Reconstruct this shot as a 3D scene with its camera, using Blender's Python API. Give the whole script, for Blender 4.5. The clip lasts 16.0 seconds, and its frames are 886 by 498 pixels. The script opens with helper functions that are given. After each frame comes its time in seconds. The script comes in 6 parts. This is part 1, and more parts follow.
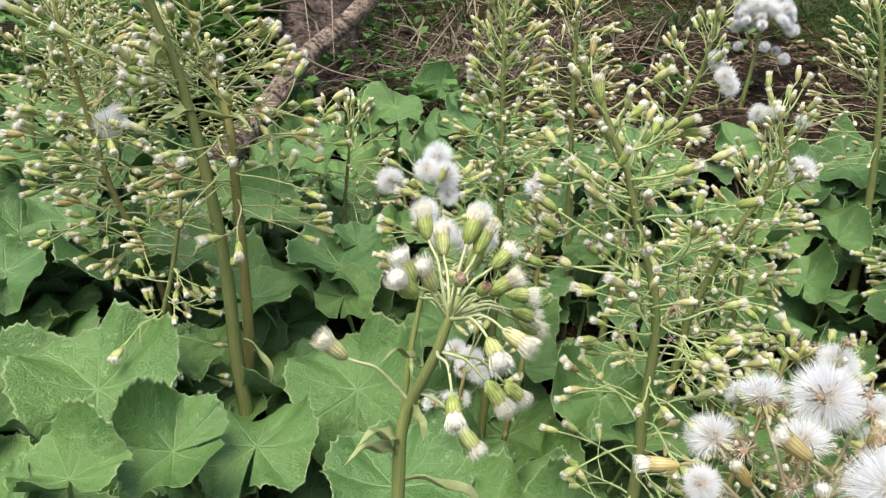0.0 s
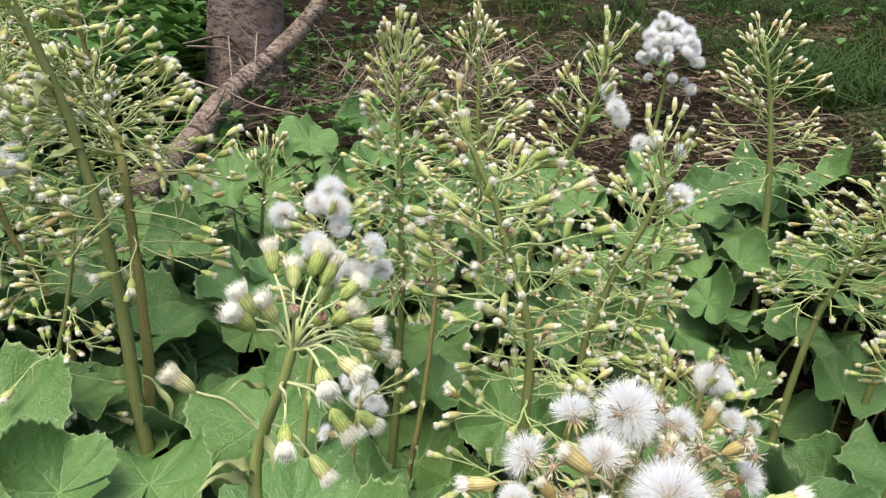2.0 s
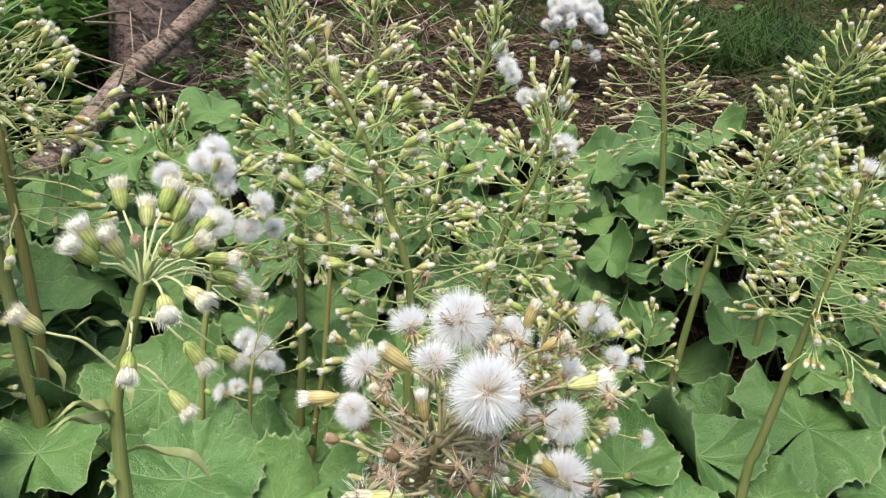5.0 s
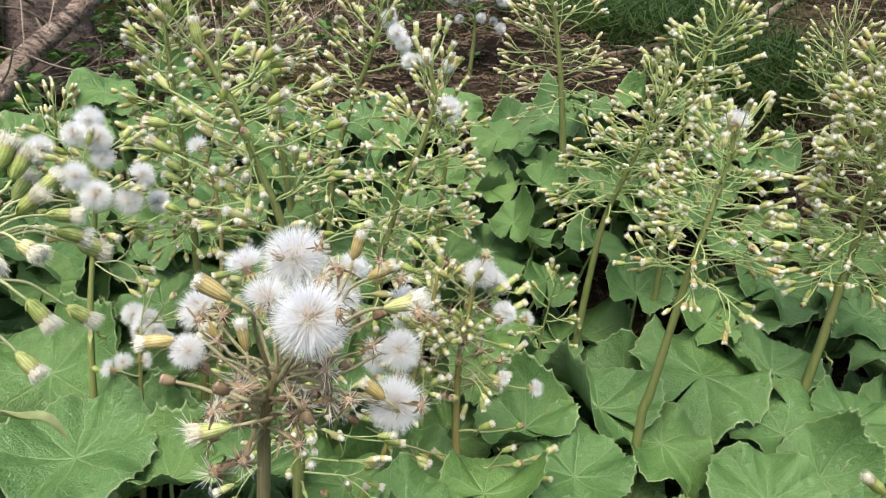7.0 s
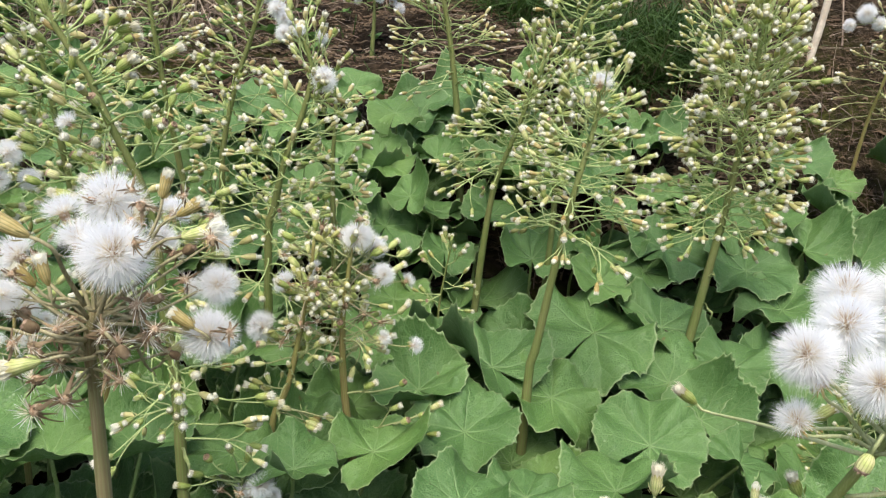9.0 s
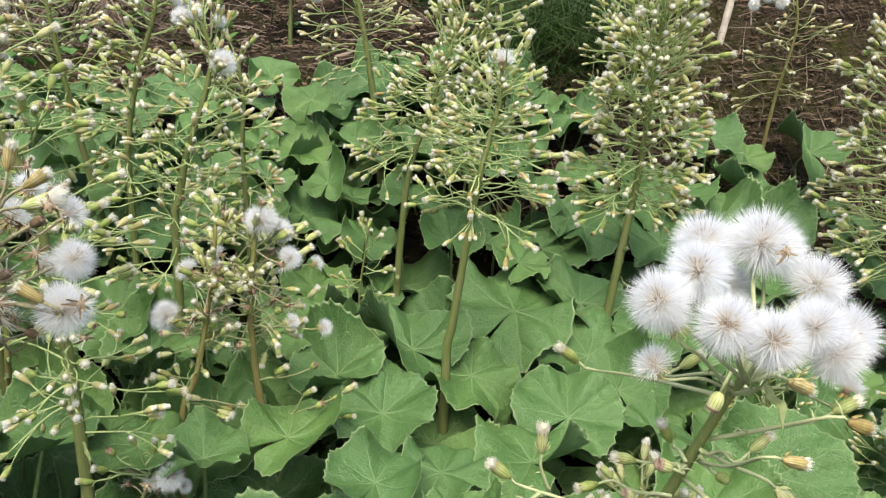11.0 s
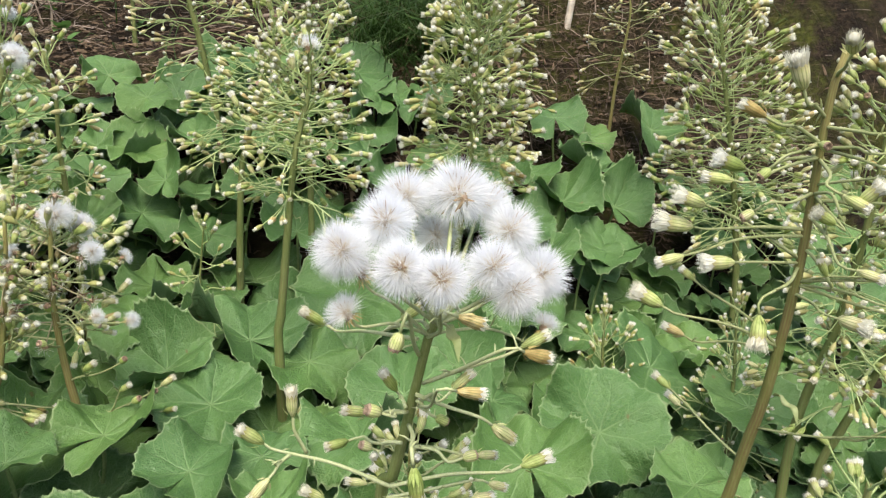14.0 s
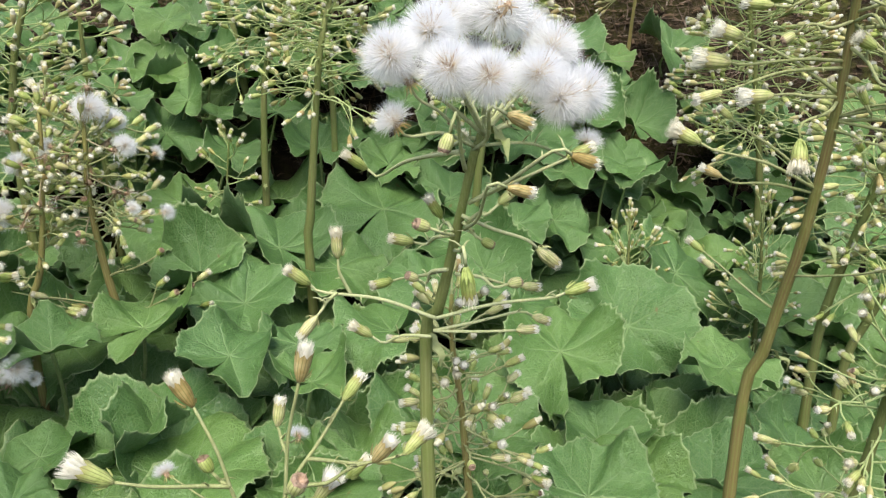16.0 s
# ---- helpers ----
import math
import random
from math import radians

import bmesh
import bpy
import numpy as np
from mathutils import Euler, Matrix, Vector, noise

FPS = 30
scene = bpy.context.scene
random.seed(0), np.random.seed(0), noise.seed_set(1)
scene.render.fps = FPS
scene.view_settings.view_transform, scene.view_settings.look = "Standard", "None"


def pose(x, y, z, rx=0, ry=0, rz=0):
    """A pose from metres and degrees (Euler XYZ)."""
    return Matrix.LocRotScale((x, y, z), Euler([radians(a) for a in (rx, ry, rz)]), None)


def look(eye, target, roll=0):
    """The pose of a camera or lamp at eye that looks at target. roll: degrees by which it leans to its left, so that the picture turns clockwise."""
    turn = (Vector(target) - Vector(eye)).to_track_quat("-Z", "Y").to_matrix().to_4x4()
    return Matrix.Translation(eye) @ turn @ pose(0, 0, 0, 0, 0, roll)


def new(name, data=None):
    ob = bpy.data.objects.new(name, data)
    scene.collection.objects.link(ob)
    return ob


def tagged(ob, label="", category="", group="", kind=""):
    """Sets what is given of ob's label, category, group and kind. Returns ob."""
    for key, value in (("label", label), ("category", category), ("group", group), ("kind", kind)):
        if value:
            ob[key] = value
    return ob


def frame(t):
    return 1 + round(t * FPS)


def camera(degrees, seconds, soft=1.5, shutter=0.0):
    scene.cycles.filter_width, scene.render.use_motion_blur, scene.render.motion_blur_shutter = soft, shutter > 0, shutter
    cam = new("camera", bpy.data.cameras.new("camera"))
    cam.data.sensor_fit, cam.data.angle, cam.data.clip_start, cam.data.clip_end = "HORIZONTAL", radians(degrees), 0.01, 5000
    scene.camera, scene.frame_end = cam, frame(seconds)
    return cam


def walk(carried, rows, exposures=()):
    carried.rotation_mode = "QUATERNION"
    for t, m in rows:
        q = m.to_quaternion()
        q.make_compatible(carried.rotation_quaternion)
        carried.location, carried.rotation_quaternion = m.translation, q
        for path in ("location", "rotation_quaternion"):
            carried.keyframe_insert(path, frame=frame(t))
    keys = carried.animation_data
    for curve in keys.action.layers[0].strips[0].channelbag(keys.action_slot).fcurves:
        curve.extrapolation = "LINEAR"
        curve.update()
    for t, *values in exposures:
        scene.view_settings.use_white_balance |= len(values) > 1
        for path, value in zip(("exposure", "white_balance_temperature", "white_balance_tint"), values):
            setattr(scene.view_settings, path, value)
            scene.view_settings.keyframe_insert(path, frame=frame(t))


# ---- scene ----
cam = camera(61.4, 16.0, soft=1.25)
PATH = [
    (0, (0.081, 0.091, 0.867), (-0.03, 2.002, 0.288), 7.0),
    (0.5, (0.095, 0.094, 0.874), (0.005, 2.014, 0.322), 6.9),
    (1, (0.108, 0.089, 0.874), (0.048, 2.019, 0.35), 6.7),
    (1.5, (0.13, 0.085, 0.878), (0.096, 2.02, 0.373), 6.5),
    (2, (0.142, 0.081, 0.879), (0.136, 2.02, 0.388), 6.5),
    (2.5, (0.149, 0.083, 0.879), (0.169, 2.023, 0.395), 6.4),
    (3, (0.158, 0.078, 0.877), (0.202, 2.018, 0.393), 6.3),
    (5.5, (0.204, 0.059, 0.851), (0.392, 1.982, 0.335), 5.2),
    (6, (0.215, 0.053, 0.848), (0.443, 1.971, 0.328), 4.9),
    (6.5, (0.23, 0.05, 0.844), (0.499, 1.962, 0.32), 4.4),
    (7, (0.246, 0.046, 0.837), (0.555, 1.95, 0.309), 4.0),
    (7.5, (0.26, 0.04, 0.828), (0.61, 1.935, 0.294), 3.6),
    (8, (0.279, 0.027, 0.823), (0.669, 1.914, 0.287), 3.3),
    (8.5, (0.292, 0.018, 0.82), (0.716, 1.897, 0.283), 2.9),
    (9, (0.304, 0.009, 0.818), (0.766, 1.878, 0.279), 2.6),
    (11.5, (0.354, -0.008, 0.797), (0.986, 1.807, 0.244), 1.0),
    (12, (0.37, -0.013, 0.789), (1.037, 1.787, 0.229), 0.6),
    (12.5, (0.388, -0.022, 0.783), (1.082, 1.768, 0.222), 0.4),
    (13, (0.397, -0.028, 0.779), (1.129, 1.748, 0.223), 0.2),
    (13.5, (0.413, -0.038, 0.782), (1.184, 1.722, 0.229), -0.0),
    (14, (0.435, -0.06, 0.788), (1.238, 1.689, 0.244), -0.3),
    (14.5, (0.451, -0.079, 0.787), (1.27, 1.663, 0.242), -0.7),
    (15, (0.443, -0.077, 0.773), (1.256, 1.662, 0.213), -1.1),
    (15.5, (0.421, -0.072, 0.745), (1.211, 1.666, 0.152), -1.5),
    (16, (0.407, -0.077, 0.717), (1.166, 1.661, 0.084), -2.0),
]

EXPOSURES = ()
walk(cam, [(t, look(eye, target, roll)) for t, eye, target, roll in PATH], EXPOSURES)

# ---- light: bright overcast sky, soft sun ----
SUN_ELEVATION, SUN_AZIMUTH = 62.0, 205.0
world = bpy.data.worlds.new("world")
scene.world = world
world.use_nodes = True
wn = world.node_tree
sky = wn.nodes.new("ShaderNodeTexSky")
sky.sky_type, sky.sun_disc = "NISHITA", False
sky.sun_elevation, sky.sun_rotation = radians(SUN_ELEVATION), radians(SUN_AZIMUTH)
sky.air_density, sky.dust_density, sky.ozone_density = 1.0, 4.0, 1.0
wn.links.new(sky.outputs["Color"], wn.nodes["Background"].inputs["Color"])
wn.nodes["Background"].inputs["Strength"].default_value = 0.14
sun = new("sun", bpy.data.lights.new("sun", "SUN"))
sun.data.energy, sun.data.angle, sun.data.color = 2.1, radians(35), (1.0, 0.93, 0.78)
sun.matrix_world = look((0, 0, 0), (-math.sin(radians(SUN_AZIMUTH)) * math.cos(radians(SUN_ELEVATION)), -math.cos(radians(SUN_AZIMUTH)) * math.cos(radians(SUN_ELEVATION)), -math.sin(radians(SUN_ELEVATION))))
scene.view_settings.exposure = 0.90

# ---- materials ----


class Nodes:
    """A small helper to write node materials in few lines."""

    def __init__(self, name):
        self.m = bpy.data.materials.new(name)
        self.m.use_nodes = True
        self.t = self.m.node_tree
        self.bsdf = self.t.nodes["Principled BSDF"]
        self.out = self.t.nodes["Material Output"]

    def put(self, socket, value):
        if isinstance(value, bpy.types.NodeSocket):
            self.t.links.new(value, socket)
        elif isinstance(value, (tuple, list)) and len(value) == 3 and socket.type == "RGBA":
            socket.default_value = (*value, 1)
        else:
            socket.default_value = value

    def node(self, kind, out=0, ins=(), **props):
        n = self.t.nodes.new(kind)
        for k, v in props.items():
            setattr(n, k, v)
        for k, v in dict(ins).items():
            self.put(n.inputs[k], v)
        return n.outputs[out]

    def math(self, op, a, b=0.0, c=0.0):
        n = self.t.nodes.new("ShaderNodeMath")
        n.operation = op
        for s, v in zip(n.inputs, (a, b, c)):
            self.put(s, v)
        return n.outputs[0]

    def coords(self, out="Object"):
        return self.node("ShaderNodeTexCoord", out)

    def noise(self, scale, detail=4.0, rough=0.55, vector=None, out="Fac"):
        ins = {"Scale": scale, "Detail": detail, "Roughness": rough}
        if vector is not None:
            ins["Vector"] = vector
        return self.node("ShaderNodeTexNoise", out, ins)

    def voronoi(self, scale, vector=None, feature="F1", out="Distance"):
        ins = {"Scale": scale}
        if vector is not None:
            ins["Vector"] = vector
        return self.node("ShaderNodeTexVoronoi", out, ins, feature=feature)

    def ramp(self, fac, *stops):
        n = self.t.nodes.new("ShaderNodeValToRGB")
        self.put(n.inputs[0], fac)
        e = n.color_ramp.elements
        while len(e) < len(stops):
            e.new(0.5)
        for el, (pos, col) in zip(e, stops):
            el.position = pos
            el.color = (*(col if isinstance(col, tuple) else (col,) * 3), 1)
        return n.outputs[0]

    def mix(self, fac, a, b, blend="MIX"):
        n = self.t.nodes.new("ShaderNodeMix")
        n.data_type, n.blend_type = "RGBA", blend
        self.put(n.inputs[0], fac)
        self.put(n.inputs[6], a)
        self.put(n.inputs[7], b)
        return n.outputs[2]

    def span(self, v, a, b, c=0.0, d=1.0):
        return self.node("ShaderNodeMapRange", 0, {"Value": v, "From Min": a, "From Max": b, "To Min": c, "To Max": d})

    def random(self):
        return self.node("ShaderNodeObjectInfo", "Random")

    def bump(self, height, strength, distance):
        return self.node("ShaderNodeBump", 0, {"Height": height, "Strength": strength, "Distance": distance})

    def done(self, color, rough=0.6, normal=None, specular=0.4, translucent=0.0, tcolor=None):
        b = self.bsdf
        self.put(b.inputs["Base Color"], color)
        self.put(b.inputs["Roughness"], rough)
        self.put(b.inputs["Specular IOR Level"], specular)
        if normal is not None:
            self.put(b.inputs["Normal"], normal)
        if translucent > 0:
            tr = self.t.nodes.new("ShaderNodeBsdfTranslucent")
            self.put(tr.inputs["Color"], color if tcolor is None else tcolor)
            if normal is not None:
                self.put(tr.inputs["Normal"], normal)
            mx = self.t.nodes.new("ShaderNodeMixShader")
            mx.inputs[0].default_value = translucent
            self.t.links.new(b.outputs[0], mx.inputs[1])
            self.t.links.new(tr.outputs[0], mx.inputs[2])
            self.t.links.new(mx.outputs[0], self.out.inputs["Surface"])
        return self.m


def make_leaf_material(name, pale):
    n = Nodes(name)
    co = n.coords()
    xyz = n.t.nodes.new("ShaderNodeSeparateXYZ")
    n.put(xyz.inputs[0], co)
    x, y = xyz.outputs[0], xyz.outputs[1]
    warp = n.math("MULTIPLY", n.math("SUBTRACT", n.noise(5.0, 2.0, vector=n.node("ShaderNodeVectorMath", 0, {0: co, 1: n.node("ShaderNodeCombineXYZ", 0, {0: n.math("MULTIPLY", n.random(), 40.0)})}, operation="ADD")), 0.5), 0.34)
    theta = n.math("ADD", n.math("ARCTAN2", x, y), warp)
    r = n.math("SQRT", n.math("ADD", n.math("MULTIPLY", x, x), n.math("MULTIPLY", y, y)))
    off = n.math("PINGPONG", theta, 0.40)
    d = n.math("MULTIPLY", off, r)
    main = n.math("MULTIPLY", n.span(n.math("MULTIPLY", d, n.span(r, 0.0, 0.5, 0.75, 1.6)), 0.0025, 0.0095, 1.0, 0.0), n.span(r, 0.05, 0.48, 1.0, 0.35))
    q = n.math("SUBTRACT", r, n.math("MULTIPLY", d, 1.2))
    side = n.math("PINGPONG", n.math("ADD", q, n.math("MULTIPLY", warp, 0.15)), 0.05)
    second = n.math("MULTIPLY", n.span(side, 0.001, 0.005, 1.0, 0.0), n.span(r, 0.06, 0.2))
    net = n.span(n.voronoi(44.0, co, "DISTANCE_TO_EDGE"), 0.0, 0.12, 1.0, 0.0)
    vein = n.math("MAXIMUM", main, n.math("MULTIPLY", second, 0.70))
    quilt = n.math("ADD", n.math("MULTIPLY", n.noise(11.0, 3.0, 0.5, co), 0.8), n.math("MULTIPLY", n.voronoi(17.0, co, "SMOOTH_F1"), -0.12))
    height = n.math("SUBTRACT", quilt, n.math("ADD", n.math("MULTIPLY", vein, 0.35), n.math("MULTIPLY", net, 0.15)))
    mottle = n.noise(3.0, 5.0, 0.6, co)
    green = n.ramp(mottle, (0.3, (0.064, 0.160, 0.040)), (0.7, (0.114, 0.226, 0.067)))
    each = n.ramp(n.random(), (0.0, (0.78, 0.86, 0.90)), (0.45, (0.96, 0.98, 0.96)), (1.0, (1.28, 1.18, 1.0)))
    green = n.mix(1.0, green, each, "MULTIPLY")
    fine = n.noise(90.0, 4.0, 0.7, co)
    green = n.mix(n.span(fine, 0.35, 0.7, 0.0, 0.22), green, (0.16, 0.29, 0.085))
    green = n.mix(n.math("MULTIPLY", net, 0.26), green, (0.26, 0.40, 0.14))
    col = n.mix(n.math("MULTIPLY", vein, 0.38), green, (0.33, 0.46, 0.21))
    col = n.mix(pale, col, (0.20, 0.31, 0.17))
    rim = n.node("ShaderNodeAttribute", "Fac", attribute_name="rim")
    col = n.mix(n.math("MULTIPLY", rim, 0.55), col, (0.46, 0.55, 0.30))
    dust = n.span(n.noise(46.0, 6.0, 0.75, co), 0.68, 0.76)
    col = n.mix(n.math("MULTIPLY", dust, 0.07), col, (0.42, 0.50, 0.34))
    spots = n.span(n.noise(7.0, 2.0, 0.5, co), 0.76, 0.78)
    col = n.mix(n.math("MULTIPLY", spots, 0.7), col, (0.20, 0.12, 0.05))
    rough = n.span(n.noise(14.0, 3.0, vector=co), 0.3, 0.7, 0.32, 0.52)
    nrm = n.bump(height, 0.36, 0.03)
    return n.done(col, rough, nrm, 0.50, 0.27, n.mix(0.5, col, (0.24, 0.42, 0.06)))


def make_stem_material(name, a, b, c, groove=(0.17, 0.150, 0.065)):
    n = Nodes(name)
    co = n.coords()
    m = n.t.nodes.new("ShaderNodeMapping")
    m.inputs["Scale"].default_value = (900, 900, 12)
    n.put(m.inputs[0], co)
    streak = n.noise(1.0, 3.0, 0.6, m.outputs[0])
    blotch = n.noise(30.0, 4.0, 0.6, co)
    col = n.mix(n.span(blotch, 0.35, 0.65), a, b)
    col = n.mix(n.math("MULTIPLY", n.span(streak, 0.45, 0.7), 0.55), col, c)
    wool = n.span(n.noise(700.0, 3.0, 0.7, co), 0.62, 0.72)
    col = n.mix(n.math("MULTIPLY", wool, 0.16), col, (0.50, 0.52, 0.36))
    rib = n.node("ShaderNodeAttribute", "Fac", attribute_name="rib")
    col = n.mix(n.math("MULTIPLY", rib, n.span(blotch, 0.3, 0.6, 0.15, 0.70)), col, groove)
    return n.done(col, 0.65, n.bump(streak, 0.35, 0.0004), 0.18, 0.1)


def make_plain(name, stops, scale, rough=0.6, translucent=0.0, bump=0.3, dist=0.0006, specular=0.3, jitter=0.0):
    n = Nodes(name)
    co = n.coords()
    fac = n.noise(scale, 5.0, 0.65, co)
    if jitter:
        fac = n.math("ADD", fac, n.math("MULTIPLY", n.math("SUBTRACT", n.random(), 0.5), jitter))
    col = n.ramp(fac, *stops)
    return n.done(col, rough, n.bump(n.noise(scale * 6, 3.0, 0.7, co), bump, dist), specular, translucent)


def make_involucre(name, low, mid, high, jitter):
    n = Nodes(name)
    co = n.coords()
    xyz = n.t.nodes.new("ShaderNodeSeparateXYZ")
    n.put(xyz.inputs[0], co)
    ang = n.math("ARCTAN2", xyz.outputs[0], xyz.outputs[1])
    rib = n.math("PINGPONG", ang, 0.2244)
    fac = n.math("ADD", n.noise(260.0, 4.0, 0.6, co), n.math("MULTIPLY", n.math("SUBTRACT", n.random(), 0.5), jitter))
    col = n.ramp(fac, (0.25, low), (0.5, mid), (0.8, high))
    col = n.mix(n.span(rib, 0.02, 0.09, 0.65, 0.0), col, (0.13, 0.17, 0.04))
    col = n.mix(n.span(xyz.outputs[2], 0.0085, 0.0115, 0.0, 0.45), col, (0.34, 0.26, 0.11))
    return n.done(col, 0.55, n.bump(rib, 0.35, 0.0008), 0.35, 0.15)


def make_hair(name, base, tip, warm):
    n = Nodes(name)
    co = n.coords()
    ln = n.node("ShaderNodeVectorMath", "Value", {0: co}, operation="LENGTH")
    col = n.ramp(n.math("DIVIDE", ln, 0.0145), (0.20, base), (0.55, tip))
    col = n.mix(n.math("MULTIPLY", n.random(), 0.15), col, warm)
    return n.done(col, 0.7, None, 0.15, 0.5)


LEAF = make_leaf_material("leaf_green", 0.0)
UNDERSIDE = make_leaf_material("leaf_underside", 0.45)
STEM = {
    "green": make_stem_material("stem_green", (0.122, 0.172, 0.044), (0.165, 0.208, 0.064), (0.26, 0.30, 0.125)),
    "dry": make_stem_material("stem_dry", (0.19, 0.195, 0.080), (0.24, 0.210, 0.105), (0.36, 0.33, 0.20), (0.19, 0.140, 0.075)),
    "brown": make_stem_material("stem_brown", (0.195, 0.220, 0.060), (0.240, 0.225, 0.080), (0.34, 0.33, 0.14), (0.20, 0.125, 0.055)),
}
PETIOLE = make_stem_material("petiole", (0.16, 0.24, 0.07), (0.22, 0.30, 0.11), (0.34, 0.42, 0.20))
STEM["pale"] = make_stem_material("stem_pale", (0.200, 0.262, 0.072), (0.250, 0.300, 0.100), (0.36, 0.40, 0.18), (0.20, 0.205, 0.075))
STALK = {
    "green": make_stem_material("stalk_green", (0.30, 0.39, 0.14), (0.40, 0.49, 0.21), (0.54, 0.60, 0.35)),
    "pale": make_stem_material("stalk_pale", (0.38, 0.43, 0.20), (0.48, 0.52, 0.28), (0.60, 0.62, 0.42)),
    "dry": make_stem_material("stalk_dry", (0.24, 0.22, 0.12), (0.33, 0.30, 0.18), (0.46, 0.43, 0.29)),
    "brown": make_stem_material("stalk_brown", (0.25, 0.29, 0.115), (0.33, 0.36, 0.17), (0.46, 0.48, 0.28)),
}
BRACT = make_plain("bract", ((0.3, (0.24, 0.30, 0.10)), (0.7, (0.46, 0.50, 0.26))), 60.0, 0.6, 0.3)
INVOLUCRE = make_involucre("involucre_green", (0.28, 0.36, 0.09), (0.46, 0.52, 0.19), (0.64, 0.61, 0.34), 0.55)
GOLD = make_involucre("involucre_gold", (0.30, 0.21, 0.07), (0.47, 0.36, 0.14), (0.60, 0.52, 0.27), 0.4)
SPENT = make_plain("spent_head", ((0.3, (0.17, 0.115, 0.07)), (0.6, (0.40, 0.29, 0.21)), (0.85, (0.55, 0.42, 0.34))), 500.0, 0.8, 0.0, 0.7, 0.001, 0.2, 0.3)
TUFT = make_plain("tuft_white", ((0.2, (0.66, 0.62, 0.46)), (0.45, (0.76, 0.75, 0.63)), (0.8, (0.85, 0.85, 0.79))), 520.0, 0.75, 0.25, 0.3, 0.0005, 0.15, 0.35)
PAPPUS = make_hair("pappus", (0.80, 0.69, 0.47), (0.895, 0.91, 0.93), (0.87, 0.84, 0.76))
TIP = make_plain("cream_tip", ((0.3, (0.50, 0.49, 0.31)), (0.7, (0.74, 0.74, 0.62))), 700.0, 0.75, 0.2, 0.3, 0.0005, 0.15, 0.3)
DEAD = make_plain("dead_bract", ((0.3, (0.14, 0.095, 0.052)), (0.7, (0.34, 0.26, 0.16))), 160.0, 0.75, 0.2, 0.5, 0.0008, 0.25, 0.4)
CORE = make_plain("puff_core", ((0.3, (0.34, 0.19, 0.10)), (0.7, (0.66, 0.52, 0.38))), 700.0, 0.8, 0.0, 0.8, 0.001, 0.2)


def make_ground():
    n = Nodes("forest_floor")
    co = n.coords()
    big = n.noise(1.7, 5.0, 0.6, co)
    fine = n.noise(42.0, 7.0, 0.72, co)
    m = n.t.nodes.new("ShaderNodeMapping")
    m.inputs["Scale"].default_value = (26, 90, 40)
    m.inputs["Rotation"].default_value = (0, 0, 0.5)
    n.put(m.inputs[0], co)
    needle = n.noise(1.0, 4.0, 0.7, m.outputs[0])
    soil = n.ramp(fine, (0.25, (0.012, 0.009, 0.006)), (0.5, (0.026, 0.019, 0.012)), (0.8, (0.070, 0.047, 0.031)))
    soil = n.mix(n.span(needle, 0.52, 0.66, 0.0, 0.5), soil, (0.115, 0.080, 0.050))
    patch = n.noise(9.0, 5.0, 0.65, co)
    soil = n.mix(n.span(patch, 0.52, 0.64, 0.0, 0.55), soil, (0.068, 0.047, 0.030))
    soil = n.mix(n.span(patch, 0.46, 0.38, 0.0, 0.75), soil, (0.018, 0.014, 0.010))
    moss = n.ramp(n.noise(60.0, 5.0, 0.7, co), (0.3, (0.024, 0.032, 0.008)), (0.7, (0.105, 0.110, 0.022)))
    col = n.mix(n.math("MULTIPLY", n.span(big, 0.46, 0.58), n.span(n.noise(13.0, 5.0, 0.7, co), 0.40, 0.56)), soil, moss)
    h = n.math("ADD", n.math("MULTIPLY", fine, 0.7), n.math("MULTIPLY", needle, 0.5))
    return n.done(col, 0.9, n.bump(h, 1.0, 0.035), 0.1)


def make_bark(name, a, b, c, scale, ring=0.0):
    n = Nodes(name)
    co = n.coords()
    m = n.t.nodes.new("ShaderNodeMapping")
    m.inputs["Scale"].default_value = (1.0, 1.0, 2.2)
    n.put(m.inputs[0], co)
    broad = n.noise(scale * 0.5, 6.0, 0.65, m.outputs[0])
    flake = n.noise(scale * 1.6, 6.0, 0.75, m.outputs[0])
    col = n.ramp(broad, (0.3, a), (0.55, b), (0.78, c))
    col = n.mix(n.span(flake, 0.40, 0.52, 0.85, 0.0), col, (0.040, 0.029, 0.026))
    fleck = n.span(n.noise(scale * 3.0, 4.0, 0.7, co), 0.62, 0.70)
    col = n.mix(n.math("MULTIPLY", fleck, 0.5), col, (0.42, 0.38, 0.34))
    crack = n.node("ShaderNodeAttribute", "Fac", attribute_name="ring")
    col = n.mix(n.math("MULTIPLY", crack, 0.75), col, (0.05, 0.036, 0.030))
    h = n.math("ADD", n.math("MULTIPLY", n.span(flake, 0.3, 0.6), 0.8), n.math("MULTIPLY", n.noise(scale * 6, 5.0, 0.7, co), 0.4))
    return n.done(col, 0.85, n.bump(h, 1.0, 0.010), 0.2)


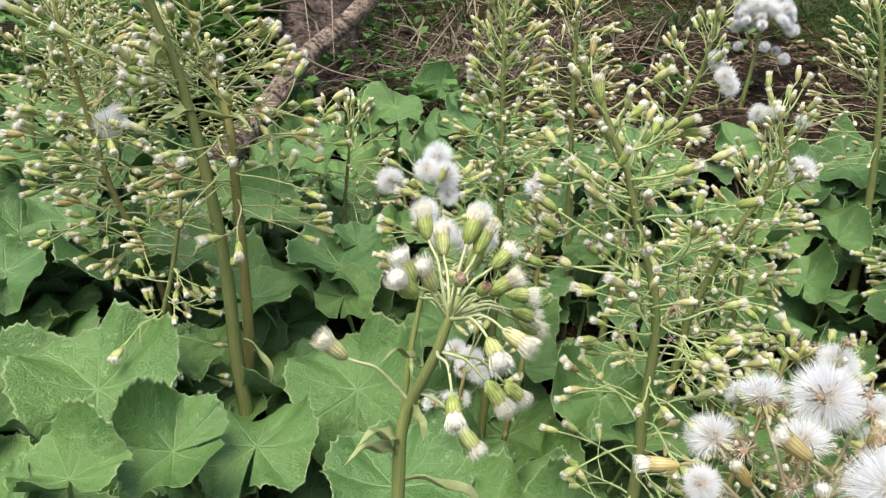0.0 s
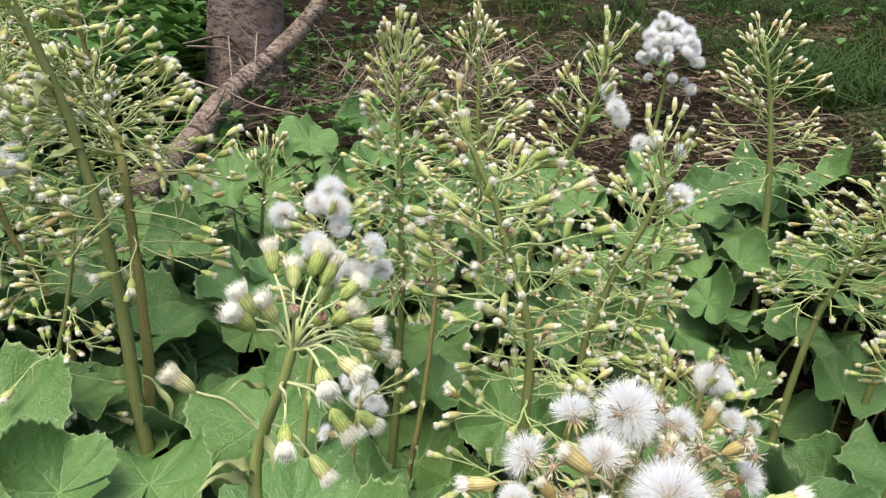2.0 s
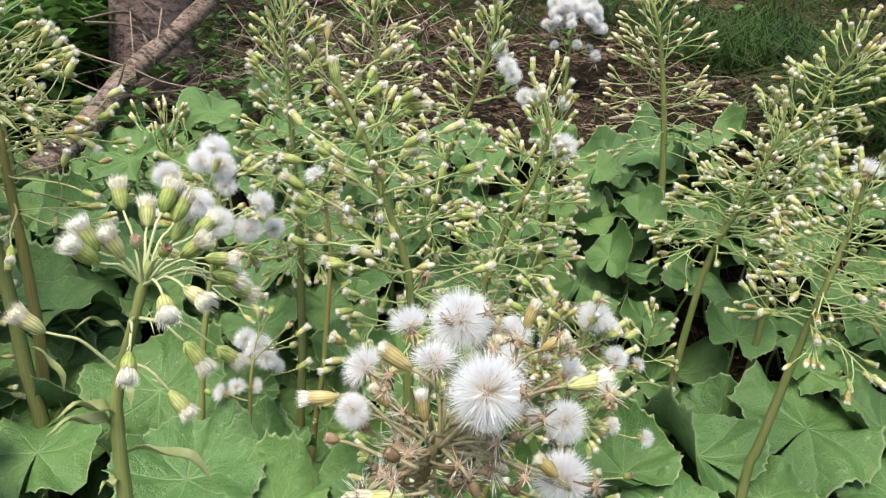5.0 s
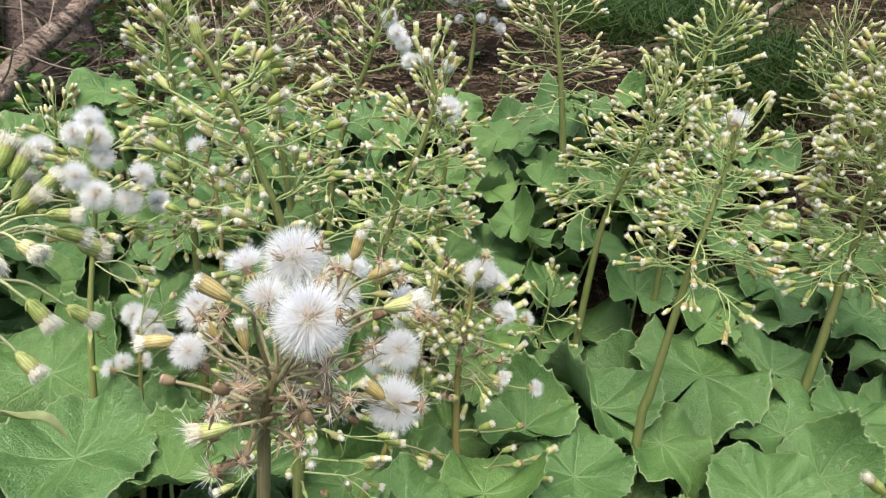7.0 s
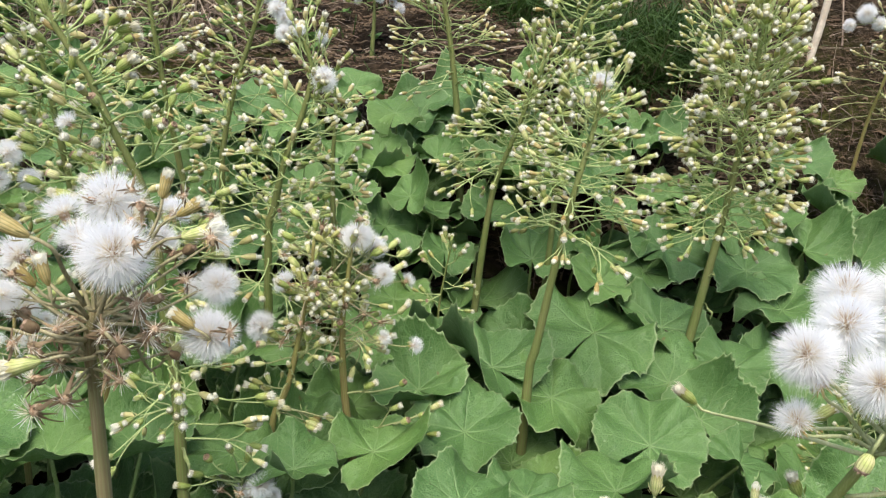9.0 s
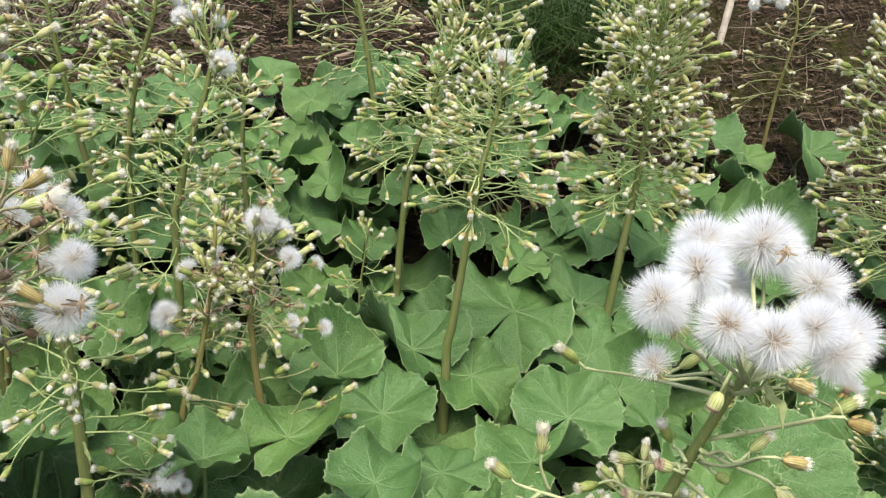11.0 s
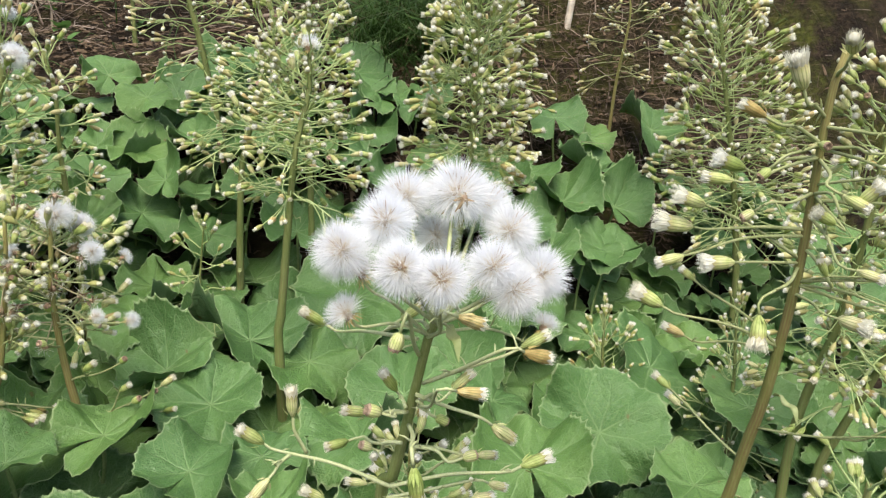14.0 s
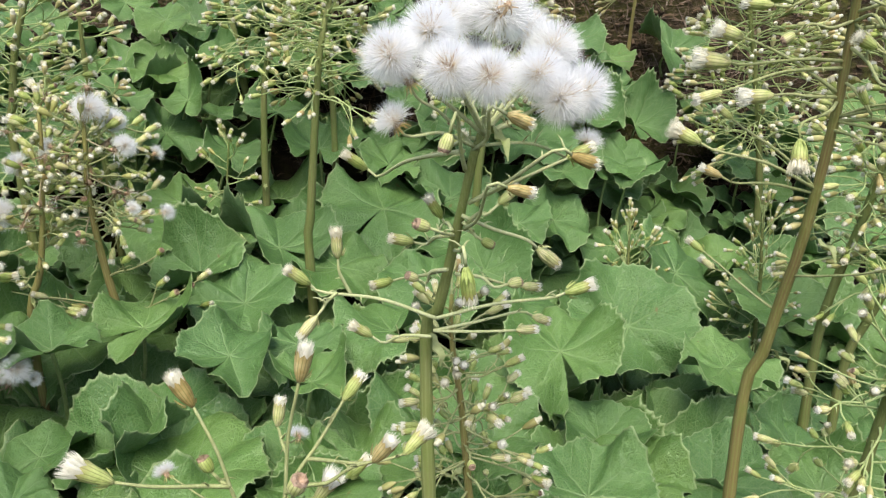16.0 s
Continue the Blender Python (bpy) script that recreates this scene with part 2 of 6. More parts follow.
GROUND = make_ground()
BARK = make_bark("trunk_bark", (0.155, 0.110, 0.100), (0.280, 0.210, 0.190), (0.42, 0.35, 0.31), 30.0)
BRANCH = make_bark("branch_bark", (0.297, 0.209, 0.169), (0.609, 0.464, 0.377), (0.620, 0.620, 0.620), 60.0)
TWIG = make_plain("twig", ((0.3, (0.10, 0.075, 0.058)), (0.6, (0.24, 0.19, 0.15)), (0.85, (0.40, 0.34, 0.28))), 60.0, 0.8, 0.0, 0.5, 0.001, 0.2, 0.3)
PALE_WOOD = make_plain("pale_wood", ((0.3, (0.40, 0.33, 0.25)), (0.7, (0.66, 0.60, 0.50))), 50.0, 0.75, 0.0, 0.5, 0.001, 0.2)
OLD_WOOD = make_plain("old_wood", ((0.3, (0.17, 0.13, 0.095)), (0.7, (0.36, 0.30, 0.23))), 50.0, 0.8, 0.0, 0.5, 0.001, 0.2)
GRASS = make_plain("grass", ((0.3, (0.016, 0.042, 0.008)), (0.7, (0.065, 0.125, 0.026))), 14.0, 0.55, 0.3)
LITTER = make_plain("dead_leaf", ((0.25, (0.045, 0.030, 0.018)), (0.5, (0.11, 0.075, 0.046)), (0.8, (0.27, 0.20, 0.13))), 22.0, 0.8, 0.1, 0.5, 0.002, 0.2)
DRY = make_plain("dry_grass", ((0.3, (0.042, 0.029, 0.017)), (0.7, (0.160, 0.115, 0.072))), 30.0, 0.8, 0.15)
WEED = make_plain("weed_leaf", ((0.3, (0.06, 0.14, 0.03)), (0.7, (0.13, 0.25, 0.065))), 30.0, 0.5, 0.25)

# ---- geometry helpers ----


def data_of(name, verts, faces, mats, which=None, smooth=True):
    me = bpy.data.meshes.new(name)
    me.from_pydata(verts, [], faces)
    for m in mats if isinstance(mats, (list, tuple)) else [mats]:
        me.materials.append(m)
    if which is not None:
        me.polygons.foreach_set("material_index", which)
    if smooth:
        me.polygons.foreach_set("use_smooth", [True] * len(faces))
    me.update()
    return me


def thing(name, place, label, category, group=""):
    ob = new(name)
    ob.empty_display_size = 0.02
    ob.location = place
    return tagged(ob, label, category, group)


def part(name, me, parent, m=None, label=""):
    ob = new(name, me)
    ob.parent = parent
    if m is not None:
        ob.matrix_basis = m
    if label:
        tagged(ob, label)
    return ob


def spline(pts, count):
    """Even points on a smooth curve through the given ones."""
    p = [Vector(q) for q in pts]
    if len(p) == 2:
        return [p[0].lerp(p[1], i / (count - 1)) for i in range(count)]
    ext = [p[0] * 2 - p[1]] + p + [p[-1] * 2 - p[-2]]
    fine = []
    for k in range(1, len(ext) - 2):
        a, b, c, d = ext[k - 1 : k + 3]
        for j in range(8):
            t = j / 8
            fine.append(0.5 * ((2 * b) + (c - a) * t + (2 * a - 5 * b + 4 * c - d) * t * t + (3 * b - a - 3 * c + d) * t**3))
    fine.append(p[-1])
    acc = [0.0]
    for a, b in zip(fine, fine[1:]):
        acc.append(acc[-1] + (b - a).length)
    res, k = [], 0
    for i in range(count):
        want = acc[-1] * i / (count - 1)
        while k < len(fine) - 2 and acc[k + 1] < want:
            k += 1
        span = max(acc[k + 1] - acc[k], 1e-9)
        res.append(fine[k].lerp(fine[k + 1], min(max((want - acc[k]) / span, 0), 1)))
    return res


def tube(pts, radii, sides, rib=0.0, verts=None, faces=None):
    """Adds a closed tube along pts to the two lists."""
    verts, faces = ([], []) if verts is None else (verts, faces)
    base = len(verts)
    side = None
    for i, p in enumerate(pts):
        way = (pts[min(i + 1, len(pts) - 1)] - pts[max(i - 1, 0)]).normalized()
        if side is None:
            side = way.orthogonal().normalized()
        side = (side - way * side.dot(way)).normalized()
        over = way.cross(side)
        for k in range(sides):
            a = 2 * math.pi * k / sides
            rr = radii[i] * (1 + (rib if k % 2 else -rib))
            verts.append(p + side * (rr * math.cos(a)) + over * (rr * math.sin(a)))
    for i in range(len(pts) - 1):
        for k in range(sides):
            a, b = base + i * sides + k, base + i * sides + (k + 1) % sides
            faces.append((a, b, b + sides, a + sides))
    faces.append(tuple(base + k for k in reversed(range(sides))))
    faces.append(tuple(base + (len(pts) - 1) * sides + k for k in range(sides)))
    return verts, faces


def smoothstep(a, b, v):
    t = min(max((v - a) / (b - a), 0), 1)
    return t * t * (3 - 2 * t)


def canopy(x, y):
    yy = max(0.62, min(y, 1.3))
    z = 0.93 - 0.2534 * x - 1.3303 * yy + 0.1966 * x * yy + 0.9514 * yy * yy
    return z + (min(z, 0.60 + 0.30 * (y - 1.1) + 0.05 * x) - z) * smoothstep(0.94, 1.14, y)


def ground_z(x, y):
    """The lie of the land: a gentle dip with leaves, then a bank that rises behind it."""
    xx = min(max(x, -1.2), 2.2)
    low = canopy(xx, min(y, 1.2)) - 0.17
    bank = 0.64 + 0.21 * xx + 0.36 * (y - 1.5) + 0.10 * max(y - 2.2, 0)
    if y > 6:
        bank -= 0.46 * (y - 6) - 0.05 * min(y - 6, 30)
    z = low + (bank - low) * smoothstep(1.02, 1.5, y)
    if y > 1.25 and y < 5:
        rough = smoothstep(1.25, 1.55, y)
        z += rough * (0.022 * noise.noise((x * 8, y * 11, 2)) + 0.012 * abs(noise.noise((x * 21, y * 24, 7))) + 0.006 * noise.noise((x * 40, y * 40, 9)))
    return z + 0.035 * (noise.noise((x * 2.3, y * 2.3, 1)) + 0.4 * noise.noise((x * 9, y * 9, 5))) * smoothstep(0.0, 0.6, abs(y - 0.3) + 0.3)


# ---- ground ----


def make_ground_sheet():
    def axis(lo, hi, step, far):
        mid = list(np.arange(lo, hi + 1e-6, step))
        out, d = [], step
        v = hi
        while v < far:
            d *= 1.35
            v += d
            out.append(v)
        left, d, v = [], step, lo
        while v > -far:
            d *= 1.35
            v -= d
            left.append(v)
        return left[::-1] + mid + out

    xs, ys = axis(-1.4, 2.8, 0.016, 300.0), axis(-0.2, 3.4, 0.018, 300.0)
    verts = [(x, y, ground_z(x, y)) for y in ys for x in xs]
    w = len(xs)
    faces = [(j * w + i, j * w + i + 1, (j + 1) * w + i + 1, (j + 1) * w + i) for j in range(len(ys) - 1) for i in range(w - 1)]
    tagged(new("ground", data_of("ground", verts, faces, GROUND)), "brown forest floor with litter and moss rising into a bank", "ground", kind="structure")


make_ground_sheet()

# ---- heads: shared meshes ----


def involucre_mesh(seed, mat, flare=0.0, girth=1.0):
    """A ribbed cup of narrow bracts, 11 mm long, that opens along +z."""
    rnd = random.Random(seed)
    prof = [(0.0009, -0.0004), (0.0016, 0.0012), (0.0025, 0.0036), (0.0030, 0.0066), (0.0029 + flare * 0.5, 0.0096), (0.0028 + flare, 0.0118)]
    sides, verts, faces = 16, [], []
    for j, (r, z) in enumerate(prof):
        for k in range(sides):
            a = 2 * math.pi * k / sides
            rr = r * girth * (1.03 if k % 2 else 0.97) * rnd.uniform(0.96, 1.04)
            zz = z + (rnd.uniform(-0.0004, 0.0006) + (0.0012 if k % 2 else -0.0010) if j == len(prof) - 1 else 0)
            verts.append((rr * math.cos(a), rr * math.sin(a), zz))
    for j in range(len(prof) - 1):
        for k in range(sides):
            a, b = j * sides + k, j * sides + (k + 1) % sides
            faces.append((a, b, b + sides, a + sides))
    faces.append(tuple(reversed(range(sides))))
    # small outer scales at the foot
    for k in range(5):
        a = rnd.uniform(0, 6.28)
        c, s = math.cos(a), math.sin(a)
        b = len(verts)
        ln = rnd.uniform(0.003, 0.005)
        for rr, zz, ww in ((0.0024, 0.0008, 0.0007), (0.0040, ln * 0.7, 0.0006), (0.0050, ln * 1.2, 0.0001)):
            verts += [(rr * c - ww * s, rr * s + ww * c, zz), (rr * c + ww * s, rr * s - ww * c, zz)]
        faces += [(b, b + 1, b + 3, b + 2), (b + 2, b + 3, b + 5, b + 4)]
    return data_of("flower_head", verts, faces, mat)


def hair(verts, faces, a, b, width, rnd, foot=1.0):
    """One tapering hair from a to b, a flat sliver; foot is its width at the root against the middle."""
    way = (b - a).normalized()
    s = way.orthogonal().normalized()
    s.rotate(Matrix.Rotation(rnd.uniform(0, 6.28), 3, way))
    n = len(verts)
    mid = a.lerp(b, 0.6)
    verts += [a - s * width * 0.5 * foot, a + s * width * 0.5 * foot, mid + s * width * 0.5, mid - s * width * 0.5, b]
    faces += [(n, n + 1, n + 2, n + 3), (n + 3, n + 2, n + 4)]


def tuft_mesh(seed, length, spread, girth=1.0):
    """The brush of white hairs that stands out of a closed head."""
    rnd = random.Random(seed)
    verts, faces = [], []
    sides = 10
    prof = [(0.0022, 0.0098), (0.0022 + spread * 0.4, 0.0122), (0.0021 + spread * 0.8, 0.0116 + length * 0.45), (0.0019 + spread, 0.0116 + length * 0.60), (0.0013 + spread * 0.6, 0.0116 + length * 0.74), (0.0, 0.0116 + length * 0.80)]
    for r, z in prof:
        for k in range(sides):
            a = 2 * math.pi * k / sides
            verts.append(Vector((girth * r * math.cos(a) * rnd.uniform(0.88, 1.1), girth * r * math.sin(a) * rnd.uniform(0.88, 1.1), z * rnd.uniform(0.97, 1.03))))
    for j in range(len(prof) - 1):
        for k in range(sides):
            a, b = j * sides + k, j * sides + (k + 1) % sides
            faces.append((a, b, b + sides, a + sides))
    for k in range(220 if spread < 0.0012 else 380):
        a, r0 = rnd.uniform(0, 6.28), 0.0026 * girth * math.sqrt(rnd.random())
        d = Vector((math.cos(a), math.sin(a), 0))
        p = d * r0 + Vector((0, 0, 0.0100))
        e = d * (r0 * 1.05 + spread * 1.4 * r0 / 0.0026 + rnd.uniform(0, 0.0006)) + Vector((rnd.gauss(0, 0.0004), rnd.gauss(0, 0.0004), 0)) + Vector((0, 0, 0.0116 + length * rnd.uniform(0.62, 1.15)))
        hair(verts, faces, p, e, 0.00026, rnd)
    return data_of("tuft", verts, faces, TUFT)


def puff_mesh(seed, reach, count, squash=1.0):
    """A ball of radiating silky hairs, 14.5 mm in radius; reach is how far round it goes, in degrees from +z."""
    rnd = random.Random(seed)
    verts, faces = [], []
    lim = math.cos(radians(reach))
    bunches = max(8, count // 9)
    for i in range(bunches):
        z = 1 - (1 - lim) * (i + 0.5) / bunches
        a = i * 2.39996 + rnd.uniform(-0.3, 0.3)
        q = math.sqrt(max(0, 1 - z * z))
        d = Vector((q * math.cos(a), q * math.sin(a), z))
        root = d * rnd.uniform(0.0022, 0.0042)
        # the hairs part a little at the crown
        for k in range(9 if z < 0.86 else 3):
            w = (d + Vector((rnd.gauss(0, 1), rnd.gauss(0, 1), rnd.gauss(0, 1))) * 0.27).normalized()
            tip = w * (0.0152 * rnd.uniform(0.70, 1.08))
            tip.z *= squash
            hair(verts, faces, root, tip, 0.00020, rnd, 0.45)
    return data_of("tuft", verts, faces, PAPPUS, smooth=False)


def core_mesh(seed):
    """The receptacle of an open head with its bent-back bracts."""
    rnd = random.Random(seed)
    verts, faces = [], []
    rings = [(0.0010, -0.0045), (0.0026, -0.0030), (0.0031, -0.0008), (0.0028, 0.0012), (0.0012, 0.0022), (0.0, 0.0024)]
    sides = 10
    for r, z in rings:
        for k in range(sides):
            a = 2 * math.pi * k / sides
            verts.append(Vector((r * math.cos(a), r * math.sin(a), z)) * rnd.uniform(0.92, 1.08))
    for j in range(len(rings) - 1):
        for k in range(sides):
            a, b = j * sides + k, j * sides + (k + 1) % sides
            faces.append((a, b, b + sides, a + sides))
    for k in range(26):
        # brown remains of the florets, standing in the crown
        d = Vector((rnd.gauss(0, 0.42), rnd.gauss(0, 0.42), 1.0)).normalized()
        hair(verts, faces, d * 0.002, d * rnd.uniform(0.0075, 0.0125), 0.00032, rnd, 0.3)
    which = [0] * len(faces)
    for k in range(11):
        a = 2 * math.pi * k / 11 + rnd.uniform(-0.15, 0.15)
        c, s = math.cos(a), math.sin(a)
        b = len(verts)
        for rr, zz, ww in ((0.0020, -0.0030, 0.0007), (0.0045, -0.0042, 0.0008), (0.0068, -0.0072 + rnd.uniform(-0.001, 0.001), 0.0002)):
            verts += [Vector((rr * c - ww * s, rr * s + ww * c, zz)), Vector((rr * c + ww * s, rr * s - ww * c, zz))]
        faces += [(b, b + 1, b + 3, b + 2), (b + 2, b + 3, b + 5, b + 4)]
        which += [1, 1]
    return data_of("flower_head", verts, faces, [CORE, GOLD], which)


def spent_mesh(seed, cup):
    """A button left when the hairs have flown: a short cup with a fuzzy brown top and a dark pit."""
    rnd = random.Random(seed)
    verts, faces = [], []
    rings = [(0.0008, 0.0), (0.0020, 0.0008), (0.0030, 0.0025), (0.0034, 0.0050), (0.0032, 0.0076), (0.0027, 0.0088), (0.0019, 0.0092), (0.0010, 0.0074), (0.0, 0.0066)]
    sides = 16
    for r, z in rings:
        for k in range(sides):
            a = 2 * math.pi * k / sides
            rr = r * (1.05 if k % 2 else 0.95) * rnd.uniform(0.95, 1.05)
            verts.append(Vector((rr * math.cos(a), rr * math.sin(a), z + rnd.uniform(-0.0002, 0.0002))))
    for j in range(len(rings) - 1):
        for k in range(sides):
            a, b = j * sides + k, j * sides + (k + 1) % sides
            faces.append((a, b, b + sides, a + sides))
    which = [0 if i < 4 * sides else 1 for i in range(len(faces))]
    for k in range(36):
        a = rnd.uniform(0, 6.28)
        d = Vector((math.cos(a), math.sin(a), 0))
        p = d * rnd.uniform(0.0016, 0.0026) + Vector((0, 0, 0.0086))
        hair(verts, faces, p, p + d * rnd.uniform(0, 0.0006) + Vector((0, 0, rnd.uniform(0.0006, 0.0016))), 0.0004, rnd)
        which += [1, 1]
    return data_of("flower_head", verts, faces, [cup, SPENT], which)


def joined(cup, tuft):
    """Cup and tuft in one mesh, for the small heads of plants that stand further off."""
    verts = [v.co.copy() for v in cup.vertices] + [v.co.copy() for v in tuft.vertices]
    n = len(cup.vertices)
    faces = [tuple(p.vertices) for p in cup.polygons] + [tuple(n + i for i in p.vertices) for p in tuft.polygons]
    which = [0] * len(cup.polygons) + [1] * len(tuft.polygons)
    return data_of("flower_head", verts, faces, [cup.materials[0], tuft.materials[0]], which)


def star_mesh(seed):
    """An emptied head: a small knob with narrow dry bracts curling out and back, and a few stray hairs."""
    rnd = random.Random(seed)
    verts, faces, which = [], [], []
    tube([Vector((0, 0, -0.002)), Vector((0, 0, 0.0)), Vector((0, 0, 0.0022)), Vector((0, 0, 0.0030))], [0.0009, 0.0021, 0.0022, 0.0010], 8, 0.06, verts, faces)
    which += [0] * len(faces)
    for k in range(10):
        a, ln = rnd.uniform(0, 6.28), 0.0085 * rnd.uniform(0.35, 1.0)
        c, s, el, bend = math.cos(a), math.sin(a), rnd.uniform(-0.6, 1.3), rnd.uniform(-0.5, 2.4)
        n, b = 5, len(verts)
        for i in range(n):
            t = i / (n - 1)
            r, z = 0.0018 + ln * t * math.cos(el + t * bend * 0.5), 0.0010 + ln * t * math.sin(el - t * bend)
            w = 0.0012 * (1 - t * 0.7)
            verts += [Vector((r * c - w * s, r * s + w * c, z)), Vector((r * c, r * s, z + 0.0004)), Vector((r * c + w * s, r * s - w * c, z))]
        for i in range(n - 1):
            o = b + i * 3
            faces += [(o, o + 1, o + 4, o + 3), (o + 1, o + 2, o + 5, o + 4)]
            which += [1, 1]
    for k in range(40):
        d = Vector((rnd.gauss(0, 1), rnd.gauss(0, 1), abs(rnd.gauss(0.8, 0.6)))).normalized()
        hair(verts, faces, d * 0.002 + Vector((0, 0, 0.002)), d * rnd.uniform(0.006, 0.012), 0.00022, rnd)
        which += [2, 2]
    return data_of("flower_head", verts, faces, [CORE, DEAD, PAPPUS], which)


STARS = [star_mesh(300 + i) for i in range(4)]
CUPS = [involucre_mesh(i, INVOLUCRE) for i in range(3)]
WIDE_CUPS = [involucre_mesh(10 + i, INVOLUCRE, 0.0012) for i in range(2)]
GOLD_CUPS = [involucre_mesh(20 + i, GOLD, 0.0006) for i in range(2)]
TUFTS = [tuft_mesh(30, 0.0052, 0.0001), tuft_mesh(31, 0.0042, 0.0003), tuft_mesh(32, 0.0062, 0.0007), tuft_mesh(33, 0.0034, 0.0)]
SQUAT_CUPS = [involucre_mesh(90 + i, INVOLUCRE, 0.0004, 1.35) for i in range(3)]
SQUAT_TUFTS = [tuft_mesh(95 + i, 0.0074 + 0.0008 * i, 0.0013, 1.35) for i in range(3)]
WIDE_TUFTS = [tuft_mesh(40, 0.0080, 0.0022), tuft_mesh(41, 0.0072, 0.0016)]
PUFFS = [puff_mesh(50, 140, 3400), puff_mesh(51, 128, 3000), puff_mesh(52, 150, 3600)]
HALVES = [puff_mesh(60, 80, 1300), puff_mesh(61, 66, 1100)]
CORES = [core_mesh(70), core_mesh(71)]
BUTTONS = [spent_mesh(80, INVOLUCRE), spent_mesh(81, INVOLUCRE)]
DRY_BUTTONS = [spent_mesh(82, DEAD), spent_mesh(83, DEAD)]
SMALL = [joined(CUPS[i % 3], TUFTS[i]) for i in range(4)]
SMALL_GOLD = [joined(GOLD_CUPS[i], TUFTS[i]) for i in range(2)]


def tiny_head(verts, faces, which, place, way, size, gold):
    """A small head of few faces, for the panicles that stand far off."""
    m = Matrix.Translation(place) @ facing(way, HEAD_RND.uniform(0, 6.28)) @ Matrix.Scale(size, 4)
    b, sides = len(verts), 7
    prof = ((0.0008, -0.0004), (0.0023, 0.0032), (0.0029, 0.0066), (0.0027, 0.0110), (0.0018, 0.0116), (0.0020, 0.0143), (0.0010, 0.0151))
    for r, z in prof:
        for k in range(sides):
            a = 2 * math.pi * k / sides
            rr = r * HEAD_RND.uniform(0.9, 1.1)
            verts.append(m @ Vector((rr * math.cos(a), rr * math.sin(a), z * HEAD_RND.uniform(0.97, 1.03))))
    for j in range(len(prof) - 1):
        for k in range(sides):
            a, c = b + j * sides + k, b + j * sides + (k + 1) % sides
            faces.append((a, c, c + sides, a + sides))
            which.append((1 if gold else 0) if j < 3 else 2)
    faces.append(tuple(b + (len(prof) - 1) * sides + k for k in range(sides)))
    which.append(2)


# ---- flowering stems ----
HEAD_RND = random.Random(11)


def facing(way, spin):
    return way.to_track_quat("Z", "Y").to_matrix().to_4x4() @ Matrix.Rotation(spin, 4, "Z")


def plant(points, thick, tone="green", label=""):
    """A ribbed, slightly bent flowering stem that stands in the ground."""
    pts = [Vector(p) for p in points]
    foot = pts[0] + (pts[0] - pts[1]).normalized() * 0.02
    g = ground_z(foot.x, foot.y) - 0.01
    if pts[0].z > g + 0.03:
        pts = [Vector((foot.x, foot.y, g))] + pts
    else:
        g = pts[0].z - 0.01
        pts[0] = Vector((pts[0].x, pts[0].y, g))
    base = Vector((pts[0].x, pts[0].y, g))
    label = label or ("brownish-green ribbed butterbur stem gone to seed" if tone == "brown" else "pale green ribbed butterbur stem with seed heads")
    root = thing("butterbur_plant", base, label, "plant", "butterbur seed stems")
    line = spline([p - base for p in pts], 30)
    radii = [thick * (1.25 - 0.80 * (i / 29) ** 1.3) * (1 + 0.05 * math.sin(i * 2.1)) for i in range(30)]
    v, f = tube(line, radii, 20, 0.07)
    me = data_of("stem", v, f, STEM[tone])
    me.attributes.new("rib", "FLOAT", "POINT").data.foreach_set("value", [1.0 if k % 2 == 0 else 0.0 for i in range(30) for k in range(20)])
    part("stem", me, root)
    pl = {"root": root, "line": line, "base": base, "tone": tone, "thick": thick}
    rnd = random.Random(int(abs(base.x * 7919 + base.y * 104729) * 10))
    for _ in range(rnd.choice((1, 2, 3)) if thick > 0.003 else 0):
        a = on_stem(pl, rnd.uniform(0.25, 0.75)) + base
        d = Vector((rnd.gauss(0, 1), rnd.gauss(-0.5, 1), 0)).normalized()
        ln = rnd.uniform(0.010, 0.026)
        bract(pl, a + d * thick * 0.6, a + d * ln * 0.8 + Vector((0, 0, rnd.uniform(-1.0, 0.5) * ln)), rnd.uniform(0.0025, 0.006))
    return pl


def on_stem(pl, s):
    k = min(max(s, 0), 0.9999) * 29
    i = int(k)
    return pl["line"][i].lerp(pl["line"][i + 1], k - i)


def stalk_part(pl, curves, radius):
    """One stalk with its forks as one mesh."""
    v, f = [], []
    for pts, r0 in curves:
        n = len(pts)
        tube(pts, [r0 * (1.25 - 0.45 * i / (n - 1)) for i in range(n)], 6, 0.0, v, f)
        for _ in range(HEAD_RND.choice((1, 2, 3)) if n > 6 else 0):
            # a thread-like bract on the stalk
            p = pts[HEAD_RND.randrange(2, n - 1)]
            w = Vector((HEAD_RND.gauss(0, 1), HEAD_RND.gauss(0, 1), HEAD_RND.gauss(0.3, 1))).normalized()
            ln = HEAD_RND.uniform(0.004, 0.010)
            tube([p, p + w * ln * 0.5 + Vector((0, 0, 0.001)), p + w * ln], [r0 * 0.6, r0 * 0.5, r0 * 0.1], 4, 0.0, v, f)
    return part("stalk", data_of("stalk", v, f, STALK[pl["tone"]]), pl["root"])


